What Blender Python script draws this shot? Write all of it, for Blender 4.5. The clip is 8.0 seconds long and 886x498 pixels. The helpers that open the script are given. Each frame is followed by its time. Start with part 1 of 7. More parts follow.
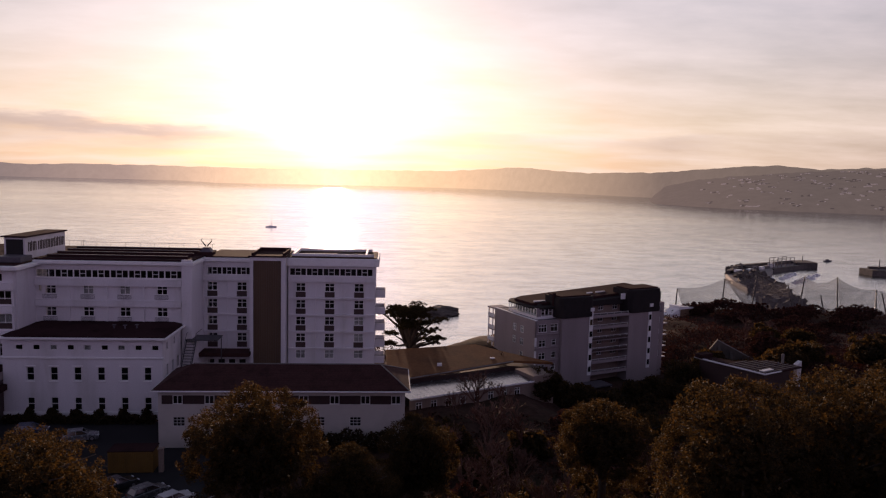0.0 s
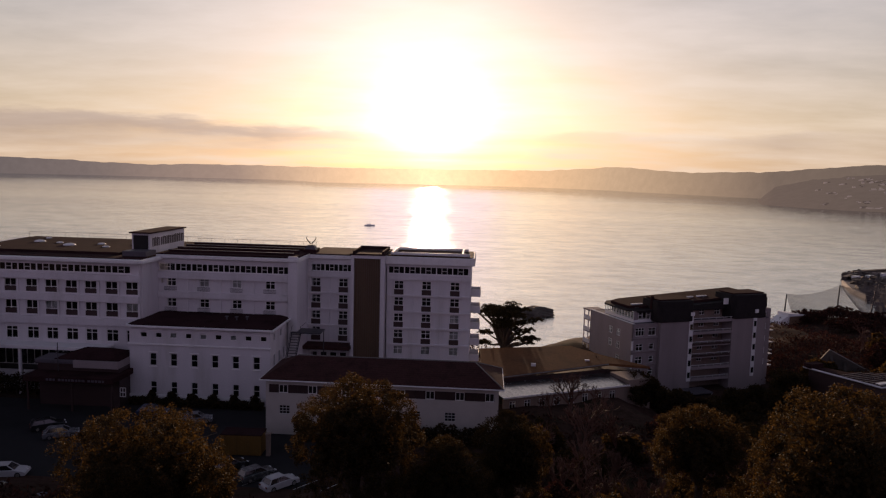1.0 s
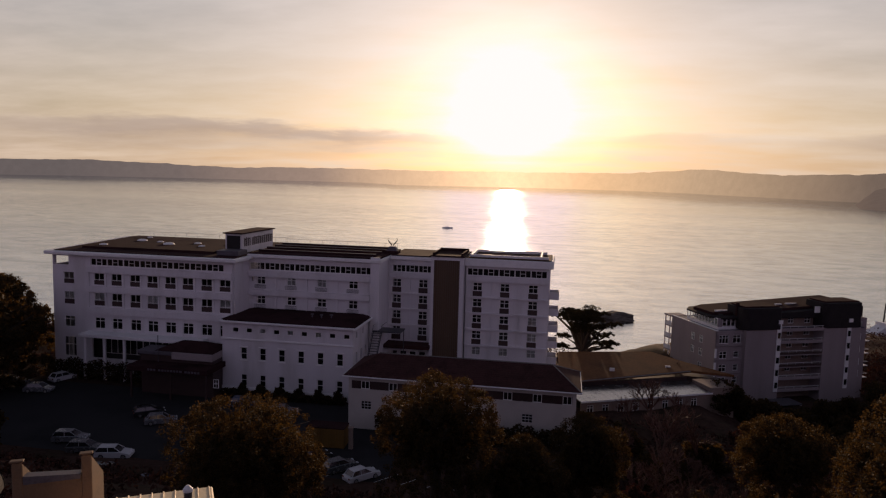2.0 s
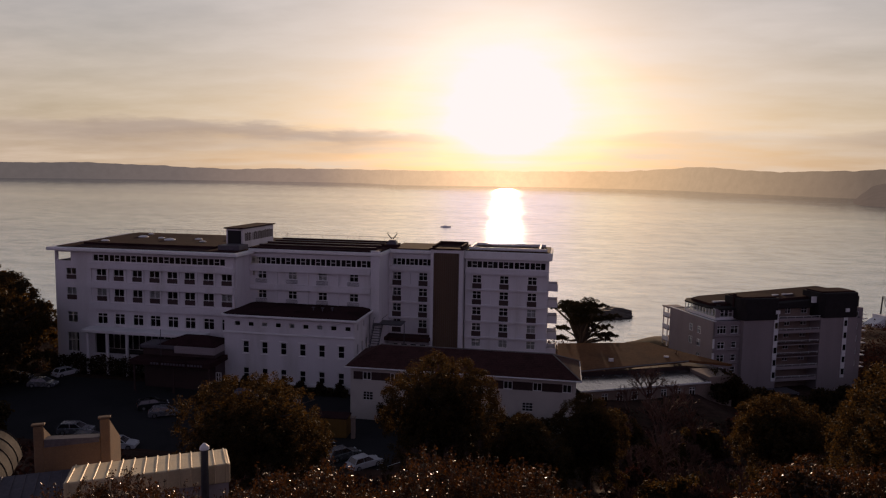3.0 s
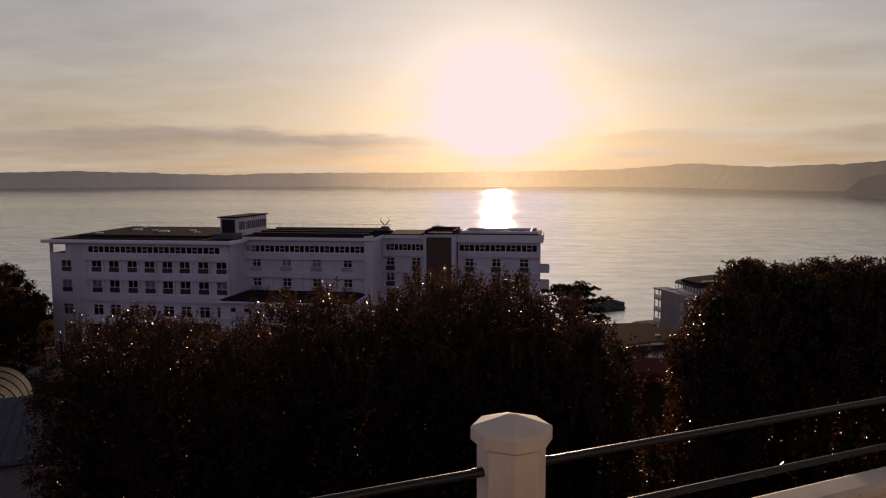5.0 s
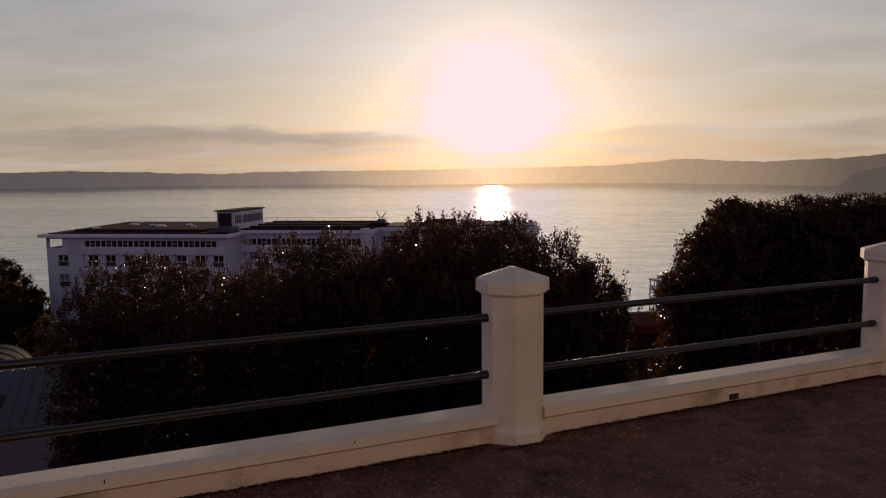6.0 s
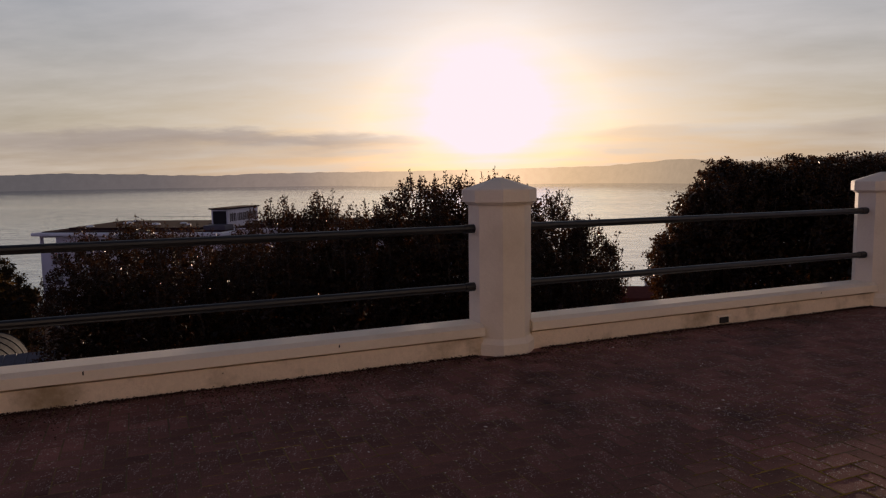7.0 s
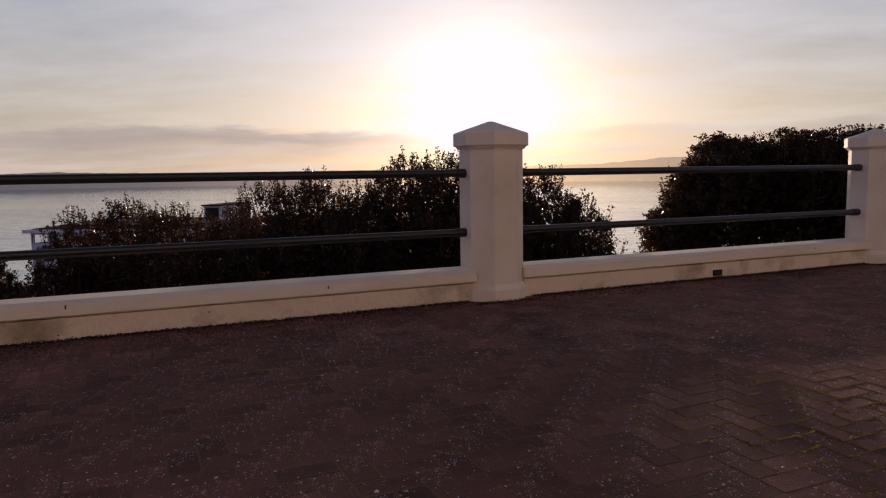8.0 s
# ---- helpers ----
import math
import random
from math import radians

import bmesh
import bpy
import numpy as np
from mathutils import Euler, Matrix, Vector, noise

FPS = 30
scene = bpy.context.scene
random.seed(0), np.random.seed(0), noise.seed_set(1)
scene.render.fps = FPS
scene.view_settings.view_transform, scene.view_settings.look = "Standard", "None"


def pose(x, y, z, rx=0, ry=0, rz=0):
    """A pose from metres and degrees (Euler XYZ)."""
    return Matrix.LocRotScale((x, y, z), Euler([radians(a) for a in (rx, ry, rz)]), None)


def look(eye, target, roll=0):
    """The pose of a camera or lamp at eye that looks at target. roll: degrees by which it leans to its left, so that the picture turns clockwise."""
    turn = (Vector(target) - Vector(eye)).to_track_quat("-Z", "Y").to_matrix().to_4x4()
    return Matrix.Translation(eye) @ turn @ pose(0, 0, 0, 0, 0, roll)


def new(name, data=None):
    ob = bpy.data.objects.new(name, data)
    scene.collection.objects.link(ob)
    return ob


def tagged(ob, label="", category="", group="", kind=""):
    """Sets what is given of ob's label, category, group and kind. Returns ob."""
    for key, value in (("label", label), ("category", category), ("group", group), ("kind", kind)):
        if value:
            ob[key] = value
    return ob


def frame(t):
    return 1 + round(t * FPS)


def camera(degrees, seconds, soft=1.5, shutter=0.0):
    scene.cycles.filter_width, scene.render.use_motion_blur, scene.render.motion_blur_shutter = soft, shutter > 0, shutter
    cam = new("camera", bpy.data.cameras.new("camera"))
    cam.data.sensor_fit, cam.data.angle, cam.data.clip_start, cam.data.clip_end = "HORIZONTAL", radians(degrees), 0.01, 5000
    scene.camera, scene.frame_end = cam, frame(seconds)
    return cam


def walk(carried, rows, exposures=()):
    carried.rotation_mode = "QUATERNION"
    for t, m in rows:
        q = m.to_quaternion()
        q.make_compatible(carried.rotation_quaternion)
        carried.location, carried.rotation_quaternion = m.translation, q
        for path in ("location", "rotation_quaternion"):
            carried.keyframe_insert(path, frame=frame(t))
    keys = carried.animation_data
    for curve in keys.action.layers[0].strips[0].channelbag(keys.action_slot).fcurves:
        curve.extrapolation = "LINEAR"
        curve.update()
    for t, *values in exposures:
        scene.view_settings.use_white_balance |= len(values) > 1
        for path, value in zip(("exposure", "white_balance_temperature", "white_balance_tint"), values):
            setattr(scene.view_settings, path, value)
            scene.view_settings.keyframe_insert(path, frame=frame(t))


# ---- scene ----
cam = camera(64.5, 8.0, soft=1.2)


# ---- camera and path ----
PATH = [
    (0, (0.570, 4.470, 6.560), (0.724, 6.454, 6.362), 1.50),
    (0.2, (0.554, 4.202, 6.600), (0.660, 6.190, 6.404), 1.55),
    (0.4, (0.538, 3.934, 6.640), (0.540, 5.924, 6.442), 1.59),
    (0.5, (0.530, 3.800, 6.660), (0.535, 5.790, 6.463), 1.61),
    (0.7, (0.494, 3.500, 6.700), (0.421, 5.489, 6.499), 1.58),
    (0.8, (0.476, 3.350, 6.720), (0.358, 5.336, 6.518), 1.56),
    (1, (0.440, 3.050, 6.760), (0.324, 5.036, 6.554), 1.52),
    (1.2, (0.404, 2.734, 6.796), (0.287, 4.720, 6.589), 1.47),
    (1.4, (0.368, 2.418, 6.832), (0.252, 4.405, 6.632), 1.42),
    (1.5, (0.350, 2.260, 6.850), (0.179, 4.242, 6.649), 1.40),
    (1.6, (0.342, 2.104, 6.852), (0.070, 4.075, 6.648), 1.40),
    (1.7, (0.334, 1.948, 6.854), (0.058, 3.918, 6.647), 1.42),
    (1.8, (0.326, 1.792, 6.856), (0.030, 3.759, 6.647), 1.45),
    (1.9, (0.318, 1.636, 6.858), (-0.016, 3.597, 6.649), 1.48),
    (2, (0.310, 1.480, 6.860), (-0.024, 3.441, 6.656), 1.50),
    (2.2, (0.310, 1.220, 6.720), (-0.026, 3.181, 6.515), 1.41),
    (3.5, (0.314, 0.014, 5.031), (-0.008, 1.978, 4.828), 0.80),
    (4, (0.403, -0.248, 4.166), (0.087, 1.717, 3.965), 0.70),
    (4.5, (0.638, -0.728, 3.515), (0.326, 1.237, 3.315), 0.40),
    (5.8, (0.682, -1.894, 2.183), (0.377, 0.073, 1.985), -0.80),
    (6, (0.678, -1.934, 2.028), (0.381, 0.033, 1.822), -0.60),
    (6.5, (0.716, -1.952, 1.642), (0.425, 0.017, 1.438), -0.70),
    (7, (0.743, -1.938, 1.338), (0.458, 0.031, 1.135), -0.80),
    (7.5, (0.762, -1.931, 1.116), (0.482, 0.039, 0.910), -0.80),
    (8, (0.754, -1.907, 0.934), (0.487, 0.064, 0.726), -0.90),
]
EXPOSURE = [(0, 0.32, 6330, 25), (0.5, 0.19, 6450, 22.5), (1.0, 0.07, 6580, 18.5), (1.5, 0.01, 6640, 17.5), (2.2, -0.10, 6600, 17), (3.5, -0.18, 6500, 15), (4.5, -0.31, 6450, 14), (6.0, -0.36, 6200, 13), (6.8, -0.31, 6000, 13), (8, -0.08, 5800, 16)]
walk(cam, [(t, look(eye, target, roll)) for t, eye, target, roll in PATH], EXPOSURE)

# ---- light ----
SUN = Vector((-0.0786, 0.9925, 0.0860)).normalized()
SUN_EL = math.asin(SUN.z)
SUN_AZ = math.atan2(SUN.x, SUN.y)

sun_data = bpy.data.lights.new("sun", "SUN")
sun_data.energy, sun_data.angle, sun_data.color = 3.5, radians(1.2), (1.0, 0.70, 0.45)
sun_lamp = new("sun", sun_data)
sun_lamp.matrix_world = look(SUN * 100, (0, 0, 0))


def graph(tree):
    """Short hands for node building: node(kind, inputs...) and link."""
    tree.nodes.clear()

    def node(kind, *values, **settings):
        n = tree.nodes.new(kind)
        if "operation" in settings:
            n.operation = settings["operation"]
        if "blend_type" in settings:
            n.blend_type = settings["blend_type"]
        for i, v in enumerate(values):
            if v is None:
                continue
            if isinstance(v, bpy.types.NodeSocket):
                tree.links.new(v, n.inputs[i])
            else:
                n.inputs[i].default_value = v
        return n

    return node


def ramp(node, fac, *stops):
    n = node("ShaderNodeValToRGB", fac)
    el = n.color_ramp.elements
    while len(el) < len(stops):
        el.new(0.5)
    for e, (p, c) in zip(el, stops):
        e.position = p
        e.color = (*c, 1) if len(c) == 3 else c
    return n.outputs[0]


def math_node(node, op, a, b=None, c=None):
    return node("ShaderNodeMath", a, b, c, operation=op).outputs[0]


def build_world():
    world = bpy.data.worlds.new("world")
    world.use_nodes = True
    scene.world = world
    node = graph(world.node_tree)
    way = node("ShaderNodeTexCoord").outputs["Generated"]
    air = node("ShaderNodeTexSky")
    air.sky_type, air.sun_disc, air.sun_elevation, air.sun_rotation = "NISHITA", False, SUN_EL, SUN_AZ
    air.altitude, air.air_density, air.dust_density, air.ozone_density = 60, 1.0, 2.0, 1.0
    sky = air.outputs[0]
    xyz = node("ShaderNodeSeparateXYZ", way)
    up = math_node(node, "MAXIMUM", xyz.outputs[2], 0.0)
    lift = math_node(node, "ADD", up, 0.10)
    flat = node("ShaderNodeCombineXYZ", math_node(node, "DIVIDE", xyz.outputs[0], lift), math_node(node, "DIVIDE", xyz.outputs[1], lift), 0.0).outputs[0]
    stretch = node("ShaderNodeMapping", flat, (0, 0, 0), (0, 0, 0.25), (0.55, 0.85, 1.0)).outputs[0]
    veil = node("ShaderNodeTexNoise", stretch, None, 1.3, 7.0, 0.6, 2.0, 0.9).outputs[0]
    veil = ramp(node, veil, (0.34, (0, 0, 0)), (0.70, (1, 1, 1)))
    # low bank of cloud over the far shore, thickest to the east of the sun
    low_map = node("ShaderNodeMapping", way, (0, 0, 0), (0, 0, 0), (2.4, 2.4, 14.0)).outputs[0]
    low = node("ShaderNodeTexNoise", low_map, None, 2.2, 6.0, 0.58, 2.0, 0.3).outputs[0]
    high = math_node(node, "MULTIPLY_ADD", math_node(node, "SUBTRACT", low, 0.5), 0.050, xyz.outputs[2])
    height = ramp(node, high, (0.020, (0, 0, 0)), (0.043, (0.55, 0.55, 0.55)), (0.052, (1, 1, 1)), (0.058, (0.9, 0.9, 0.9)), (0.066, (0, 0, 0)))
    across = math_node(node, "MULTIPLY_ADD", math_node(node, "DIVIDE", xyz.outputs[0], math_node(node, "MAXIMUM", xyz.outputs[1], 0.05)), 0.5, 0.5)
    amount = ramp(node, across, (0.02, (0.35,) * 3), (0.14, (0.9,) * 3), (0.34, (1,) * 3), (0.43, (0.35,) * 3), (0.49, (0.12,) * 3), (0.55, (0.4,) * 3), (0.64, (0.15,) * 3), (0.70, (0.55,) * 3), (0.75, (0.2,) * 3))
    bank = math_node(node, "MULTIPLY", amount, height)
    # glow of thin cloud round the sun
    facing = node("ShaderNodeVectorMath", way, tuple(SUN), operation="DOT_PRODUCT").outputs["Value"]
    dot = math_node(node, "MAXIMUM", facing, 0.0)
    core = math_node(node, "MULTIPLY", math_node(node, "POWER", dot, 900.0), 2.6)
    halo = math_node(node, "MULTIPLY", math_node(node, "POWER", dot, 150.0), 0.36)
    wide = math_node(node, "MULTIPLY", math_node(node, "POWER", dot, 10.0), 0.16)
    # thin high cloud, warm towards the sun and lavender away from it
    base = node("ShaderNodeVectorMath", sky, (SKY, SKY, SKY), operation="MULTIPLY").outputs[0]
    warm = ramp(node, up, (0.0, (0.68, 0.55, 0.405)), (0.08, (0.65, 0.56, 0.43)), (0.17, (0.585, 0.535, 0.470)), (0.34, (0.515, 0.495, 0.505)), (0.55, (0.15, 0.16, 0.20)), (1.0, (0.045, 0.055, 0.085)))
    cool = ramp(node, up, (0.0, (0.46, 0.345, 0.475)), (0.25, (0.40, 0.315, 0.49)), (0.5, (0.14, 0.15, 0.21)), (1.0, (0.045, 0.055, 0.085)))
    side = node("ShaderNodeMapRange", facing, -0.2, 0.85, 0.0, 1.0).outputs[0]
    grey = node("ShaderNodeMixRGB", side, cool, warm).outputs[0]
    # clearer blue showing between the thin high clouds
    gap = math_node(node, "MULTIPLY", math_node(node, "SUBTRACT", 1.0, veil), ramp(node, up, (0.10, (0, 0, 0)), (0.22, (0.5,) * 3), (0.34, (0.5,) * 3), (0.48, (0, 0, 0))))
    gap = math_node(node, "MULTIPLY", gap, node("ShaderNodeMapRange", facing, 0.5, 0.85, 0.0, 1.0).outputs[0])
    grey = node("ShaderNodeMixRGB", gap, grey, (0.43, 0.49, 0.55, 1)).outputs[0]
    veil_amount = math_node(node, "MULTIPLY_ADD", veil, 0.25, 0.70)
    one = node("ShaderNodeMixRGB", veil_amount, base, grey).outputs[0]
    bright = node("ShaderNodeVectorMath", one, math_node(node, "MULTIPLY_ADD", veil, 0.19, 0.915), operation="MULTIPLY").outputs[0]
    dim = node("ShaderNodeMixRGB", math_node(node, "MULTIPLY", bank, 0.7), bright, (0.36, 0.285, 0.25, 1)).outputs[0]
    soft = math_node(node, "MULTIPLY", math_node(node, "POWER", dot, 34.0), 0.20)
    total = math_node(node, "ADD", math_node(node, "ADD", core, halo), math_node(node, "ADD", soft, wide))
    low_air = ramp(node, xyz.outputs[2], (0.0, (0.40,) * 3), (0.030, (0.50,) * 3), (0.060, (1, 1, 1)))
    total = math_node(node, "MULTIPLY", total, low_air)
    total = math_node(node, "MULTIPLY", total, math_node(node, "MULTIPLY_ADD", veil, 0.38, 0.81))
    tint = node("ShaderNodeVectorMath", (1.0, 0.87, 0.79), total, operation="MULTIPLY").outputs[0]
    shade = math_node(node, "MULTIPLY_ADD", bank, -0.45, 1.0)
    tint = node("ShaderNodeVectorMath", tint, shade, operation="MULTIPLY").outputs[0]
    out = node("ShaderNodeVectorMath", dim, tint, operation="ADD").outputs[0]
    out = node("ShaderNodeVectorMath", out, (1.30, 1.04, 0.99), operation="MINIMUM").outputs[0]
    bg = node("ShaderNodeBackground", out, 1.0).outputs[0]
    node("ShaderNodeOutputWorld", bg)


SKY = 0.07
build_world()


# ---- materials ----
def material(name, base, rough=0.8, metal=0.0, vary=0.15, scale=1.0, fine=30.0, bump=0.2, dirt=None, spec=0.5, island=0.0, coord="Object", streak=False, grit=0.0):
    """A surface with two scales of variation: broad stains and a fine grain with relief."""
    m = bpy.data.materials.new(name)
    m.use_nodes = True
    node = graph(m.node_tree)
    where = node("ShaderNodeTexCoord").outputs[coord]
    if streak:
        wide_at = node("ShaderNodeMapping", where, (0, 0, 0), (0, 0, 0), (1.0, 1.0, 0.18)).outputs[0]
    else:
        wide_at = where
    broad = node("ShaderNodeTexNoise", wide_at, None, scale, 5.0, 0.6).outputs[0]
    grain = node("ShaderNodeTexNoise", where, None, fine, 4.0, 0.6).outputs[0]
    dark = tuple(c * (1 - vary * 1.6) for c in base) if dirt is None else dirt
    light = tuple(min(1.0, c * (1 + vary)) for c in base)
    col = ramp(node, broad, (0.28, dark), (0.48, base), (0.75, light))
    fine_col = ramp(node, grain, (0.3, (1 - vary,) * 3), (0.7, (1 + vary * 0.6,) * 3))
    col = node("ShaderNodeMixRGB", 1.0, col, fine_col, blend_type="MULTIPLY").outputs[0]
    if island:
        rnd = node("ShaderNodeNewGeometry").outputs["Random Per Island"]
        obr = node("ShaderNodeObjectInfo").outputs["Random"]
        both = math_node(node, "FRACT", math_node(node, "ADD", rnd, obr))
        tone = ramp(node, both, (0.0, (1 - island,) * 3), (1.0, (1 + island,) * 3))
        col = node("ShaderNodeMixRGB", 1.0, col, tone, blend_type="MULTIPLY").outputs[0]
    if grit:
        # pale dots painted in for grit and for glints off the brick
        cell = node("ShaderNodeTexVoronoi", where, None, 125.0)
        size = node("ShaderNodeMapRange", node("ShaderNodeTexNoise", where, None, 41.0, 2.0, 0.5).outputs[0], 0.40, 0.66, 0.05, 0.42).outputs[0]
        dots = math_node(node, "LESS_THAN", cell.outputs["Distance"], size)
        pick = math_node(node, "GREATER_THAN", node("ShaderNodeTexNoise", where, None, 6.0, 4.0, 0.7).outputs[0], 0.49)
        col = node("ShaderNodeMixRGB", math_node(node, "MULTIPLY", math_node(node, "MULTIPLY", dots, pick), grit), col, (0.55, 0.50, 0.45, 1)).outputs[0]
    b = node("ShaderNodeBsdfPrincipled")
    m.node_tree.links.new(col, b.inputs["Base Color"])
    r = node("ShaderNodeMapRange", broad, 0.3, 0.7, max(0.02, rough - 0.08), min(1.0, rough + 0.08)).outputs[0]
    m.node_tree.links.new(r, b.inputs["Roughness"])
    b.inputs["Metallic"].default_value = metal
    b.inputs["Specular IOR Level"].default_value = spec
    if bump:
        bn = node("ShaderNodeBump", bump, 0.02)
        m.node_tree.links.new(grain, bn.inputs["Height"])
        m.node_tree.links.new(bn.outputs[0], b.inputs["Normal"])
    node("ShaderNodeOutputMaterial", b.outputs[0])
    return m


def leaf_material(name, base, trans, gloss=0.45, through_light=0.3, spec=0.22):
    m = bpy.data.materials.new(name)
    m.use_nodes = True
    node = graph(m.node_tree)
    rnd = node("ShaderNodeNewGeometry").outputs["Random Per Island"]
    dark = tuple(c * 0.55 for c in base)
    light = (base[0] * 1.7, base[1] * 1.45, base[2] * 1.1)
    col = ramp(node, rnd, (0.0, dark), (0.6, base), (1.0, light))
    b = node("ShaderNodeBsdfPrincipled", col)
    b.inputs["Roughness"].default_value = gloss
    b.inputs["Specular IOR Level"].default_value = spec
    tint = node("ShaderNodeMixRGB", 1.0, col, (*trans, 1), blend_type="MULTIPLY").outputs[0]
    t = node("ShaderNodeBsdfTranslucent", tint).outputs[0]
    mix = node("ShaderNodeMixShader", through_light, b.outputs[0], t).outputs[0]
    node("ShaderNodeOutputMaterial", mix)
    return m


def glass_material(name, tint=(0.9, 0.95, 0.95)):
    m = bpy.data.materials.new(name)
    m.use_nodes = True
    node = graph(m.node_tree)
    b = node("ShaderNodeBsdfPrincipled", (*tint, 1))
    b.inputs["Roughness"].default_value = 0.03
    b.inputs["Transmission Weight"].default_value = 1.0
    b.inputs["IOR"].default_value = 1.45
    node("ShaderNodeOutputMaterial", b.outputs[0])
    return m


def water_material():
    m = bpy.data.materials.new("sea_water")
    m.use_nodes = True
    node = graph(m.node_tree)
    where = node("ShaderNodeTexCoord").outputs["Object"]
    long_map = node("ShaderNodeMapping", where, (0, 0, 0), (0, 0, 0.3), (0.6, 1.0, 1.0)).outputs[0]
    swell = node("ShaderNodeTexNoise", long_map, None, 0.09, 3.0, 0.6).outputs[0]
    chop = node("ShaderNodeTexNoise", long_map, None, 0.26, 7.0, 0.72).outputs[0]
    slick = node("ShaderNodeTexNoise", node("ShaderNodeMapping", where, (0, 0, 0), (0, 0, 0.15), (0.35, 1.0, 1.0)).outputs[0], None, 0.006, 5.0, 0.6, 2.0, 1.2).outputs[0]
    ripple = node("ShaderNodeTexNoise", long_map, None, 1.3, 4.0, 0.7).outputs[0]
    h = math_node(node, "ADD", math_node(node, "MULTIPLY", swell, 0.6), math_node(node, "MULTIPLY_ADD", ripple, 0.30, math_node(node, "MULTIPLY", chop, 0.60)))
    b = node("ShaderNodeBsdfPrincipled", (0.055, 0.058, 0.055, 1))
    b.inputs["IOR"].default_value = 3.0
    rough = node("ShaderNodeMapRange", slick, 0.35, 0.65, 0.05, 0.12).outputs[0]
    m.node_tree.links.new(rough, b.inputs["Roughness"])
    reach = node("ShaderNodeVectorMath", where, operation="LENGTH").outputs["Value"]
    # long waves flatten out with the distance
    bn = node("ShaderNodeBump", node("ShaderNodeMapRange", reach, 300.0, 2200.0, 0.26, 0.13).outputs[0], 1.0)
    m.node_tree.links.new(h, bn.inputs["Height"])
    # of steep chop only the near faces show at a grazing angle: they lean to the shore, more so farther out
    tip = node("ShaderNodeMapRange", reach, 500.0, 3800.0, -0.012, -0.0165).outputs[0]
    lean = node("ShaderNodeVectorMath", bn.outputs[0], node("ShaderNodeCombineXYZ", 0.0, tip, 0.0).outputs[0], operation="ADD").outputs[0]
    lean = node("ShaderNodeVectorMath", lean, operation="NORMALIZE").outputs[0]
    m.node_tree.links.new(lean, b.inputs["Normal"])
    # ripple glints and wind lanes painted into the sheen's tint
    wind = node("ShaderNodeTexNoise", node("ShaderNodeMapping", where, (0, 0, 0), (0, 0, 0.12), (0.5, 1.0, 1.0)).outputs[0], None, 0.05, 9.0, 0.80).outputs[0]
    lanes = node("ShaderNodeTexNoise", node("ShaderNodeMapping", where, (0, 0, 0), (0, 0, -0.10), (0.22, 1.0, 1.0)).outputs[0], None, 0.0042, 4.0, 0.62, 2.0, 0.8).outputs[0]
    gleam = ramp(node, wind, (0.36, (0.62, 0.65, 0.69)), (0.52, (0.88, 0.91, 0.94)), (0.62, (0.97, 0.99, 1.0)))
    broad = ramp(node, lanes, (0.38, (0.90, 0.90, 0.92)), (0.60, (1.0, 1.0, 1.0)))
    gleam = node("ShaderNodeMixRGB", 1.0, gleam, broad, blend_type="MULTIPLY").outputs[0]
    sheen = node("ShaderNodeBsdfGlossy", gleam)
    m.node_tree.links.new(rough, sheen.inputs["Roughness"])
    m.node_tree.links.new(lean, sheen.inputs["Normal"])
    node("ShaderNodeOutputMaterial", node("ShaderNodeMixShader", 0.6, b.outputs[0], sheen.outputs[0]).outputs[0])
    return m


def hazy_material(name, base, haze, amount, scale=0.012, island=False, spread=(0.92, 1.06)):
    """Land kilometres off: its own colour, with the air's haze painted over it as a glow."""
    m = bpy.data.materials.new(name)
    m.use_nodes = True
    node = graph(m.node_tree)
    where = node("ShaderNodeTexCoord").outputs["Object"]
    n = node("ShaderNodeNewGeometry").outputs["Random Per Island"] if island else node("ShaderNodeTexNoise", where, None, scale, 8.0, 0.75).outputs[0]
    col = ramp(node, n, (0.35, tuple(c * 0.35 for c in base)), (0.65, tuple(c * 1.5 for c in base)))
    d = node("ShaderNodeBsdfDiffuse", col).outputs[0]
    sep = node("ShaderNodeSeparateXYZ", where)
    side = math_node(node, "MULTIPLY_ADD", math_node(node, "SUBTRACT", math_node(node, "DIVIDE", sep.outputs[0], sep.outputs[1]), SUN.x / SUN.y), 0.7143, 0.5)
    # painted haze: emission colour by bearing, brightest below the sun
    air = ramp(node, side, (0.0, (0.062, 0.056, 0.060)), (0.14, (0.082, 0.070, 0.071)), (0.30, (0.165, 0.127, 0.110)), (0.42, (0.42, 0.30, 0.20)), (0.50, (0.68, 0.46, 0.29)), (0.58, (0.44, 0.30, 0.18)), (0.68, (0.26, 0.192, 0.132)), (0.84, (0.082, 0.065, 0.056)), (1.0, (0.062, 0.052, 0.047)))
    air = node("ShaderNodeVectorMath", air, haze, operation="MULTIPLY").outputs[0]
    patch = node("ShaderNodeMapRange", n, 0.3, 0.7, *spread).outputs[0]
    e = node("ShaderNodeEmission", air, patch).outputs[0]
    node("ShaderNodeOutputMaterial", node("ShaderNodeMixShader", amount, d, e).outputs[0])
    return m


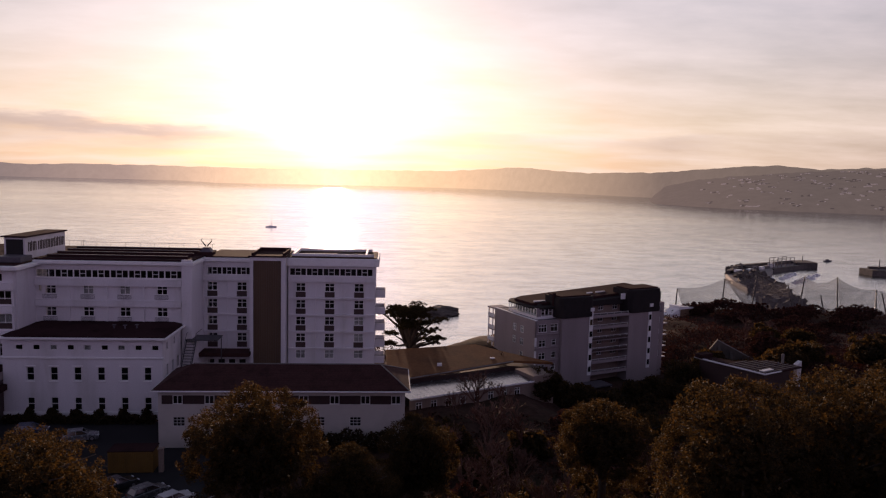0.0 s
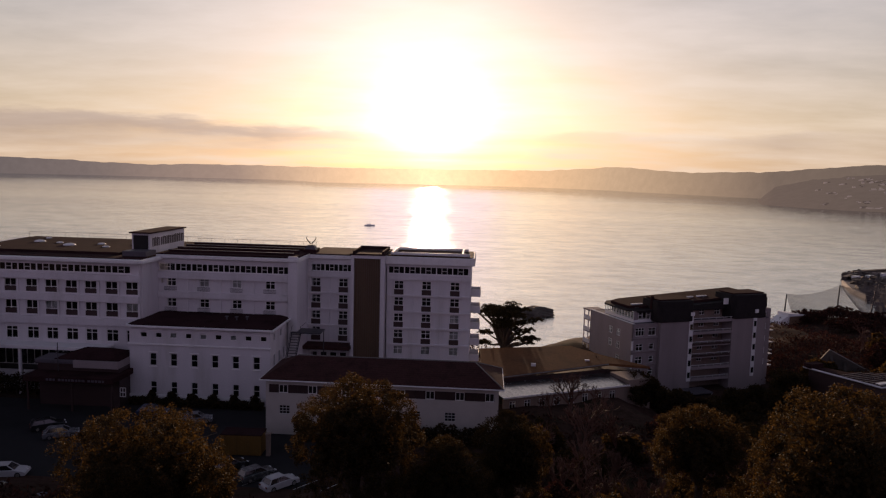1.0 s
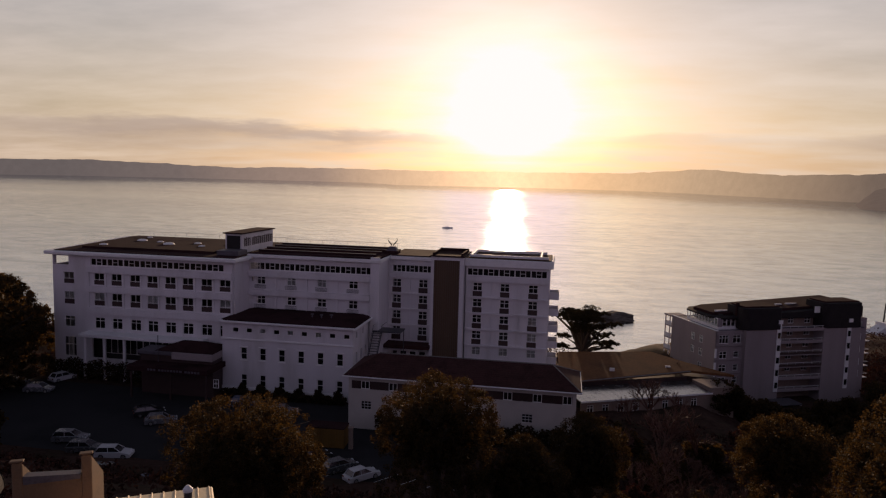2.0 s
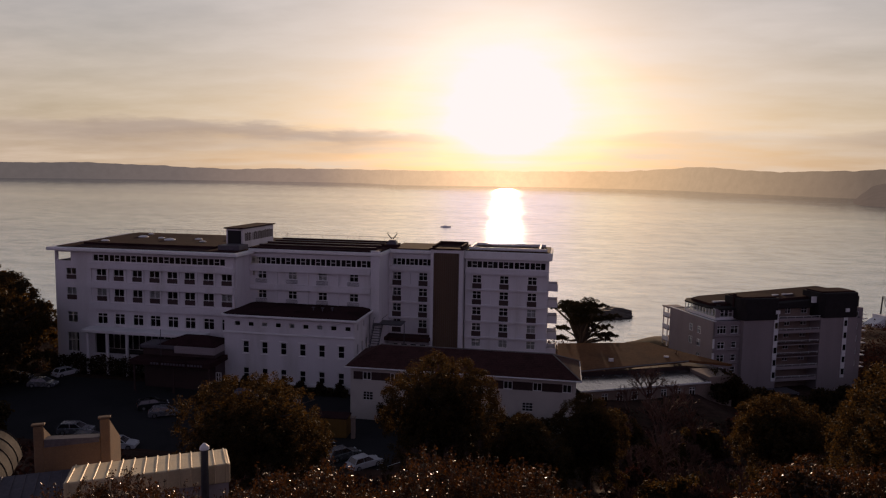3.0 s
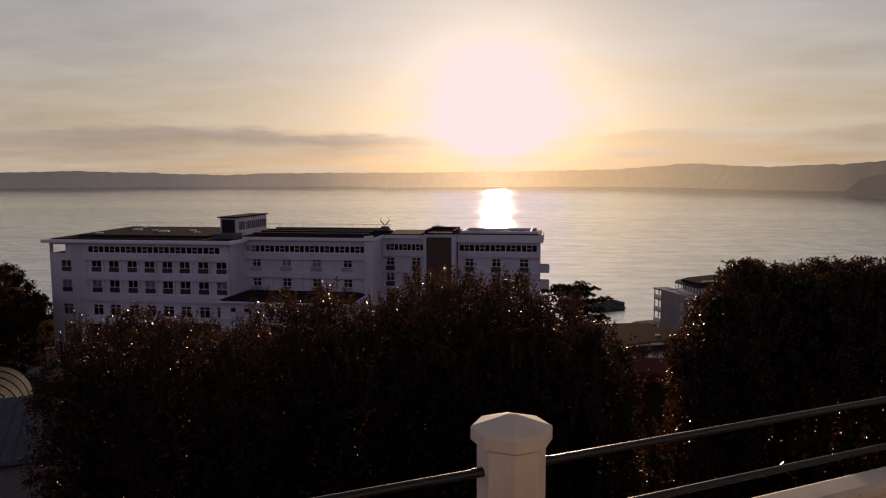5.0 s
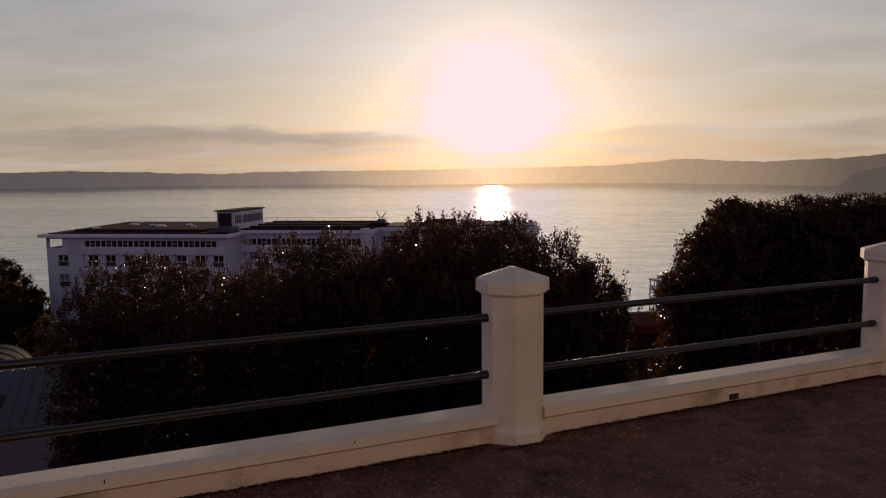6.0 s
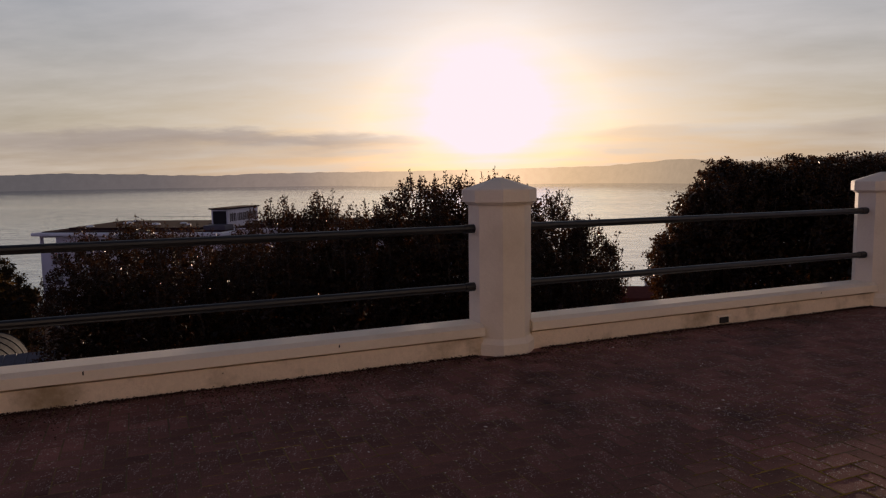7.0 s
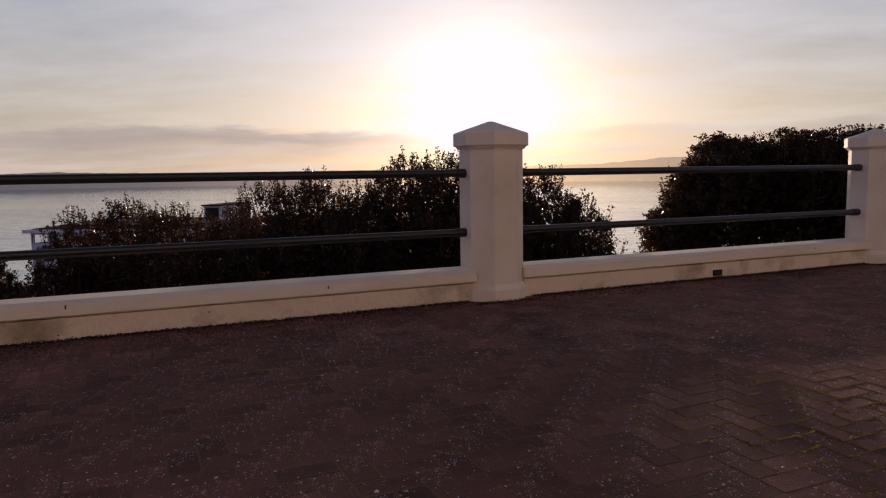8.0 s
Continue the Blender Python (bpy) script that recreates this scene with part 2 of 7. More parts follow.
M = {
    "render": material("white_render", (0.70, 0.675, 0.69), 0.85, vary=0.07, scale=0.35, fine=6.0, bump=0.1, dirt=(0.58, 0.56, 0.55), streak=True),
    "trim": material("white_trim", (0.80, 0.79, 0.78), 0.6, vary=0.05, scale=1.0, fine=8.0, bump=0.05),
    "felt": material("roof_felt", (0.042, 0.021, 0.022), 0.95, spec=0.02, vary=0.3, scale=0.25, fine=8.0, bump=0.2),
    "tile": material("roof_tile", (0.060, 0.027, 0.025), 0.93, spec=0.12, vary=0.25, scale=0.6, fine=4.0, bump=0.4),
    "deckfelt": material("weathered_deck_felt", (0.075, 0.042, 0.026), 0.93, spec=0.1, vary=0.35, scale=0.3, fine=3.0, bump=0.2),
    "tan": material("dull_tan_render", (0.25, 0.19, 0.155), 0.9, vary=0.15, scale=0.4, fine=5.0, bump=0.1, streak=True),
    "brownroof": material("brown_roof_felt", (0.17, 0.078, 0.034), 0.93, spec=0.12, vary=0.3, scale=0.15, fine=3.0, bump=0.2),
    "cladding": material("brown_cladding", (0.15, 0.095, 0.058), 0.55, vary=0.2, scale=0.4, fine=10.0, bump=0.1, streak=True),
    "panel": material("dark_panel", (0.05, 0.028, 0.025), 0.5, vary=0.15, scale=1.0, fine=8.0, bump=0.05),
    "dark": material("dark_void", (0.02, 0.018, 0.018), 0.9, vary=0.2, bump=0.0),
    # near black: holds the shade of rooms behind glass
    "interior": material("room_shade", (0.05, 0.045, 0.042), 0.9, vary=0.2, scale=0.5, bump=0.0),
    "curtain": material("pale_curtain", (0.5, 0.48, 0.46), 0.9, vary=0.1, scale=2.0, fine=12.0, bump=0.1),
    "glass": glass_material("window_glass"),
    "grey": material("grey_render", (0.30, 0.255, 0.255), 0.85, vary=0.1, scale=0.3, fine=5.0, bump=0.1, streak=True),
    "mansard": material("dark_slate", (0.028, 0.024, 0.024), 0.85, spec=0.15, vary=0.2, scale=0.8, fine=6.0, bump=0.3),
    "iron": material("black_iron", (0.02, 0.02, 0.022), 0.45, vary=0.2, scale=4.0, fine=40.0, bump=0.1),
    "rail": material("black_rail_paint", (0.012, 0.012, 0.014), 0.42, vary=0.2, scale=3.0, fine=60.0, bump=0.05),
    "cream": material("cream_masonry_paint", (0.78, 0.68, 0.56), 0.7, vary=0.03, scale=1.6, fine=45.0, bump=0.15, dirt=(0.68, 0.58, 0.46)),
    "plinth": material("stained_cream_paint", (0.76, 0.62, 0.48), 0.75, vary=0.07, scale=2.6, fine=45.0, bump=0.35, dirt=(0.36, 0.27, 0.17)),
    "house": material("house_render", (0.55, 0.51, 0.46), 0.85, vary=0.06, scale=0.5, fine=14.0, bump=0.2),
    "paver": material("brick_paver", (0.172, 0.074, 0.062), 0.88, spec=0.18, grit=0.8, vary=0.5, scale=1.6, fine=170.0, bump=0.5, island=0.24),
    "pebble": material("pale_grit_glint", (0.62, 0.56, 0.52), 0.45, vary=0.3, scale=3.0, fine=60.0, bump=0.1, island=0.35),
    "tuft": material("yellow_moss", (0.25, 0.185, 0.045), 0.95, spec=0.05, vary=0.35, scale=1.2, fine=60.0, bump=0.3, dirt=(0.10, 0.075, 0.03), island=0.35),
    "moss": material("mossy_joint", (0.135, 0.078, 0.030), 0.95, vary=0.4, scale=0.6, fine=60.0, bump=0.6, dirt=(0.030, 0.024, 0.018)),
    "asphalt": material("asphalt", (0.030, 0.029, 0.031), 0.93, spec=0.08, vary=0.2, scale=0.2, fine=20.0, bump=0.2),
    "line": material("road_paint", (0.55, 0.55, 0.53), 0.7, vary=0.15, scale=1.0, fine=20.0, bump=0.1),
    "soil": material("scrub_ground", (0.050, 0.029, 0.023), 0.97, spec=0.03, vary=0.4, scale=0.12, fine=1.2, bump=0.8, dirt=(0.036, 0.030, 0.018)),
    "rock": material("sea_rock", (0.09, 0.075, 0.062), 0.85, vary=0.35, scale=0.08, fine=0.7, bump=0.9),
    "bark": material("bark", (0.06, 0.045, 0.035), 0.9, vary=0.3, scale=3.0, fine=20.0, bump=0.6),
    "twig": material("bare_twig", (0.12, 0.058, 0.040), 0.85, vary=0.3, scale=3.0, fine=20.0, bump=0.2),
    "leaf": leaf_material("evergreen_leaf", (0.026, 0.017, 0.010), (4.2, 2.5, 0.9), 0.32, 0.27, 0.22),
    "oak": leaf_material("oak_leaf", (0.037, 0.029, 0.016), (3.2, 2.35, 1.2), 0.70, 0.27, 0.07),
    "pine": leaf_material("pine_leaf", (0.034, 0.028, 0.014), (1.1, 0.9, 0.5), 0.7, 0.2, 0.1),
    "scrub": leaf_material("scrub_leaf", (0.058, 0.030, 0.026), (1.3, 0.85, 0.62), 0.85, 0.11, 0.02),
    "seam": material("sunlit_metal_roof", (0.62, 0.50, 0.32), 0.5, metal=0.1, vary=0.12, scale=1.2, fine=12.0, bump=0.05, streak=True),
    "stone": material("cream_stone", (0.17, 0.105, 0.06), 0.8, vary=0.15, scale=1.5, fine=18.0, bump=0.3),
    "lead": material("lead_grey_roof", (0.11, 0.10, 0.115), 0.6, metal=0.1, spec=0.25, vary=0.2, scale=0.8, fine=9.0, bump=0.1),
    "redroof": material("red_roof_edge", (0.16, 0.045, 0.032), 0.93, spec=0.12, vary=0.2, scale=1.2, fine=10.0, bump=0.2),
    "gloss": material("shiny_metal_roof", (0.34, 0.32, 0.32), 0.24, metal=0.85, vary=0.15, scale=0.5, fine=4.0, bump=0.08),
    "net": material("aviary_net", (0.13, 0.115, 0.11), 0.8, vary=0.1, bump=0.0),
    "steel": material("painted_steel", (0.06, 0.06, 0.065), 0.5, vary=0.2, scale=1.0, bump=0.05),
    "concrete": material("harbour_concrete", (0.20, 0.18, 0.165), 0.85, vary=0.2, scale=0.15, fine=2.0, bump=0.4),
    "mustard": material("mustard_container_paint", (0.19, 0.105, 0.022), 0.5, vary=0.15, scale=0.8, fine=6.0, bump=0.1, streak=True),
    "tyre": material("tyre_rubber", (0.02, 0.02, 0.02), 0.9, vary=0.2, bump=0.1),
    "rim": material("alloy_rim", (0.55, 0.55, 0.56), 0.3, metal=0.9, vary=0.1, bump=0.0),
    "lamp_glass": material("headlight_lens", (0.6, 0.62, 0.64), 0.1, vary=0.05, bump=0.0),
    "carglass": material("tinted_car_glass", (0.015, 0.017, 0.02), 0.06, vary=0.05, bump=0.0, spec=0.8),
    "hull": material("white_hull_paint", (0.75, 0.75, 0.74), 0.3, vary=0.05, bump=0.0),
    "sea": water_material(),
    # far land and town glow with haze put into their colour
    "hill": hazy_material("far_hill_haze_glow", (0.05, 0.05, 0.035), (2.45, 2.33, 2.08), 0.90, 0.02),
    "headland": hazy_material("headland_haze_glow", (0.044, 0.040, 0.026), (2.25, 2.12, 2.0), 0.76, 0.03),
    "town": hazy_material("town_haze_glow", (0.60, 0.56, 0.52), (2.35, 2.15, 1.95), 0.62, 0.03, True, (0.60, 1.30)),
}
CAR_PAINT = {n: material("car_paint_" + n, c, r, metal=mt, vary=0.04, scale=1.0, bump=0.0, spec=0.7)
             for n, c, r, mt in (("silver", (0.24, 0.245, 0.26), 0.25, 0.5), ("white", (0.50, 0.50, 0.52), 0.22, 0.0),
                                 ("black", (0.02, 0.02, 0.022), 0.2, 0.0), ("blue", (0.03, 0.05, 0.10), 0.22, 0.3), ("grey", (0.14, 0.145, 0.15), 0.25, 0.5))}


# ---- building blocks ----
def thing(name, label, category, group="", kind="", at=(0, 0, 0), turn=0):
    ob = new(name)
    ob.empty_display_size = 0.2
    ob.matrix_basis = pose(*at, 0, 0, turn)
    return tagged(ob, label, category, group, kind)


def mesh_of(name, bm, mat):
    me = bpy.data.meshes.new(name)
    bmesh.ops.recalc_face_normals(bm, faces=bm.faces)
    bm.to_mesh(me)
    bm.free()
    me.materials.append(M[mat] if isinstance(mat, str) else mat)
    return me


def part(name, bm, mat, parent=None, label="", at=None):
    """Links a bmesh (or a mesh) as one object under its thing."""
    me = bm if isinstance(bm, bpy.types.Mesh) else mesh_of(name, bm, mat)
    ob = new(name, me)
    ob.parent = parent
    if at is not None:
        ob.matrix_basis = at
    if label:
        ob["label"] = label
    return ob


def box(bm, x0, x1, y0, y1, z0, z1):
    v = [bm.verts.new((x, y, z)) for z in (z0, z1) for y in (y0, y1) for x in (x0, x1)]
    for f in ((0, 1, 3, 2), (4, 6, 7, 5), (0, 4, 5, 1), (2, 3, 7, 6), (0, 2, 6, 4), (1, 5, 7, 3)):
        bm.faces.new([v[i] for i in f])
    return v


def boxes(*specs):
    bm = bmesh.new()
    for s in specs:
        box(bm, *s)
    return bm


def prism(bm, points, z0, z1):
    """An upright prism over a plan polygon; z0 and z1 may be one height or one for each corner."""
    tops = z1 if isinstance(z1, (list, tuple)) else [z1] * len(points)
    feet = z0 if isinstance(z0, (list, tuple)) else [z0] * len(points)
    lo = [bm.verts.new((x, y, f)) for (x, y), f in zip(points, feet)]
    hi = [bm.verts.new((x, y, t)) for (x, y), t in zip(points, tops)]
    n = len(points)
    bm.faces.new(lo[::-1])
    bm.faces.new(hi)
    for i in range(n):
        bm.faces.new((lo[i], lo[(i + 1) % n], hi[(i + 1) % n], hi[i]))
    return bm


def bevelled(bm, width=0.02, segments=2):
    bmesh.ops.remove_doubles(bm, verts=bm.verts, dist=1e-5)
    bmesh.ops.bevel(bm, geom=bm.edges[:], offset=width, segments=segments, profile=0.5, affect="EDGES", clamp_overlap=True)
    return bm


def tube(bm, points, radii, sides=8):
    """A tube along a line of points with a radius at each."""
    rings = []
    pts = [Vector(p) for p in points]
    for i, p in enumerate(pts):
        d = (pts[min(i + 1, len(pts) - 1)] - pts[max(i - 1, 0)]).normalized()
        a = d.orthogonal().normalized() if abs(d.z) > 0.9 else d.cross(Vector((0, 0, 1))).normalized()
        b = d.cross(a)
        r = radii[i] if isinstance(radii, (list, tuple)) else radii
        rings.append([bm.verts.new(p + (a * math.cos(k * 2 * math.pi / sides) + b * math.sin(k * 2 * math.pi / sides)) * r) for k in range(sides)])
    for r0, r1 in zip(rings, rings[1:]):
        for k in range(sides):
            bm.faces.new((r0[k], r0[(k + 1) % sides], r1[(k + 1) % sides], r1[k]))
    bm.faces.new(rings[0][::-1])
    bm.faces.new(rings[-1])
    return bm


def wall_mesh(x0, x1, z0, z1, y0, y1, holes):
    """A wall facing -y from y0 (front) to y1 with openings (xa, xb, za, zb) through it."""
    bm = bmesh.new()
    xs = sorted({x0, x1, *[v for h in holes for v in h[:2]]})
    zs = sorted({z0, z1, *[v for h in holes for v in h[2:]]})
    grid = {}

    def vert(i, j, y):
        key = (i, j, y)
        if key not in grid:
            grid[key] = bm.verts.new((xs[i], y, zs[j]))
        return grid[key]

    def is_open(i, j):
        if not (0 <= i < len(xs) - 1 and 0 <= j < len(zs) - 1):
            return True
        cx, cz = (xs[i] + xs[i + 1]) / 2, (zs[j] + zs[j + 1]) / 2
        return any(a < cx < b and c < cz < d for a, b, c, d in holes)

    for i in range(len(xs) - 1):
        for j in range(len(zs) - 1):
            if is_open(i, j):
                continue
            for y in (y0, y1):
                bm.faces.new((vert(i, j, y), vert(i + 1, j, y), vert(i + 1, j + 1, y), vert(i, j + 1, y)))
            for (di, dj), (a, b) in {(-1, 0): ((i, j), (i, j + 1)), (1, 0): ((i + 1, j), (i + 1, j + 1)),
                                     (0, -1): ((i, j), (i + 1, j)), (0, 1): ((i, j + 1), (i + 1, j + 1))}.items():
                if is_open(i + di, j + dj):
                    bm.faces.new((vert(*a, y0), vert(*b, y0), vert(*b, y1), vert(*a, y1)))
    return bm


WINDOW_MESH = {}


def window(parent, x, y, z, w, h, cols=2, rows=(), lower=0.0, curtain=False, name="window", bar=0.09, turn=0.0):
    """A window whose lower left corner of the opening is (x, z) in a wall whose face is at y: frame, pane, and blind where drawn."""
    key = (round(w, 2), round(h, 2), cols, tuple(rows), lower, bar)
    if key not in WINDOW_MESH:
        xs = [w * c / cols for c in range(cols + 1)]
        zs = [0.0, *[h * r for r in rows], h]
        lights = []
        for xa, xb in zip(xs, xs[1:]):
            for za, zb in zip(zs, zs[1:]):
                lights.append((xa + (bar if xa == 0 else bar / 2), xb - (bar if xb == w else bar / 2), za + (bar if za == 0 else bar / 2), zb - (bar if zb == h else bar / 2)))
        bm = wall_mesh(0, w, 0, h, 0, 0.09, lights)
        pane = boxes((bar * 0.5, w - bar * 0.5, 0.04, 0.052, bar * 0.5, h - bar * 0.5))
        WINDOW_MESH[key] = (mesh_of("window_frame", bm, "trim"), mesh_of("pane", pane, "glass"))
    frame_me, pane_me = WINDOW_MESH[key]
    ob = part(name, frame_me, None, parent, at=pose(x, y + 0.07, z, 0, 0, turn))
    part("pane", pane_me, None, ob)
    if curtain:
        bm = bmesh.new()
        n = 12
        top, bot = [], []
        for k in range(n + 1):
            off = 0.03 * math.sin(k * 2.3)
            top.append(bm.verts.new((w * k / n, 0.2 + off, h)))
            bot.append(bm.verts.new((w * k / n, 0.2 + off, h * 0.02)))
        for k in range(n):
            bm.faces.new((bot[k], bot[k + 1], top[k + 1], top[k]))
        part("curtain", bm, "curtain", ob, "pale drawn curtain")
    return ob


# ---- land and sea ----
FENCE = Vector((0.405, 3.455, 0.0))
ALONG = Vector((0.8526, 0.5225, 0.0))
OUT = Vector((-0.5225, 0.8526, 0.0))
FENCE_TURN = math.degrees(math.atan2(ALONG.y, ALONG.x))


def land_height(x, y):
    d = (x - FENCE.x) * OUT.x + (y - FENCE.y) * OUT.y
    k = np.clip((y - 12.0) / 25.0, 0.0, 1.0)
    w = (d + 3.5) * (1 - k) + y * k
    near = np.interp(w, [-40, 3.2, 4.2, 8, 23, 48, 70, 76, 118], [-0.7, -0.7, -4.2, -5.0, -8.5, -18, -26.6, -28, -28])
    coast = np.interp(x, [-400, -120, 8, 30, 62, 80, 120, 190, 260, 420], [-10, 0, 6, 28, 50, 90, 132, 138, 128, 60])
    yy = y - coast
    far = np.interp(yy, [118, 140, 152, 163, 176, 420], [-28, -28.8, -32, -50, -66, -80])
    rise = np.interp(x, [45, 80, 120, 260], [0, -4, -13, -17]) * np.clip((y - 90) / 140, 0, 1)
    dell = -6.0 * np.clip((x - 22) / 14, 0, 1) * np.clip((84 - x) / 20, 0, 1) * np.clip((y - 92) / 22, 0, 1) * np.clip((152 - yy) / 12, 0, 1)
    dell = dell - 8.0 * np.exp(-((x - 100) / 15) ** 2 - ((y - 238) / 30) ** 2)
    z = dell + np.where(yy > 118, far, near) + np.where(yy < 152, rise, rise * np.clip(1 - (yy - 152) / 20, 0, 1))
    return z


def rough(x, y, amount):
    return amount * (np.sin(x * 0.31 + 1.3 * np.sin(y * 0.17)) + np.sin(y * 0.43 + 1.7 * np.sin(x * 0.23)) + 0.6 * np.sin(x * 0.9 + y * 0.7)) * 0.4


def sheet(name, xs, ys, height, mat):
    X, Y = np.meshgrid(xs, ys)
    Z = height(X, Y)
    nx, ny = len(xs), len(ys)
    verts = np.stack([X, Y, Z], -1).reshape(-1, 3)
    i = np.arange(nx * ny).reshape(ny, nx)
    faces = np.stack([i[:-1, :-1], i[:-1, 1:], i[1:, 1:], i[1:, :-1]], -1).reshape(-1, 4)
    return quad_mesh(name, verts, faces, mat, smooth=True)


def quad_mesh(name, verts, faces, mat, smooth=False):
    me = bpy.data.meshes.new(name)
    me.vertices.add(len(verts))
    me.vertices.foreach_set("co", np.asarray(verts, np.float32).ravel())
    n = faces.shape[1]
    me.loops.add(faces.size)
    me.polygons.add(len(faces))
    me.loops.foreach_set("vertex_index", faces.astype(np.int32).ravel())
    me.polygons.foreach_set("loop_start", np.arange(0, faces.size, n, dtype=np.int32))
    me.polygons.foreach_set("loop_total", np.full(len(faces), n, np.int32))
    me.polygons.foreach_set("use_smooth", np.full(len(faces), smooth))
    me.update(calc_edges=True)
    me.validate()
    me.materials.append(M[mat] if isinstance(mat, str) else mat)
    return me


def ground_height(X, Y):
    flat = (X > -100) & (X < 6) & (Y > 73) & (Y < 135)
    wild = np.where(flat, 0.0, 1.0) * np.clip((Y - 8) / 10, 0, 1)
    return land_height(X, Y) + rough(X, Y, 0.7) * wild


gx = np.concatenate([np.linspace(-4900, -300, 12), np.linspace(-280, -110, 30), np.linspace(-106, 130, 120), np.linspace(135, 420, 50), np.linspace(450, 4900, 12)])
gy = np.concatenate([np.linspace(-4900, -80, 10), np.linspace(-60, -4, 8), np.linspace(0, 130, 76), np.linspace(133, 420, 90), np.linspace(450, 4900, 10)])
ground = tagged(new("ground", sheet("ground", gx, gy, ground_height, "soil")), "dark scrubby hillside falling to the shore", "ground", kind="structure")
sea = tagged(new("water", sheet("water", np.concatenate([np.linspace(-4990.0, -1380.0, 8), np.array([-1190.0, 0.0, 1400.0, 4990.0])]), np.array([90.0, 950.0, 1500.0, 2200.0, 3200.0, 4300.0, 4990.0]),
                                lambda X, Y: -62 + 0.0026 * np.clip(Y - 950, 0, None) + 7.0 * np.clip((-1190 - X) / 190, 0, 1) * np.clip((Y - 3200) / 1600, 0, 1), "sea")),
             "calm rippled bay reflecting the low sun", "sea", kind="structure")


def ridge(name, mat, label, az, shore, slope, depth, steps, seed, wob):
    """A band of far land: by azimuth (degrees), the distance of its shore and the slope up to its crest."""
    rng = np.random.default_rng(seed)
    a = np.linspace(az[0], az[-1], steps)
    r0 = np.interp(a, az, shore)
    sl = np.interp(a, az, slope)
    hump = np.zeros(steps)
    for k in range(1, 9):
        hump += np.sin(a * k * 0.7 + rng.uniform(0, 6)) / k
    rings = []
    for f in (0.0, 0.02, 0.12, 0.3, 0.55, 0.8, 1.0, 1.5):
        r = r0 + depth * f
        top = 6.0 + (r0 + depth) * (sl + wob * hump)
        z = -63 + (top + 63) * np.interp(f, [0, 0.02, 0.12, 0.3, 0.55, 0.8, 1.0, 1.5], [0, 0.10, 0.24, 0.45, 0.7, 0.9, 1.0, 0.6])
        z = z + (np.convolve(rng.normal(0, 1, steps), (0.3, 0.6, 0.6, 0.3), "same") * 1.5 if 0.9 < f < 1.2 else 0)
        rings.append(np.stack([r * np.sin(np.radians(a)), r * np.cos(np.radians(a)), z], -1))
    v = np.concatenate(rings)
    i = np.arange(len(v)).reshape(len(rings), steps)
    f = np.stack([i[:-1, :-1], i[:-1, 1:], i[1:, 1:], i[1:, :-1]], -1).reshape(-1, 4)
    return tagged(new(name, quad_mesh(name, v, f, mat, smooth=True)), label, "hills", kind="structure")


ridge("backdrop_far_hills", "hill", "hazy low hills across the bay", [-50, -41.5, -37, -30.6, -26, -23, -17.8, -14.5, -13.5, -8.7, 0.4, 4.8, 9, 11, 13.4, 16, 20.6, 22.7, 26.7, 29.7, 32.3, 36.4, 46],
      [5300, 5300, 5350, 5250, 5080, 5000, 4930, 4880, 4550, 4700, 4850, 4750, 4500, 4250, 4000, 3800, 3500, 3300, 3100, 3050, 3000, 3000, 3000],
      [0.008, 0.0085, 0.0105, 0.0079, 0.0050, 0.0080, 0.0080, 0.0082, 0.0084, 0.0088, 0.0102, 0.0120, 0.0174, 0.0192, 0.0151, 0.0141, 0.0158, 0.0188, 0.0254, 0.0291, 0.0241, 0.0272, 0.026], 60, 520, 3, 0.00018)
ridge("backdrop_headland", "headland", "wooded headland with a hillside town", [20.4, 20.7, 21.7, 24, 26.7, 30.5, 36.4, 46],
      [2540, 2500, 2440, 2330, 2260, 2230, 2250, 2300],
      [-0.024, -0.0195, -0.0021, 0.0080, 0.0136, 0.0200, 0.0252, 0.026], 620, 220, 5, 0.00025)


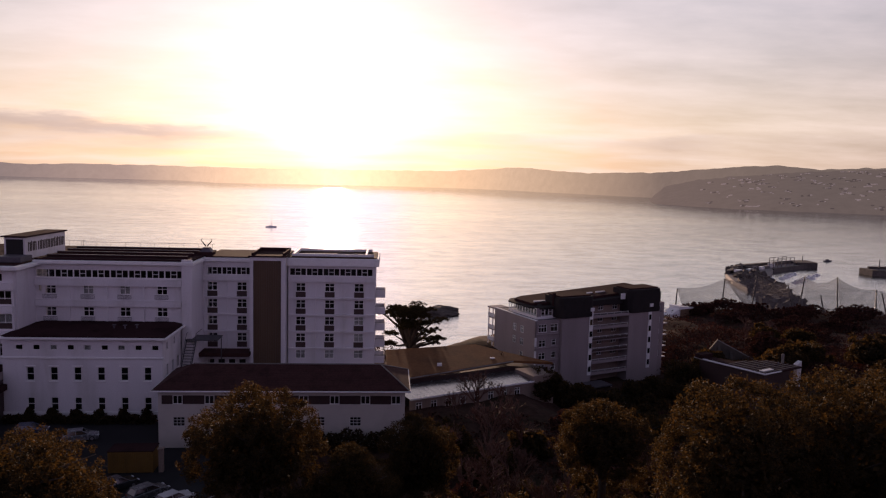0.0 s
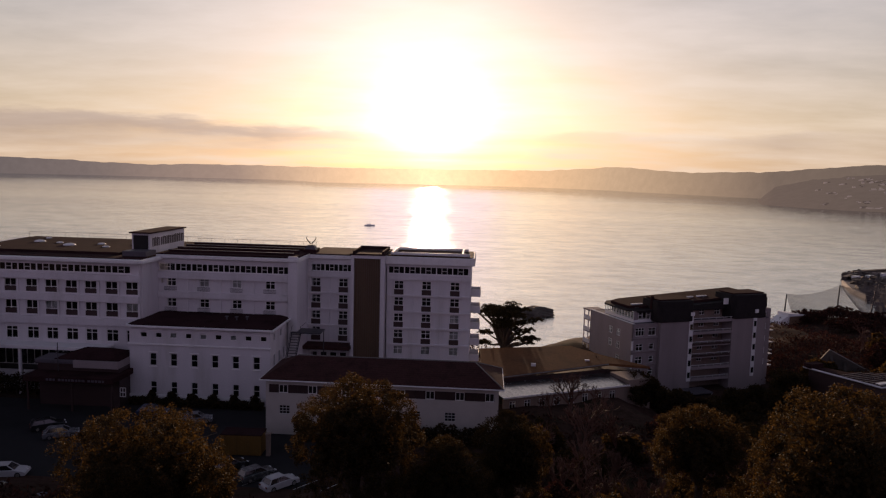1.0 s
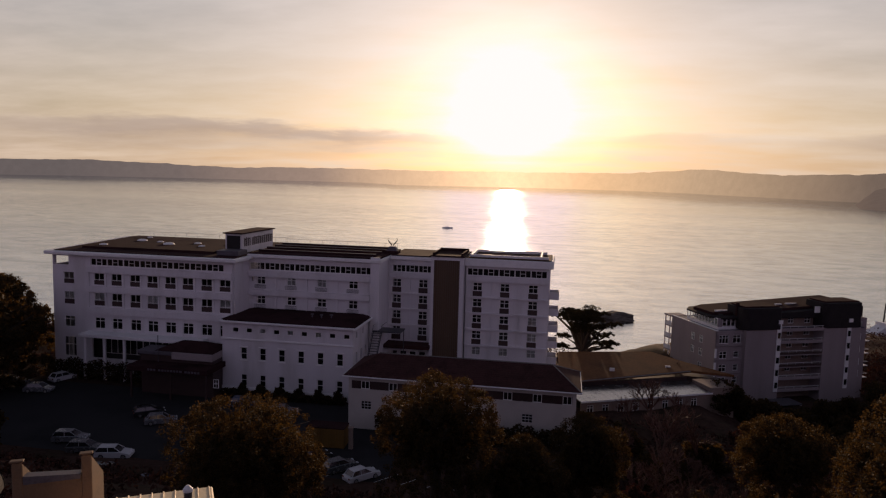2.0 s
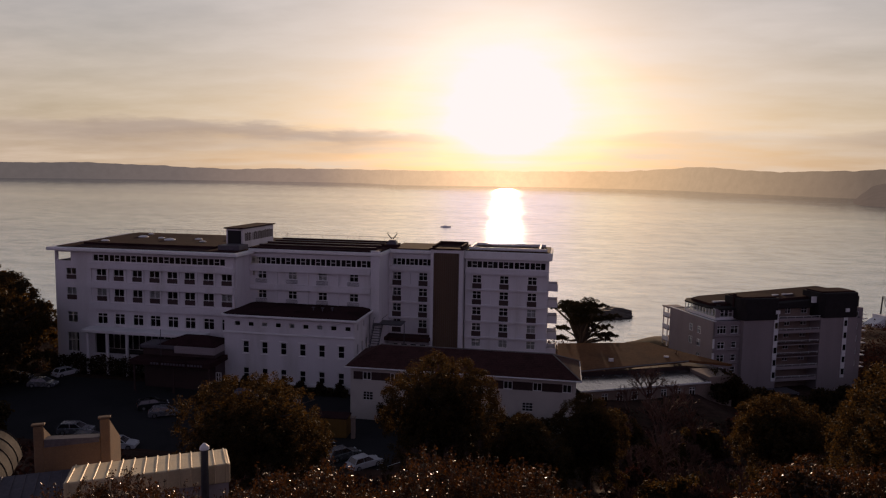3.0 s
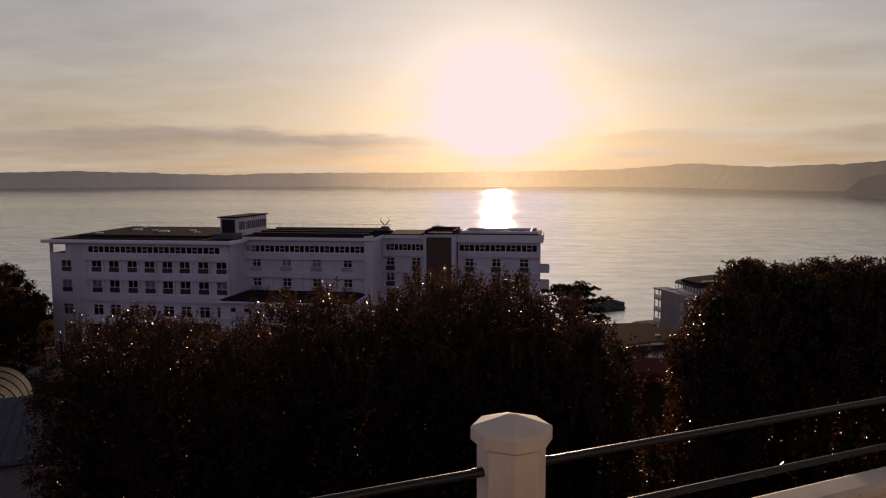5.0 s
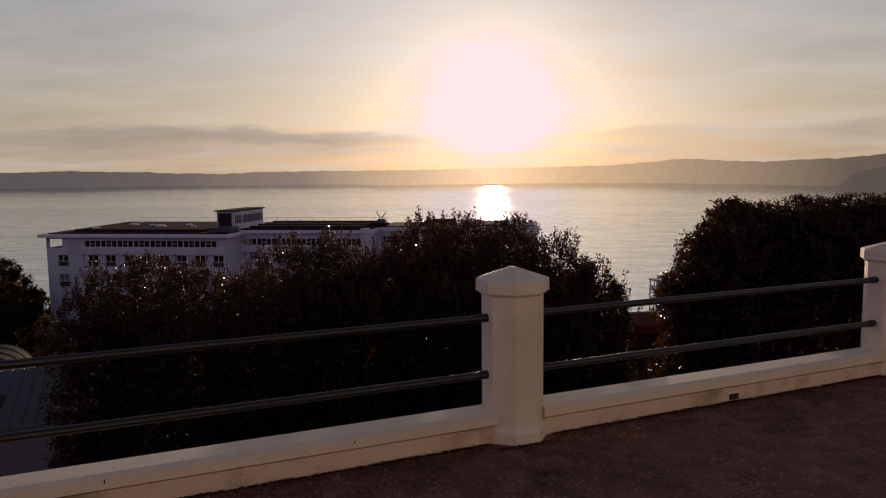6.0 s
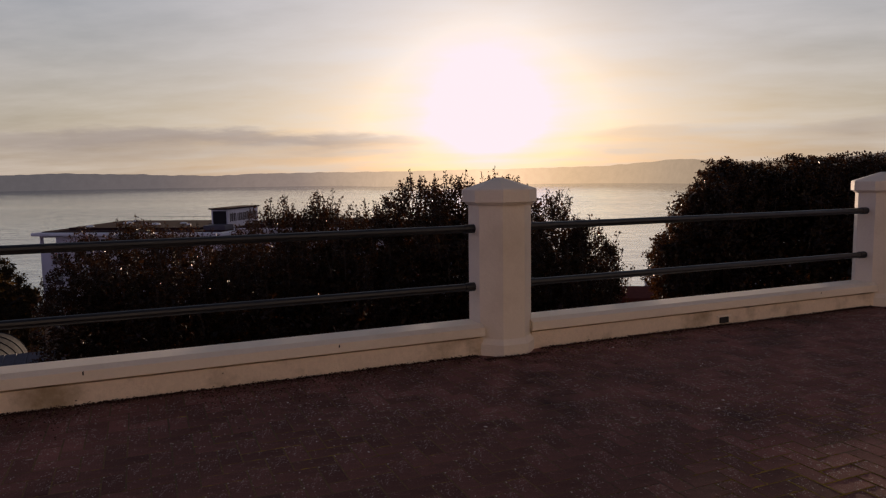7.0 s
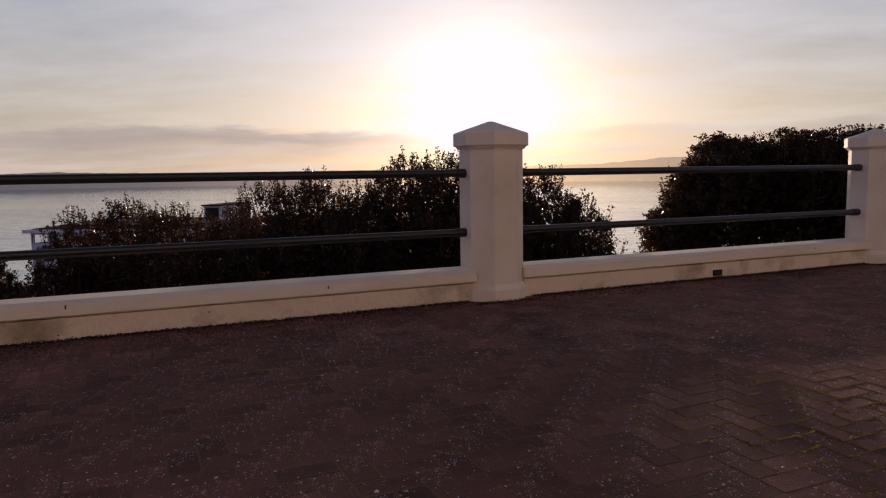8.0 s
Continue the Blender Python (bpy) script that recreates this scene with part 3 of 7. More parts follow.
def town():
    """Small houses scattered over the headland, far too many to count."""
    rng = np.random.default_rng(11)
    bm = bmesh.new()
    az_t, sh_t = [21.7, 24, 26.7, 30.5, 36.4, 46], [2440, 2330, 2260, 2230, 2250, 2300]
    sl_t = [-0.0021, 0.0080, 0.0136, 0.0200, 0.0252, 0.026]
    for k in range(1700):
        a = 24.2 + 20.0 * rng.uniform() ** 0.85
        street = rng.integers(9)
        f = float(np.clip(0.05 + 0.105 * street + 0.04 * math.sin(a * 1.3 + street) + rng.normal(0, 0.016), 0.03, 0.93))
        if math.sin(a * 2.3 + street * 2.1) + 0.7 * math.sin(a * 5.1 - street) < (0.25 if a > 27 else 0.9):
            continue
        r = np.interp(a, az_t, sh_t) + 620 * f
        top = 6.0 + (np.interp(a, az_t, sh_t) + 620) * np.interp(a, az_t, sl_t)
        z = -63 + (top + 63) * np.interp(f, [0, 0.02, 0.12, 0.3, 0.55, 0.8, 1.0], [0, 0.10, 0.24, 0.45, 0.7, 0.9, 1.0])
        x, y = r * math.sin(radians(a)), r * math.cos(radians(a))
        w, d, h = rng.uniform(4, 9) * rng.choice([1, 1, 1, 1.8]), rng.uniform(4, 7), rng.uniform(1.6, 3.2)
        q = Matrix.Translation((x, y, z - 2)) @ Matrix.Rotation(radians(-a) + rng.normal(0, 0.3), 4, "Z")
        lo = [bm.verts.new(q @ Vector((sx * w / 2, sy * d / 2, 0))) for sx, sy in ((-1, -1), (1, -1), (1, 1), (-1, 1))]
        hi = [bm.verts.new(q @ Vector((sx * w / 2, sy * d / 2, h))) for sx, sy in ((-1, -1), (1, -1), (1, 1), (-1, 1))]
        top_v = [bm.verts.new(q @ Vector((sx * w / 2, 0, h + 1.8))) for sx in (-1, 1)]
        for k in range(4):
            bm.faces.new((lo[k], lo[(k + 1) % 4], hi[(k + 1) % 4], hi[k]))
        bm.faces.new((hi[0], hi[1], top_v[1], top_v[0]))
        bm.faces.new((hi[2], hi[3], top_v[0], top_v[1]))
        bm.faces.new((hi[1], hi[2], top_v[1]))
        bm.faces.new((hi[3], hi[0], top_v[0]))
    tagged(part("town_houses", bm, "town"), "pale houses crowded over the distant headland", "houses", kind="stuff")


town()

# ---- terrace, fence and the house behind ----
T_FENCE = Matrix.Translation(FENCE) @ Matrix.Rotation(radians(FENCE_TURN), 4, "Z")
POST_GAP = 4.36


def octagon(bm, rings):
    """Lofts octagons with a face along the fence: (half width, z) from bottom to top."""
    loops = []
    for half, z in rings:
        r = half / math.cos(math.pi / 8)
        loops.append([bm.verts.new((r * math.cos(math.pi / 8 + k * math.pi / 4), r * math.sin(math.pi / 8 + k * math.pi / 4), z)) for k in range(8)])
    for a, b in zip(loops, loops[1:]):
        for k in range(8):
            bm.faces.new((a[k], a[(k + 1) % 8], b[(k + 1) % 8], b[k]))
    bm.faces.new(loops[0][::-1])
    bm.faces.new(loops[-1])
    return bm


def fence():
    ob = thing("terrace_fence", "low cream-painted wall with octagonal posts and black rails", "fence")
    ob.matrix_basis = T_FENCE
    post_me = mesh_of("post_shaft", octagon(bmesh.new(), [(0.252, -0.02), (0.252, 0.085), (0.222, 0.125), (0.222, 1.15)]), "cream")
    cap_me = mesh_of("post_cap", octagon(bmesh.new(), [(0.232, 1.125), (0.248, 1.145), (0.263, 1.150), (0.263, 1.238), (0.255, 1.248), (0.02, 1.332)]), "cream")
    for k in range(-2, 4):
        p = part("post", post_me, None, ob, at=pose(k * POST_GAP, 0, 0))
        part("cap", cap_me, None, p, "faceted cap")
    for k in range(-2, 3):
        x0, x1 = k * POST_GAP + 0.215, (k + 1) * POST_GAP - 0.215
        bm = boxes((x0, x1, -0.125, 0.125, -0.02, 0.134), (x0, x1, -0.09, 0.09, 0.134, 0.16))
        part("wall_panel", bm, "plinth", ob)
        bm = bmesh.new()
        prof = [(-0.15, 0.152), (0.15, 0.152), (0.15, 0.215), (0.10, 0.238), (-0.10, 0.238), (-0.15, 0.215)]
        a = [bm.verts.new((x0 - 0.01, y, z)) for y, z in prof]
        b = [bm.verts.new((x1 + 0.01, y, z)) for y, z in prof]
        bm.faces.new(a[::-1]), bm.faces.new(b)
        for i in range(6):
            bm.faces.new((a[i], a[(i + 1) % 6], b[(i + 1) % 6], b[i]))
        part("coping", bm, "cream", ob, "rounded cream coping")
        for z in (0.949, 0.506):
            rail = part("rail", tube(bmesh.new(), [(x0 - 0.03, 0, z), (x1 + 0.03, 0, z)], 0.029, 12), "rail", ob, "black tubular rail")
            for x in (x0 + 0.035, x1 - 0.035):
                part("socket", tube(bmesh.new(), [(x - 0.05, 0, z), (x + 0.05, 0, z)], 0.034, 12), "rail", rail)
    return ob


fence()
# drain opening at the foot of the wall, its inner shade a near-black block, and a few dark chips on the coping
drain = thing("drain_outlet", "dark drain hole at the foot of the wall", "drain")
drain.matrix_basis = T_FENCE
part("spout", bevelled(boxes((2.12, 2.22, -0.14, -0.11, 0.02, 0.075)), 0.006, 1), "dark", drain)
part("lip", boxes((2.09, 2.25, -0.134, -0.118, 0.075, 0.09)), "cream", drain)

chips = thing("paint_chips", "small dark chips in the cream paint", "chips")
chips.matrix_basis = T_FENCE
for x, y, z, l in ((-1.33, -0.151, 0.185, 0.022), (-2.9, -0.151, 0.19, 0.026), (-2.1, -0.126, 0.09, 0.010), (-2.95, -0.126, 0.03, 0.008), (3.35, -0.151, 0.19, 0.016)):
    part("chip", prism(bmesh.new(), [(x, y), (x + 0.009, y), (x + 0.007, y + 0.003), (x + 0.002, y + 0.003)], z, [z + l * 0.8, z + l, z + l, z + l * 0.8]), "dark", chips)

bm = prism(bmesh.new(), [(-14, -14), (18, -14), (18, 0.16), (-14, 0.16)], -4.4, -0.0008)
terrace = part("floor", bm, "moss")
terrace.matrix_basis = T_FENCE
tagged(terrace, "herringbone brick-paved terrace with mossy joints", "terrace", kind="structure")


def pavers():
    """200 x 100 mm pavers laid in herringbone along the fence; the near ones singly, the rest in one mesh."""
    c, gap = 0.102, 0.0034
    rng = np.random.default_rng(5)

    def paver(bm, x0, x1, y0, y1, z, tilt):
        e = 0.0018
        lo = [bm.verts.new((x, y, -0.02)) for x, y in ((x0, y0), (x1, y0), (x1, y1), (x0, y1))]
        mid = [bm.verts.new((x, y, z - e)) for x, y in ((x0, y0), (x1, y0), (x1, y1), (x0, y1))]
        hi = [bm.verts.new((x, y, z + s * tilt)) for x, y, s in ((x0 + e, y0 + e, -1), (x1 - e, y0 + e, 1), (x1 - e, y1 - e, 1), (x0 + e, y1 - e, -1))]
        bm.faces.new(hi)
        for i in range(4):
            j = (i + 1) % 4
            bm.faces.new((lo[i], lo[j], mid[j], mid[i]))
            bm.faces.new((mid[i], mid[j], hi[j], hi[i]))

    shapes = {}
    for flat in (True, False):
        for k in range(4):
            b = bmesh.new()
            w, h = (2 * c, c) if flat else (c, 2 * c)
            paver(b, gap, w - gap, gap, h - gap, 0.0005 * k - 0.0005, 0.0001 * (k - 1.5))
            shapes[flat, k] = mesh_of("paver", b, "paver")
    rest, count = [], 0
    verts, faces = [], []
    for i in range(-100, 120):
        for j in range(-80, 0):
            m = (i - j) % 4
            if m not in (0, 3):
                continue
            x, y = i * c, j * c - 0.10
            flat = m == 0
            k = int(rng.integers(4))
            world = T_FENCE @ Vector((x, y, 0))
            # the stretch nearest the landing place
            if -1.4 < world.x < 2.7 and -0.05 < world.y < 1.75 and count < 300:
                p = part("paver", shapes[flat, k], None, terrace, at=pose(x, y, 0))
                count += 1
                continue
            w, h = (2 * c, c) if flat else (c, 2 * c)
            z, e, t = 0.0005 * k - 0.0005, 0.0018, 0.0001 * (k - 1.5)
            x0, x1, y0, y1 = x + gap, x + w - gap, y + gap, y + h - gap
            n = len(verts)
            verts += [(x0, y0, -0.02), (x1, y0, -0.02), (x1, y1, -0.02), (x0, y1, -0.02), (x0, y0, z - e), (x1, y0, z - e), (x1, y1, z - e), (x0, y1, z - e),
                      (x0 + e, y0 + e, z - t), (x1 - e, y0 + e, z + t), (x1 - e, y1 - e, z + t), (x0 + e, y1 - e, z - t)]
            faces += [(n + 8, n + 9, n + 10, n + 11)]
            for a in range(4):
                b2 = (a + 1) % 4
                faces += [(n + a, n + b2, n + 4 + b2, n + 4 + a), (n + 4 + a, n + 4 + b2, n + 8 + b2, n + 8 + a)]
    me = quad_mesh("pavers", np.array(verts), np.array(faces), "paver")
    tagged(part("paver_field", me, None, terrace), kind="stuff")


# unseen white-rendered house wall behind the landing place, added to bounce warm sun onto the fence
hw = part("wall_house", boxes((-14, 18, -11.4, -11.0, -0.5, 7.5)), "house")
hw.matrix_basis = T_FENCE
tagged(hw, "unseen white rendered house wall that bounces sun onto the fence", "wall", kind="structure")


# ---- the hotel ----
rng_w = random.Random(4)
hotel = thing("hotel", "large white rendered hotel with flat roofs and ribbon windows", "hotel")


def ribbon(x0, x1, y, z0, z1, n):
    """A run of top-floor windows: one frame with its mullions, and each pane."""
    w = x1 - x0
    lights = []
    for k in range(n):
        a, b = x0 + w * k / n, x0 + w * (k + 1) / n
        a, b = a + (0.09 if k % 3 == 0 else 0.05), b - (0.09 if k % 3 == 2 else 0.05)
        if k % 3 == 1:
            m = (z0 + z1) / 2
            lights += [(a, b, z0 + 0.09, m - 0.04), (a, b, m + 0.04, z1 - 0.09)]
        else:
            lights.append((a, b, z0 + 0.09, z1 - 0.09))
    bm = wall_mesh(x0, x1, z0, z1, y + 0.08, y + 0.2, lights)
    ob = part("ribbon_window", bm, "trim", hotel, "continuous strip of white-framed windows")
    for k in range(n):
        part("pane", boxes((x0 + w * k / n + 0.03, x0 + w * (k + 1) / n - 0.03, y + 0.14, y + 0.152, z0 + 0.05, z1 - 0.05)), "glass", ob)


def hotel_shell():
    # left wing
    cols = [-81.1, -75.5, -72.3, -68.9, -65.8, -62.6, -59.5, -56.2, -53.0]
    rows = [(-12.5, 1.95), (-16.0, 2.15), (-19.95, 1.9)]
    holes = []
    for i, cx in enumerate(cols):
        for z, h in rows:
            holes.append((cx - 0.95, cx + 0.95, z, z + h))
    holes.append((-77.0, -53.2, -9.3, -8.1))
    holes += [(-83.95, -81.1, -9.4, -7.9), (-82.2, -80.0, -25.0, -21.6), (-77.0, -59.0, -25.0, -20.9)]
    part("wall", wall_mesh(-84.1, -51.8, -28.2, -7.6, 106.0, 106.35, holes), "render", hotel)
    for i, cx in enumerate(cols):
        for j, (z, h) in enumerate(rows):
            w = window(hotel, cx - 0.95, 106.0, z, 1.9, h, 2, (0.42,) if j < 2 else (0.7,), curtain=rng_w.random() < 0.15)
            if j < 2:
                part("panel", boxes((0.05, 1.85, -0.05, -0.012, 0.0, h * 0.36)), "panel", w, "dark balconet panel")
    ribbon(-77.0, -53.2, 106.0, -9.3, -8.1, 24)
    for z0, z1 in ((-10.45, -9.5), (-13.75, -12.75), (-17.4, -16.3)):
        part("spandrel_band", boxes((-77.6, -51.8, 105.55, 105.998, z0, z1)), "render", hotel)
    for k in range(9):
        x = -77.4 + k * 3.2
        for z0, z1 in ((-12.74, -10.46), (-16.29, -13.76)):
            part("pier_strip", boxes((x - 0.13, x + 0.13, 105.80, 105.997, z0, z1)), "render", hotel)
    part("wall", wall_mesh(0, 26.65, -28.2, -7.6, 0, 0.35, [(22.4, 26.5, -9.4, -7.9)]), "render", hotel, at=pose(-84.1, 133, 0, 0, 0, -90))
    part("loggia_wall", boxes((-81.1, -80.9, 106.36, 109.48, -9.6, -7.62)), "render", hotel, "white wall of a corner loggia")
    part("loggia_wall", boxes((-83.74, -81.1, 110.0, 110.15, -9.6, -7.62)), "render", hotel, "white wall of a corner loggia")
    part("loggia_floor", boxes((-83.74, -81.1, 106.36, 109.99, -9.75, -9.6)), "lead", hotel)
    part("wall", boxes((-51.8, -51.45, 106.35, 111.5, -28.2, -7.6)), "render", hotel)
    part("wall", boxes((-84.1, -51.45, 132.6, 133, -28.2, -7.6)), "render", hotel)
    part("cornice", bevelled(prism(bmesh.new(), [(-84.9, 104.9), (-50.6, 104.8), (-50.6, 113), (-51, 134), (-89, 134)], -7.62, -7.05), 0.12, 2), "trim", hotel, "overhanging white roof slab")
    part("roof", prism(bmesh.new(), [(-83.6, 105.9), (-51.4, 105.9), (-51.4, 113), (-52, 133), (-87, 133)], -7.045, -6.9), "felt", hotel)
    part("roof_step", prism(bmesh.new(), [(-81.5, 110), (-57, 110), (-57, 131), (-84.5, 131)], -6.895, -6.55), "felt", hotel)
    for x, y, r in ((-79.5, 113, 0.9), (-77.8, 122, 1.2), (-73.5, 121, 0.8), (-70, 118, 1.3), (-66, 121, 0.9), (-63, 117, 0.8), (-60, 122, 1.1), (-80, 128, 0.7)):
        bm = bmesh.new()
        bmesh.ops.create_uvsphere(bm, u_segments=12, v_segments=6, radius=r * 0.8, matrix=Matrix.Translation((x, y, -6.56)) @ Matrix.Diagonal((1, 1, 0.35, 1)))
        part("skylight_dome", bm, "trim", hotel, "white domed rooflight")
    # interior back walls, the rooms' shade put into their near-black colour
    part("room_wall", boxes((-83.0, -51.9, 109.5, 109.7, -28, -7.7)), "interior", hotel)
    # ground floor loggia: canopy and columns
    part("canopy", bevelled(boxes((-77.6, -56.0, 103.2, 105.99, -20.9, -20.35)), 0.08, 2), "trim", hotel)
    for x in (-76.8, -73.2, -69.6):
        part("column", tube(bmesh.new(), [(x, 103.8, -28), (x, 103.8, -20.9)], 0.28, 12), "render", hotel)
    window(hotel, -82.2, 106.0, -25.0, 2.2, 3.4, 3, (0.6,), name="window")
    for k in range(5):
        window(hotel, -77.0 + k * 3.6, 109.2, -25.0, 3.6, 4.1, 3, (0.7,))

    # centre
    cols = [-49.3, -43.9, -38.6, -33.2]
    holes = [(-51.3, -30.2, -9.4, -8.15)]
    for cx in cols:
        for z in (-11.85, -15.2):
            holes.append((cx - 0.78, cx + 0.78, z, z + 1.42))
    holes.append((-50.95, -50.6, -11.4, -10.6))
    part("wall", wall_mesh(-51.45, -28.7, -28.2, -7.3, 111.5, 111.85, holes), "render", hotel)
    for cx in cols:
        for z in (-11.85, -15.2):
            w = window(hotel, cx - 0.78, 111.5, z, 1.56, 1.42, 2, (0.6,), curtain=rng_w.random() < 0.25)
            bm = boxes((-0.22, 1.76, -0.42, -0.38, -0.06, -0.02), (-0.22, 1.76, -0.42, -0.38, -0.62, -0.58))
            for k in range(13):
                box(bm, -0.22 + k * 0.163, -0.19 + k * 0.163, -0.415, -0.385, -0.58, -0.06)
            part("balconet", bm, "iron", w, "black iron balconet")
    ribbon(-51.3, -30.2, 111.5, -9.4, -8.15, 24)
    for z0, z1 in ((-10.55, -9.55), (-13.65, -12.75)):
        part("spandrel_band", boxes((-51.4, -30.3, 111.05, 111.498, z0, z1)), "render", hotel)
    for x in (-46.6, -41.2, -35.9):
        for z0, z1 in ((-12.74, -10.56), (-16.4, -13.66)):
            part("pier_strip", boxes((x - 0.12, x + 0.12, 111.25, 111.497, z0, z1)), "render", hotel)
    part("pilaster", bevelled(boxes((-30.2, -28.7, 110.9, 111.498, -28.2, -6.45)), 0.03, 1), "render", hotel)
    part("wall", boxes((-29.05, -28.7, 111.85, 117.5, -28.2, -7.3)), "render", hotel)
    part("cornice", bevelled(prism(bmesh.new(), [(-51.45, 110.7), (-28.4, 110.7), (-28.4, 127), (-51.45, 127)], -7.3, -6.75), 0.08, 2), "trim", hotel)
    part("roof", prism(bmesh.new(), [(-51.3, 111.1), (-28.8, 111.1), (-28.8, 126.6), (-51.3, 126.6)], -6.745, -6.5), "felt", hotel)
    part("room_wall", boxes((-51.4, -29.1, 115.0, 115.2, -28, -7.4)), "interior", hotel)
    part("wall", boxes((-51.45, -28.7, 126.1, 126.5, -28.2, -7.3)), "render", hotel)
    # roof rails
    bm = bmesh.new()
    for x0, x1, y, z in ((-87, -53, 132.8, -6.9), (-51, -29, 126.3, -6.5)):
        tube(bm, [(x0, y, z + 1.0), (x1, y, z + 1.0)], 0.03, 6)
        k = x0
        while k <= x1:
            tube(bm, [(k, y, z), (k, y, z + 1.0)], 0.025, 6)
            k += 2.4
    part("roof_rail", bm, "steel", hotel)
    for y, z in ((113.4, -6.22), (116.8, -6.1), (120.2, -6.05), (123.6, -6.0)):
        part("roof_upstand", boxes((-50.6, -30.0, y, y + 0.35, -6.495, z)), "felt", hotel)
        part("upstand_capping", boxes((-50.6, -30.0, y - 0.03, y + 0.38, z + 0.004, z + 0.06)), "lead", hotel)
    # sign housing
    sg = part("sign_housing", bevelled(prism(bmesh.new(), [(-55.9, 111.9), (-52.9, 111.9), (-52.9, 124.7), (-55.9, 124.7)], -6.9, -3.62), 0.04, 1), "render", hotel, "white rooftop plant room")
    part("roof_cap", bevelled(prism(bmesh.new(), [(-56.2, 111.5), (-52.6, 111.5), (-52.6, 125.0), (-56.2, 125.0)], -3.615, -3.4), 0.03, 1), "felt", sg)
    # flat near-black sheet stands in for the shaded opening
    part("louvre", boxes((-55.6, -53.2, 111.84, 111.895, -6.5, -3.9)), "dark", sg, "dark louvred front")
    r2 = random.Random(9)
    y = 112.7
    for k in range(13):
        w = r2.uniform(0.12, 0.2)
        part("letter_bar", boxes((-52.895, -52.82, y, y + w, -5.75, -4.35 + r2.uniform(-0.1, 0.15))), "panel", sg)
        if k % 2 == 0:
            part("letter_bar", boxes((-52.895, -52.83, y + w + 0.004, y + w + 0.35, -4.62, -4.46)), "panel", sg)
        part("letter_bar", boxes((-52.895, -52.82, y + w + 0.36, y + w + 0.5, -5.75, -4.4)), "panel", sg)
        y += w + (1.15 if k == 2 else 0.72)
    part("plant_base", bevelled(boxes((-55.6, -51.8, 108.2, 111.6, -6.9, -6.1)), 0.05, 1), "lead", sg)

    # middle bay, tower and right block, set back
    rows5 = [-12.02 - 2.74 * k for k in range(5)]
    holes = [(-28.1, -21.3, -9.45, -8.2)]
    for cx in (-27.3, -22.7):
        for k in range(4):
            holes.append((cx - 0.78, cx + 0.78, rows5[k], rows5[k] + 1.42))
    for k in range(4):
        holes.append((-28.2 + k * 1.65, -27.0 + k * 1.65, -24.2, -23.1))
    part("wall", wall_mesh(-28.7, -20.9, -28.2, -7.3, 117.5, 117.85, holes), "render", hotel)
    for cx in (-27.3, -22.7):
        for k in range(4):
            w = window(hotel, cx - 0.78, 117.5, rows5[k], 1.56, 1.42, 2, (0.6,), curtain=rng_w.random() < 0.15)
            part("panel", boxes((0, 1.56, -0.14, -0.075, -0.9, -0.02)), "panel", w, "dark panel below the sill")
    for k in range(4):
        window(hotel, -28.2 + k * 1.65, 117.5, -24.2, 1.2, 1.1, 1, ())
    ribbon(-28.1, -21.3, 117.5, -9.45, -8.2, 9)
    part("deck", bevelled(boxes((-28.69, -20.95, 114.2, 117.49, -22.0, -21.4)), 0.05, 1), "tile", hotel)
    part("ground_storey", boxes((-28.69, -20.95, 114.6, 117.4, -28.2, -25.2)), "render", hotel)
    part("cornice", bevelled(prism(bmesh.new(), [(-28.39, 116.9), (-20.9, 116.9), (-20.9, 128), (-28.39, 128)], -7.3, -6.7), 0.05, 1), "trim", hotel)
    part("roof", prism(bmesh.new(), [(-28.3, 117.2), (-20.95, 117.2), (-20.95, 127.6), (-28.3, 127.6)], -6.695, -6.5), "felt", hotel)

    cols = [-13.4, -8.8, -4.1]
    holes = [(-15.2, -1.9, -9.45, -8.2)]
    for cx in cols:
        for k in range(5):
            holes.append((cx - 0.78, cx + 0.78, rows5[k], rows5[k] + 1.42))
        holes.append((cx - 0.8, cx + 0.8, -26.4, -25.3))
    part("wall", wall_mesh(-15.4, -1.5, -28.2, -7.3, 117.5, 117.85, holes), "render", hotel)
    for cx in cols:
        for k in range(5):
            w = window(hotel, cx - 0.78, 117.5, rows5[k], 1.56, 1.42, 2, (0.6,), curtain=k == 4 or (cx > -5 and k > 1))
            if k < 4:
                part("panel", boxes((0, 1.56, -0.14, -0.075, -0.9, -0.02)), "panel", w, "dark panel below the sill")
        window(hotel, cx - 0.8, 117.5, -26.4, 1.6, 1.1, 3, (0.6,))
    ribbon(-15.2, -1.9, 117.5, -9.45, -8.2, 15)
    for k in range(5):
        z = -10.3 - 2.74 * k
        for x0, x1 in ((-15.4, -1.5), (-28.7, -21.1)):
            if x0 > -20 or k < 4:
                part("floor_band", boxes((x0 + 0.01, x1 - 0.01, 117.14, 117.498, z - 0.13 if k else z - 0.1, z + 0.13 if k else z + 0.75)), "render", hotel)
    part("floor_band", boxes((-14.4, -2.6, 117.0, 117.498, -25.0, -24.4)), "render", hotel)
    for x in (-11.1, -6.45, -25.0):
        part("pier_strip", boxes((x - 0.1, x + 0.1, 117.34, 117.497, -24.3 if x > -20 else -21.2, -10.45)), "render", hotel)
    part("wall", boxes((-1.85, -1.5, 117.85, 127, -28.2, -7.3)), "render", hotel)
    part("wall", boxes((-28.7, -1.5, 126.6, 127, -28.2, -7.3)), "render", hotel)
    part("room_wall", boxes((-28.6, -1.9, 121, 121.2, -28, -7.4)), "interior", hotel)
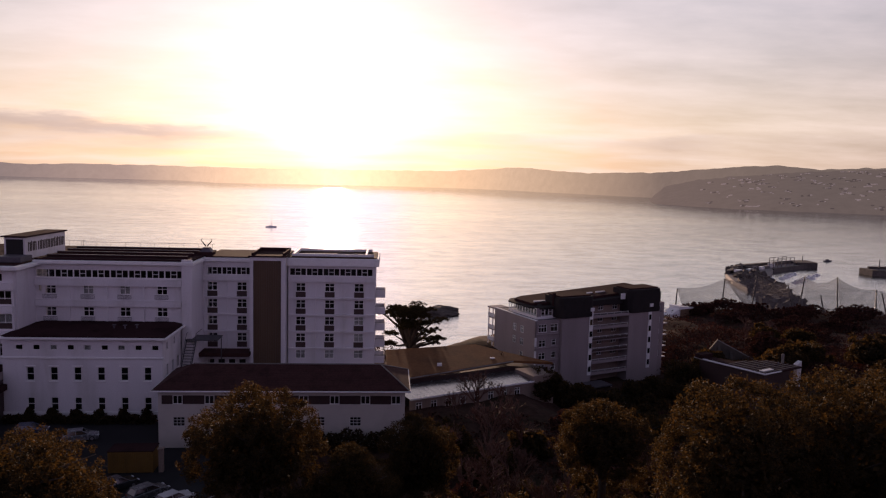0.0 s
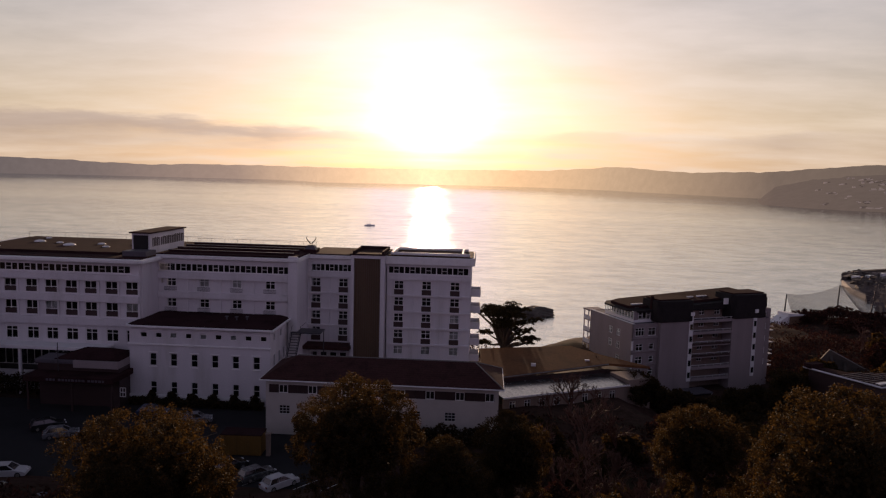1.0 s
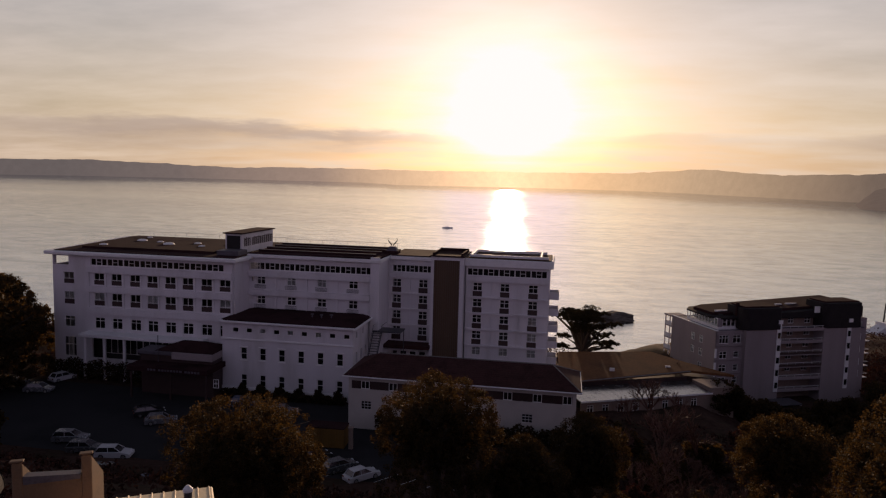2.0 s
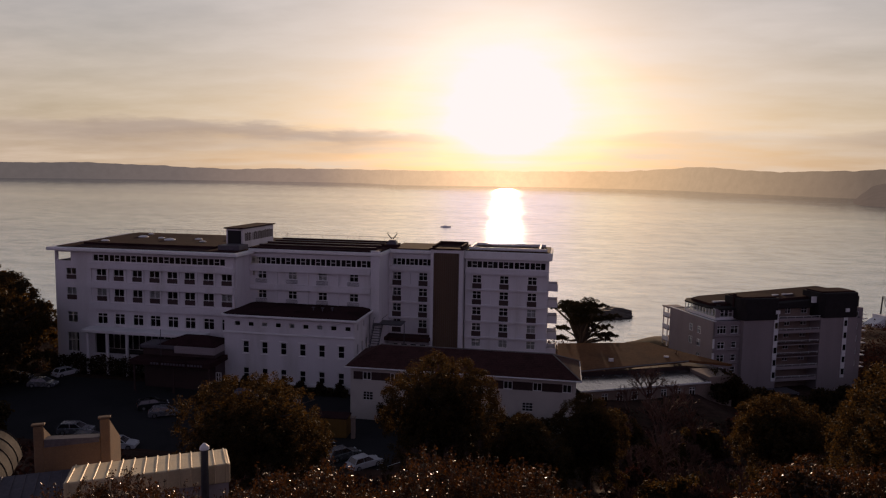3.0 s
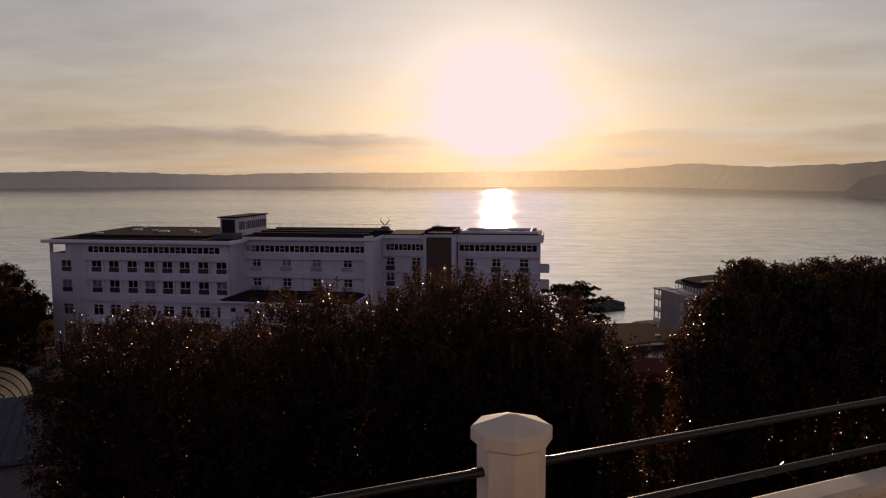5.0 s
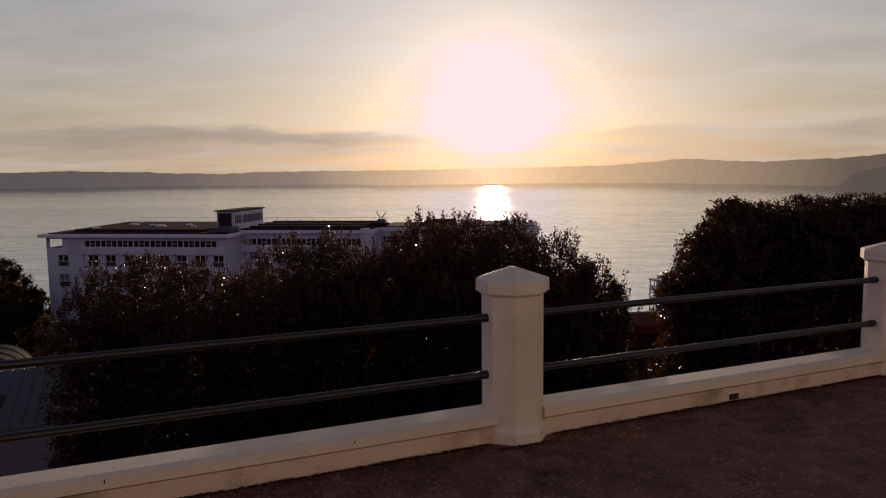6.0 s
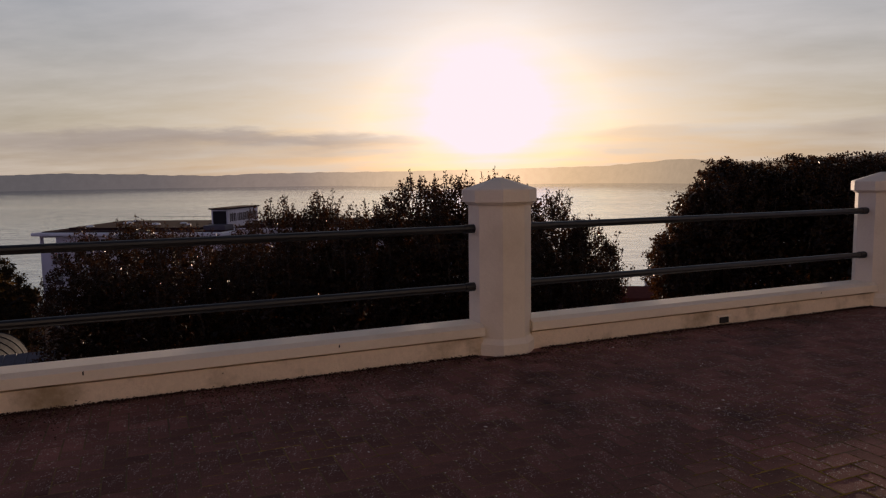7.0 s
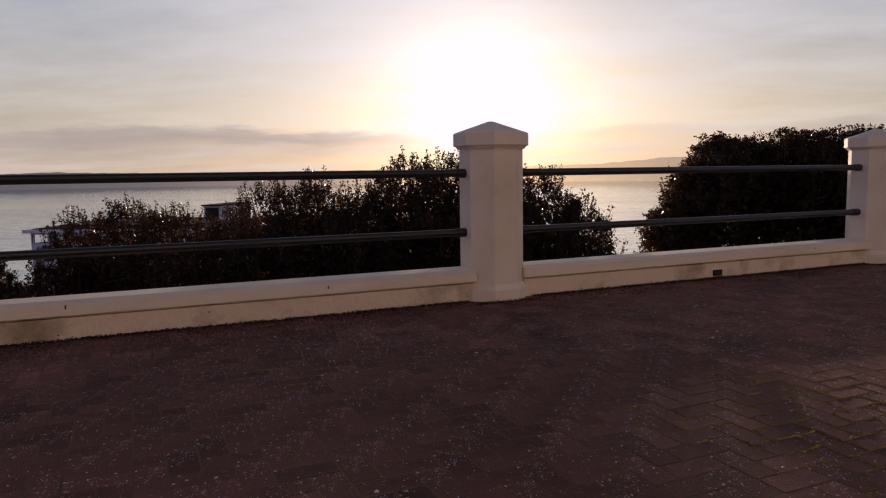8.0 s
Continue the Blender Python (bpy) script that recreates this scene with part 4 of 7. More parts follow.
    part("parapet", bevelled(prism(bmesh.new(), [(-15.6, 116.9), (-1.6, 116.9), (-0.9, 117.6), (-0.9, 127.6), (-15.6, 127.6)], -7.85, -6.55), 0.12, 3), "trim", hotel, "rounded white parapet")
    part("roof", prism(bmesh.new(), [(-15.4, 117.3), (-1.7, 117.3), (-1.3, 117.9), (-1.3, 127.2), (-15.4, 127.2)], -6.545, -6.4), "deckfelt", hotel)
    bm = bmesh.new()
    for x0, x1, y0, y1 in ((-15.0, -1.8, 118.4, 118.6), (-14.6, -2.2, 126.6, 126.8), (-3.2, -2.9, 118.6, 126.6), (-14.8, -14.5, 118.6, 126.6)):
        box(bm, x0, x1, y0, y1, -6.395, -5.95)
    part("roof_kerb", bevelled(bm, 0.03, 1), "trim", hotel, "raised white roof kerbs")
    # tower with ribbed cladding
    part("tower_frame", wall_mesh(-21.1, -15.6, -28.2, -6.35, 115.6, 116.2, [(-20.6, -16.25, -27.9, -6.9)]), "render", hotel)
    bm = boxes((-20.62, -16.23, 116.0, 116.15, -28.0, -6.85))
    for k in range(12):
        x = -20.5 + k * 0.36
        box(bm, x, x + 0.13, 115.80, 115.998, -27.9, -6.92)
    part("tower_cladding", bm, "cladding", hotel, "brown vertical ribbed cladding")
    for x in (-21.1, -15.95):
        part("tower_side", boxes((x, x + 0.35, 116.2, 124, -28.2, -6.35)), "render", hotel)
    part("tower_roof", bevelled(prism(bmesh.new(), [(-21.3, 115.4), (-15.4, 115.4), (-15.4, 124.2), (-21.3, 124.2)], -6.345, -6.1), 0.04, 1), "felt", hotel)
    part("tower_kerb", wall_mesh(-20.9, -15.8, -6.095, -5.6, 123.4, 123.7, []), "felt", hotel)
    for x in (-20.9, -16.1):
        part("tower_kerb", boxes((x, x + 0.3, 116.0, 123.4, -6.095, -5.7)), "felt", hotel)
    # balconies on the end wall
    for k in range(5):
        z = -11.9 - 2.74 * k
        b = part("balcony", bevelled(boxes((-1.49, 0.15, 118.6, 122.4, z - 1.15, z - 0.95)), 0.03, 1), "render", hotel, "projecting white balcony")
        part("parapet", bevelled(boxes((0.03, 0.15, 118.6, 122.4, z - 0.94, z), (-1.49, 0.02, 118.6, 118.72, z - 0.94, z), (-1.49, 0.02, 122.28, 122.4, z - 0.94, z)), 0.02, 1), "render", b)
        bm = bmesh.new()
        tube(bm, [(-1.45, 118.65, z + 0.25), (0.09, 118.65, z + 0.25), (0.09, 122.35, z + 0.25)], 0.025, 6)
        for x, y in ((-1.4, 118.65), (0.09, 118.65), (0.09, 120.5), (0.09, 122.35)):
            tube(bm, [(x, y, z), (x, y, z + 0.25)], 0.02, 6)
        part("handrail", bm, "steel", b)

    # chalet block in front
    qx = [-49.5 + 2.26 * k for k in range(9)]
    tx = [-48.1 + 3.13 * k for k in range(6)]
    holes = [(x - 0.5, x + 0.5, -18.15, -17.35) for x in qx] + [(x - 0.5, x + 0.5, -22.4, -20.5) for x in tx] + [(x - 0.5, x + 0.5, -26.6, -24.75) for x in tx]
    part("wall", wall_mesh(-51.7, -30.4, -28.2, -16.55, 102.5, 102.85, holes), "render", hotel)
    for i, x in enumerate(qx):
        window(hotel, x - 0.5, 102.5, -18.15, 1.0, 0.8, 1, (), curtain=i in (2, 4, 6))
    for x in tx:
        w = window(hotel, x - 0.5, 102.5, -22.4, 1.0, 1.9, 1, (0.5,), bar=0.07)
        part("sill", bevelled(boxes((-0.12, 1.12, -0.22, -0.075, -0.16, -0.04)), 0.02, 1), "trim", w)
        part("sill", bevelled(boxes((-0.2, 1.2, -0.18, -0.075, 1.98, 2.12)), 0.02, 1), "trim", w)
        window(hotel, x - 0.5, 102.5, -26.6, 1.0, 1.85, 1, (0.5,))
    part("string_course", bevelled(boxes((-51.9, -30.2, 102.3, 102.498, -19.3, -19.05)), 0.03, 1), "trim", hotel)
    part("plinth_course", bevelled(boxes((-51.9, -30.2, 102.36, 102.497, -27.2, -26.75)), 0.03, 1), "trim", hotel)
    part("wall", boxes((-51.7, -51.35, 102.85, 111.5, -28.2, -16.55)), "render", hotel)
    side = part("wall", wall_mesh(0, 8.6, -28.2, -16.55, 0, 0.35, [(1.2, 1.9, -18.3, -17.3), (4.6, 5.3, -18.3, -17.3), (1.2, 2.0, -22.2, -20.5), (3.7, 4.5, -22.2, -20.5), (6.2, 7.0, -22.2, -20.5)]), "render", hotel,
                at=pose(-30.4, 102.86, 0, 0, 0, 90))
    part("room_wall", boxes((-51.3, -30.8, 106.5, 106.7, -28, -16.6)), "interior", hotel)
    part("eave_slab", bevelled(prism(bmesh.new(), [(-51.2, 101.7), (-29.7, 101.7), (-29.7, 111.49), (-52.3, 111.49), (-52.3, 102.6)], -16.54, -16.25), 0.05, 1), "trim", hotel, "white overhanging eaves")
    bm = bmesh.new()
    lo = [bm.verts.new(p) for p in ((-51.0, 101.95, -16.24), (-29.95, 101.95, -16.24), (-29.95, 111.48, -16.24), (-52.05, 111.48, -16.24), (-52.05, 102.7, -16.24))]
    hi = [bm.verts.new(p) for p in ((-49.5, 105.5, -15.95), (-31.5, 105.5, -15.95), (-31.5, 111.48, -15.9), (-50.5, 111.48, -15.9), (-50.5, 106, -15.95))]
    bm.faces.new(lo[::-1]), bm.faces.new(hi)
    for k in range(5):
        bm.faces.new((lo[k], lo[(k + 1) % 5], hi[(k + 1) % 5], hi[k]))
    part("low_roof", bm, "felt", hotel, "dark felt roof")
    for x, y in ((-38.5, 106.8), (-36.9, 106.6), (-35.4, 107.0)):
        bm = bmesh.new()
        tube(bm, [(x, y, -15.96), (x, y, -15.5)], 0.12, 8)
        box(bm, x - 0.22, x + 0.22, y - 0.22, y + 0.22, -15.5, -15.4)
        part("roof_vent", bm, "lead", hotel)
    # planting troughs under the lowest windows
    for x in tx:
        part("planter", bevelled(boxes((x - 0.75, x + 0.75, 101.6, 102.34, -28.05, -26.9)), 0.06, 1), "panel", hotel)


hotel_shell()

# rooftop lantern with two curved horns
lantern = thing("roof_lantern", "small dark roof lantern with curved metal horns", "lantern", at=(-28.7, 119.6, -6.5))
bm = bmesh.new()
prism(bm, [(-1.2, -1.0), (1.2, -1.0), (1.2, 1.0), (-1.2, 1.0)], 0, 0.45)
part("base", bm, "felt", lantern)
bm = bmesh.new()
lo = [bm.verts.new((x * 0.95, y * 0.8, 0.45)) for x, y in ((-1, -1), (1, -1), (1, 1), (-1, 1))]
hi = [bm.verts.new((x * 0.5, y * 0.5, 1.15)) for x, y in ((-1, -1), (1, -1), (1, 1), (-1, 1))]
bm.faces.new(lo[::-1]), bm.faces.new(hi)
for k in range(4):
    bm.faces.new((lo[k], lo[(k + 1) % 4], hi[(k + 1) % 4], hi[k]))
part("hood", bm, "lead", lantern)
for s in (-1, 1):
    pts = [(s * (0.12 + 0.75 * math.sin(a) ** 1.5), 0, 1.15 + 0.15 + 1.1 * (a / 1.5)) for a in (0, 0.3, 0.6, 0.9, 1.2, 1.5)]
    pts.append((s * 0.6, 0, 2.55))
    part("horn", tube(bmesh.new(), pts, [0.1, 0.1, 0.09, 0.08, 0.07, 0.06, 0.03], 8), "iron", lantern)

# entrance porch
porch = thing("entrance_porch", "dark hotel entrance canopy with pale lettering bars", "porch")
part("upper_body", boxes((-64.0, -51.76, 99.6, 105.6, -22.85, -21.76)), "panel", porch)
part("body", boxes((-63.8, -51.75, 99.5, 105.6, -28.1, -23.8)), "panel", porch)
part("canopy", bevelled(boxes((-64.4, -51.2, 96.6, 105.5, -23.75, -22.9)), 0.06, 1), "felt", porch, "dark flat canopy")
part("upper_wall", bevelled(boxes((-64.3, -58.52, 99.2, 103.0, -21.75, -21.2)), 0.05, 1), "lead", porch)
part("parapet", bevelled(boxes((-58.5, -51.75, 99.2, 103.0, -22.3, -21.2)), 0.05, 1), "grey", porch, "grey parapet wall")
part("flagpole", tube(bmesh.new(), [(-60.6, 99.0, -22.8), (-60.6, 99.0, -18.6)], 0.06, 6), "steel", porch)
bm = bmesh.new()
lo = [bm.verts.new(p) for p in ((-61.5, 99.4, -21.15), (-51.76, 99.4, -21.15), (-51.76, 105.6, -21.15), (-61.5, 105.6, -21.15))]
hi = [bm.verts.new(p) for p in ((-58.0, 102.3, -19.9), (-54.5, 102.3, -19.9))]
bm.faces.new(lo[::-1])
bm.faces.new((lo[0], lo[1], hi[1], hi[0])), bm.faces.new((lo[2], lo[3], hi[0], hi[1])), bm.faces.new((lo[1], lo[2], hi[1])), bm.faces.new((lo[3], lo[0], hi[0]))
part("hip_roof", bm, "felt", porch)
x = -60.9
r3 = random.Random(3)
for k in range(16):
    w = r3.uniform(0.28, 0.42)
    part("letter_bar", boxes((x, x + w, 96.54, 96.595, -23.5, -23.2)), "lead", porch)
    x += w + (0.45 if k in (2, 10) else 0.16)
for xx in (-63.9, -57.4, -51.6):
    part("post", boxes((xx - 0.12, xx + 0.12, 96.9, 97.14, -28.1, -23.76)), "panel", porch)
window(porch, -50.9 - 0.8, 99.5 - 0.12, -26.4, 0.001 + 0.9, 1.4, 2, (0.5,))

# ---- front annexe with its hipped roof ----
annexe = thing("hotel_annexe", "long dull pale annexe with a brown hipped tile roof", "building")
holes = [(-27.4, 2.5, -22.35, -21.2)] + [(x, x + 1.4, -25.2, -24.0) for x in (-26.0, -19.0, -13.6, -8.6, -4.0)]
part("wall", wall_mesh(-27.8, 3.0, -28.2, -20.5, 92.2, 92.5, holes), "house", annexe)
for xx in (-26.0, -19.0, -13.6, -8.6, -4.0):
    window(annexe, xx, 92.2, -25.2, 1.4, 1.2, 3, (0.35, 0.68), bar=0.05)
k = 0
xx = -27.4
while xx < 2.4:
    w = 1.2 if k % 3 == 1 else 1.35
    w = min(w, 2.5 - xx)
    if k % 3 == 1:
        window(annexe, xx, 92.2, -22.35, w, 1.15, 2, ())
    else:
        part("panel", boxes((xx + 0.03, xx + w - 0.03, 92.28, 92.36, -22.34, -21.21)), "panel", annexe)
    xx += w
    k += 1
part("wall", boxes((-27.8, -27.5, 92.5, 101, -28.2, -20.5)), "house", annexe)
part("wall", boxes((2.7, 3.0, 92.5, 101, -28.2, -20.5)), "house", annexe)
part("wall", boxes((-27.8, 3.0, 100.7, 101, -28.2, -20.5)), "house", annexe)
part("room_wall", boxes((-27.4, 2.6, 96, 96.2, -28, -20.6)), "interior", annexe)
part("gutter", bevelled(prism(bmesh.new(), [(-28.5, 91.3), (3.7, 91.3), (3.7, 101.9), (-28.5, 101.9)], -20.56, -20.38), 0.04, 1), "trim", annexe)


def hip(x0, x1, y0, y1, z0, z1, inset):
    b = bmesh.new()
    ym = (y0 + y1) / 2
    lo = [b.verts.new(p) for p in ((x0, y0, z0), (x1, y0, z0), (x1, y1, z0), (x0, y1, z0))]
    hi = [b.verts.new((x0 + inset, ym, z1)), b.verts.new((x1 - inset, ym, z1))]
    b.faces.new(lo[::-1])
    b.faces.new((lo[0], lo[1], hi[1], hi[0])), b.faces.new((lo[1], lo[2], hi[1]))
    b.faces.new((lo[2], lo[3], hi[0], hi[1])), b.faces.new((lo[3], lo[0], hi[0]))
    return b


roof = part("roof", hip(-28.4, 3.6, 91.4, 101.8, -20.37, -18.3, 3.8), "tile", annexe, "brown tile hipped roof")
bm = bmesh.new()
for k in range(1, 12):
    f = k / 12
    z, y = -20.37 + 2.07 * f, 91.4 + 5.2 * f
    box(bm, -28.4 + 3.8 * f, 3.6 - 3.8 * f, y - 0.03, y + 0.05, z, z + 0.03)
part("tile_course", bm, "tile", roof)
part("hip_tiles", tube(tube(tube(bmesh.new(), [(3.6, 91.4, -20.35), (-0.2, 96.6, -18.27)], 0.09, 6), [(3.6, 101.8, -20.35), (-0.2, 96.6, -18.27)], 0.09, 6), [(-0.2, 96.6, -18.27), (-24.6, 96.6, -18.27)], 0.09, 6), "concrete", roof)

# fire stair between chalet block and annexe
stair = thing("fire_escape_stair", "dark steel fire escape stair against white walls", "stair")
bm = bmesh.new()
for k in range(22):
    box(bm, -29.3, -28.0, 103.6 + k * 0.3, 103.86 + k * 0.3, -26.2 + k * 0.36, -26.14 + k * 0.36)
part("treads", bm, "steel", stair)
for x in (-29.35, -27.95):
    part("stringer", tube(bmesh.new(), [(x, 103.5, -26.4), (x, 110.3, -18.4)], 0.09, 6), "steel", stair)
    part("handrail", tube(bmesh.new(), [(x, 103.5, -25.4), (x, 110.3, -17.4), (x, 113.5, -17.4)], 0.04, 6), "steel", stair)
part("landing", boxes((-29.5, -24.8, 110.2, 113.6, -18.5, -18.35)), "steel", stair)
part("support", tube(tube(bmesh.new(), [(-29.3, 113.4, -28), (-29.3, 113.4, -18.5)], 0.08, 6), [(-25.0, 113.4, -28), (-25.0, 113.4, -18.5)], 0.08, 6), "steel", stair)

# ---- hall with the brown roof, and the shiny lean-to before it ----
hall = thing("function_hall", "low hall with a wide brown felt roof", "building")
part("wall", prism(bmesh.new(), [(1.2, 112.6), (22.0, 122.6), (28.4, 121.9), (21.9, 126.1), (16.5, 131.0), (0.9, 127.2)], -33.0, -25.45), "panel", hall)
hall_plan = [(0.8, 112.2), (1.6, 112.2), (22.4, 122.2), (29.2, 121.4), (22.4, 126.6), (17.0, 131.6), (0.4, 127.8)]
part("roof", prism(bmesh.new(), hall_plan, [-25.4 + 0.062 * (y - 112) for x, y in hall_plan], [-25.0 + 0.062 * (y - 112) for x, y in hall_plan]), "brownroof", hall, "brown felt roof")
part("gutter", tube(bmesh.new(), [(1.6, 112.1, -25.15), (22.4, 122.1, -24.5)], 0.12, 6), "concrete", hall)
for x, y in ((9.0, 119.0), (18.5, 123.0)):
    part("roof_vent", boxes((x, x + 0.8, y, y + 0.4, -24.9, -24.1)), "trim", hall)
lean = thing("lean_to_wing", "single-storey wing with a shiny metal roof", "building", at=(4.1, 106.2, -26), turn=25.6)
L = 23.0
part("wall", wall_mesh(0.2, L, -4.6, -0.25, 0.3, 0.6, [(1.2 + 2.6 * k, 2.3 + 2.6 * k, -2.3, -0.95) for k in range(8)]), "tan", lean)
for k in range(8):
    window(lean, 1.2 + 2.6 * k, 0.3, -2.3, 1.1, 1.35, 2, (0.68,))
part("room_wall", boxes((0.3, L - 0.1, 2.5, 2.7, -4.6, -0.3)), "interior", lean)
for k in range(23):
    bm = bmesh.new()
    x0 = k * L / 23
    v = [bm.verts.new(p) for p in ((x0, -0.1, -0.2), (x0 + L / 23 - 0.04, -0.1, -0.2), (x0 + L / 23 - 0.04, 6.2, 0.12), (x0, 6.2, 0.12))]
    w = [bm.verts.new(p) for p in ((x0, -0.1, -0.32), (x0 + L / 23 - 0.04, -0.1, -0.32), (x0 + L / 23 - 0.04, 6.2, 0.0), (x0, 6.2, 0.0))]
    bm.faces.new(v), bm.faces.new(w[::-1])
    for i in range(4):
        bm.faces.new((v[i], v[(i + 1) % 4], w[(i + 1) % 4], w[i]))
    part("roof_sheet", bm, "gloss", lean)
part("eaves_trim", boxes((-0.05, L, -0.2, -0.104, -0.36, -0.12)), "trim", lean)
part("end_wall", boxes((L + 0.02, L + 4.4, 0.2, 5.4, -5.4, 0.5)), "tan", lean)

# ---- apartment block ----
flats = thing("apartment_block", "grey rendered apartment block with dark mansard towers", "apartment block", at=(29.1, 136.0, 0), turn=23)


def flats_shell():
    base, par, front = -36.0, -20.2, -0.8
    rows = [-25.5, -28.0, -30.4]
    # three-storey bay at the near corner; its top floor is a wide glazed gallery
    holes = [(0.9, 2.5, z, z + 1.4) for z in rows] + [(3.9, 5.0, z + 0.2, z + 1.4) for z in rows] + [(0.7, 2.7, -22.6, -21.0), (3.6, 5.3, -22.6, -21.0)]
    part("wall", wall_mesh(0, 5.75, base, par, 0, 0.3, holes), "grey", flats)
    for z in rows:
        window(flats, 0.9, 0, z, 1.6, 1.4, 2, (0.6,))
        window(flats, 3.9, 0, z + 0.2, 1.1, 1.2, 1, (0.55,))
    window(flats, 0.7, 0, -22.6, 2.0, 1.6, 3, (0.65,))
    window(flats, 3.6, 0, -22.6, 1.7, 1.6, 2, (0.65,))
    for z in (-23.1, -25.75, -28.3, -30.8):
        part("floor_band", bevelled(boxes((-0.25, 5.74, -0.22, -0.004, z, z + 0.22)), 0.03, 1), "grey", flats)
    for z0, z1 in ((-25.5, -23.3), (-28.05, -25.95), (-30.5, -28.5)):
        part("corner_post", boxes((-0.16, 0.2, -0.19, -0.006, z0 + 0.25, z1 - 0.2)), "trim", flats, "white corner window post")
    # end wall towards the sea
    erows = [-23.4, -25.9, -28.6]
    eholes = [(15 - y - 0.55, 15 - y + 0.55, z, z + 1.4) for z in erows[:2] for y in (7.3, 4.6)] + [(15 - 4.6 - 0.55, 15 - 4.6 + 0.55, erows[2], erows[2] + 1.4)]
    part("wall", wall_mesh(0, 15, base, par, 0, 0.3, eholes), "grey", flats, at=pose(0, 15, 0, 0, 0, -90))
    for x0, _, z, _ in eholes:
        window(flats, -0.0, 15 - x0, z, 1.1, 1.4, 2, (0.6,), turn=-90)
    part("room_wall", boxes((2.4, 2.6, 3.0, 14.6, base, par - 0.2)), "interior", flats)
    part("room_wall", boxes((0.6, 5.7, 2.6, 2.8, base, par - 0.2)), "interior", flats)
    part("parapet_cap", bevelled(boxes((-0.12, 0.42, -0.12, 15.1, par + 0.004, par + 0.12)), 0.02, 1), "trim", flats)
    part("terrace_deck", boxes((0.31, 33.0, 0.31, 14.6, par - 0.3, par - 0.05)), "lead", flats)
    # penthouse behind the parapet, glazed towards the sea, under a long roof that rises inland
    part("penthouse_sill", boxes((1.2, 5.6, 1.4, 11.6, par - 0.04, -19.75)), "trim", flats)
    for k in range(10):
        window(flats, 1.2, 11.5 - k * 1.0, -19.74, 1.0, 1.62, 1, (), turn=-90)
    for k in range(3):
        window(flats, 2.2 + k * 0.9, 1.42, -19.74, 0.9, 1.62, 1, (0.55,) if k != 1 else ())
    # near-black core stands in for the shade inside the penthouse
    part("penthouse_core", boxes((2.6, 32, 3.0, 11.2, par - 0.04, -17.6)), "interior", flats)
    part("penthouse_wall", boxes((4.9, 5.9, 1.45, 2.9, -19.74, -18.0)), "grey", flats)
    part("penthouse_wall", boxes((1.22, 2.15, 1.45, 1.6, -19.74, -18.1)), "grey", flats)
    plan = [(0.5, 3.4), (2.0, 1.0), (6.5, 0.9), (33.0, 0.9), (33.0, 12.6), (2.0, 12.6), (0.5, 10.8)]
    part("long_roof", bevelled(prism(bmesh.new(), plan, [-18.3] * 7, [-18.0 + 0.055 * max(0.0, x - 0.5) for x, y in plan]), 0.06, 1), "mansard", flats, "dark roof rising inland")
    top = [(1.6, 4.0), (4.0, 2.6), (32.0, 2.6), (32.0, 11.4), (4.0, 11.4), (1.6, 10.2)]
    part("roof_crown", prism(bmesh.new(), top, [-18.0 + 0.055 * (x - 0.5) + 0.004 for x, y in top], [-17.5 + 0.055 * (x - 0.5) for x, y in top]), "felt", flats)
    for x, y, w, d in ((2.6, 4.2, 3.4, 0.6), (14.0, 5.2, 2.0, 0.4), (16.8, 5.6, 1.4, 0.4), (19.0, 5.4, 2.4, 0.4)):
        z = -17.5 + 0.055 * x
        part("rooflight", boxes((x, x + w, y, y + d, z - 0.05, z + 0.22)), "trim", flats, "pale flush rooflight")
    # two towers with slate mansards and a white stair-window strip beside each
    for x0, x1, over, top, sx in ((5.75, 13.3, 0.7, -15.9, 12.35), (22.8, 31.2, 0.2, -15.2, 28.0)):
        part("tower_wall", boxes((x0, x1, front, 2.0, base, -20.0)), "grey", flats)
        xa, xb = x0 - over, x1 + 0.2
        m = part("mansard", bevelled(prism(bmesh.new(), [(xa, front + 0.5), (xa + 0.7, front - 0.3), (xb - 0.7, front - 0.3), (xb, front + 0.5), (xb, 4.4), (xa, 4.4)], -20.0, top), 0.12, 2), "mansard", flats, "dark slate mansard")
        part("mansard_top", prism(bmesh.new(), [(xa + 0.5, front + 0.6), (xb - 0.5, front + 0.6), (xb - 0.5, 4.0), (xa + 0.5, 4.0)], top + 0.004, top + 0.25), "felt", m)
        b = part("stair_window", boxes((sx, sx + 0.85, front - 0.46, front - 0.31, -18.9, -18.2), (sx, sx + 0.85, front - 0.16, front - 0.006, -32.0, -18.9)), "trim", flats, "white vertical window strip")
        for k in range(5):
            part("pane", boxes((sx + 0.12, sx + 0.73, front - 0.2, front - 0.165, -21.7 - k * 2.4, -20.6 - k * 2.4)), "carglass", b)
    part("chimney", bevelled(boxes((4.9, 5.4, 1.2, 1.7, -17.9, -15.2)), 0.03, 1), "felt", flats)
    part("hatch", boxes((21.4, 22.5, 0.3, 0.5, -17.2, -16.0)), "trim", flats, "pale roof hatch")
    # balconied middle
    floors = [-20.3, -22.65, -25.0, -27.35, -29.7, -32.0]
    holes = [(x, x + w, z + 0.75, z + 1.95) for z in floors[:5] for x, w in ((14.0, 1.3), (16.9, 1.3), (20.6, 1.4))]
    # recess wall in a darker tan that paints in shade behind the balconies
    part("wall", wall_mesh(13.3, 22.8, base, -17.6, 2.0, 2.3, holes), "tan", flats)
    for xa, xb, z, _ in holes:
        window(flats, xa, 2.0, z, xb - xa, 1.2, 2, (0.6,))
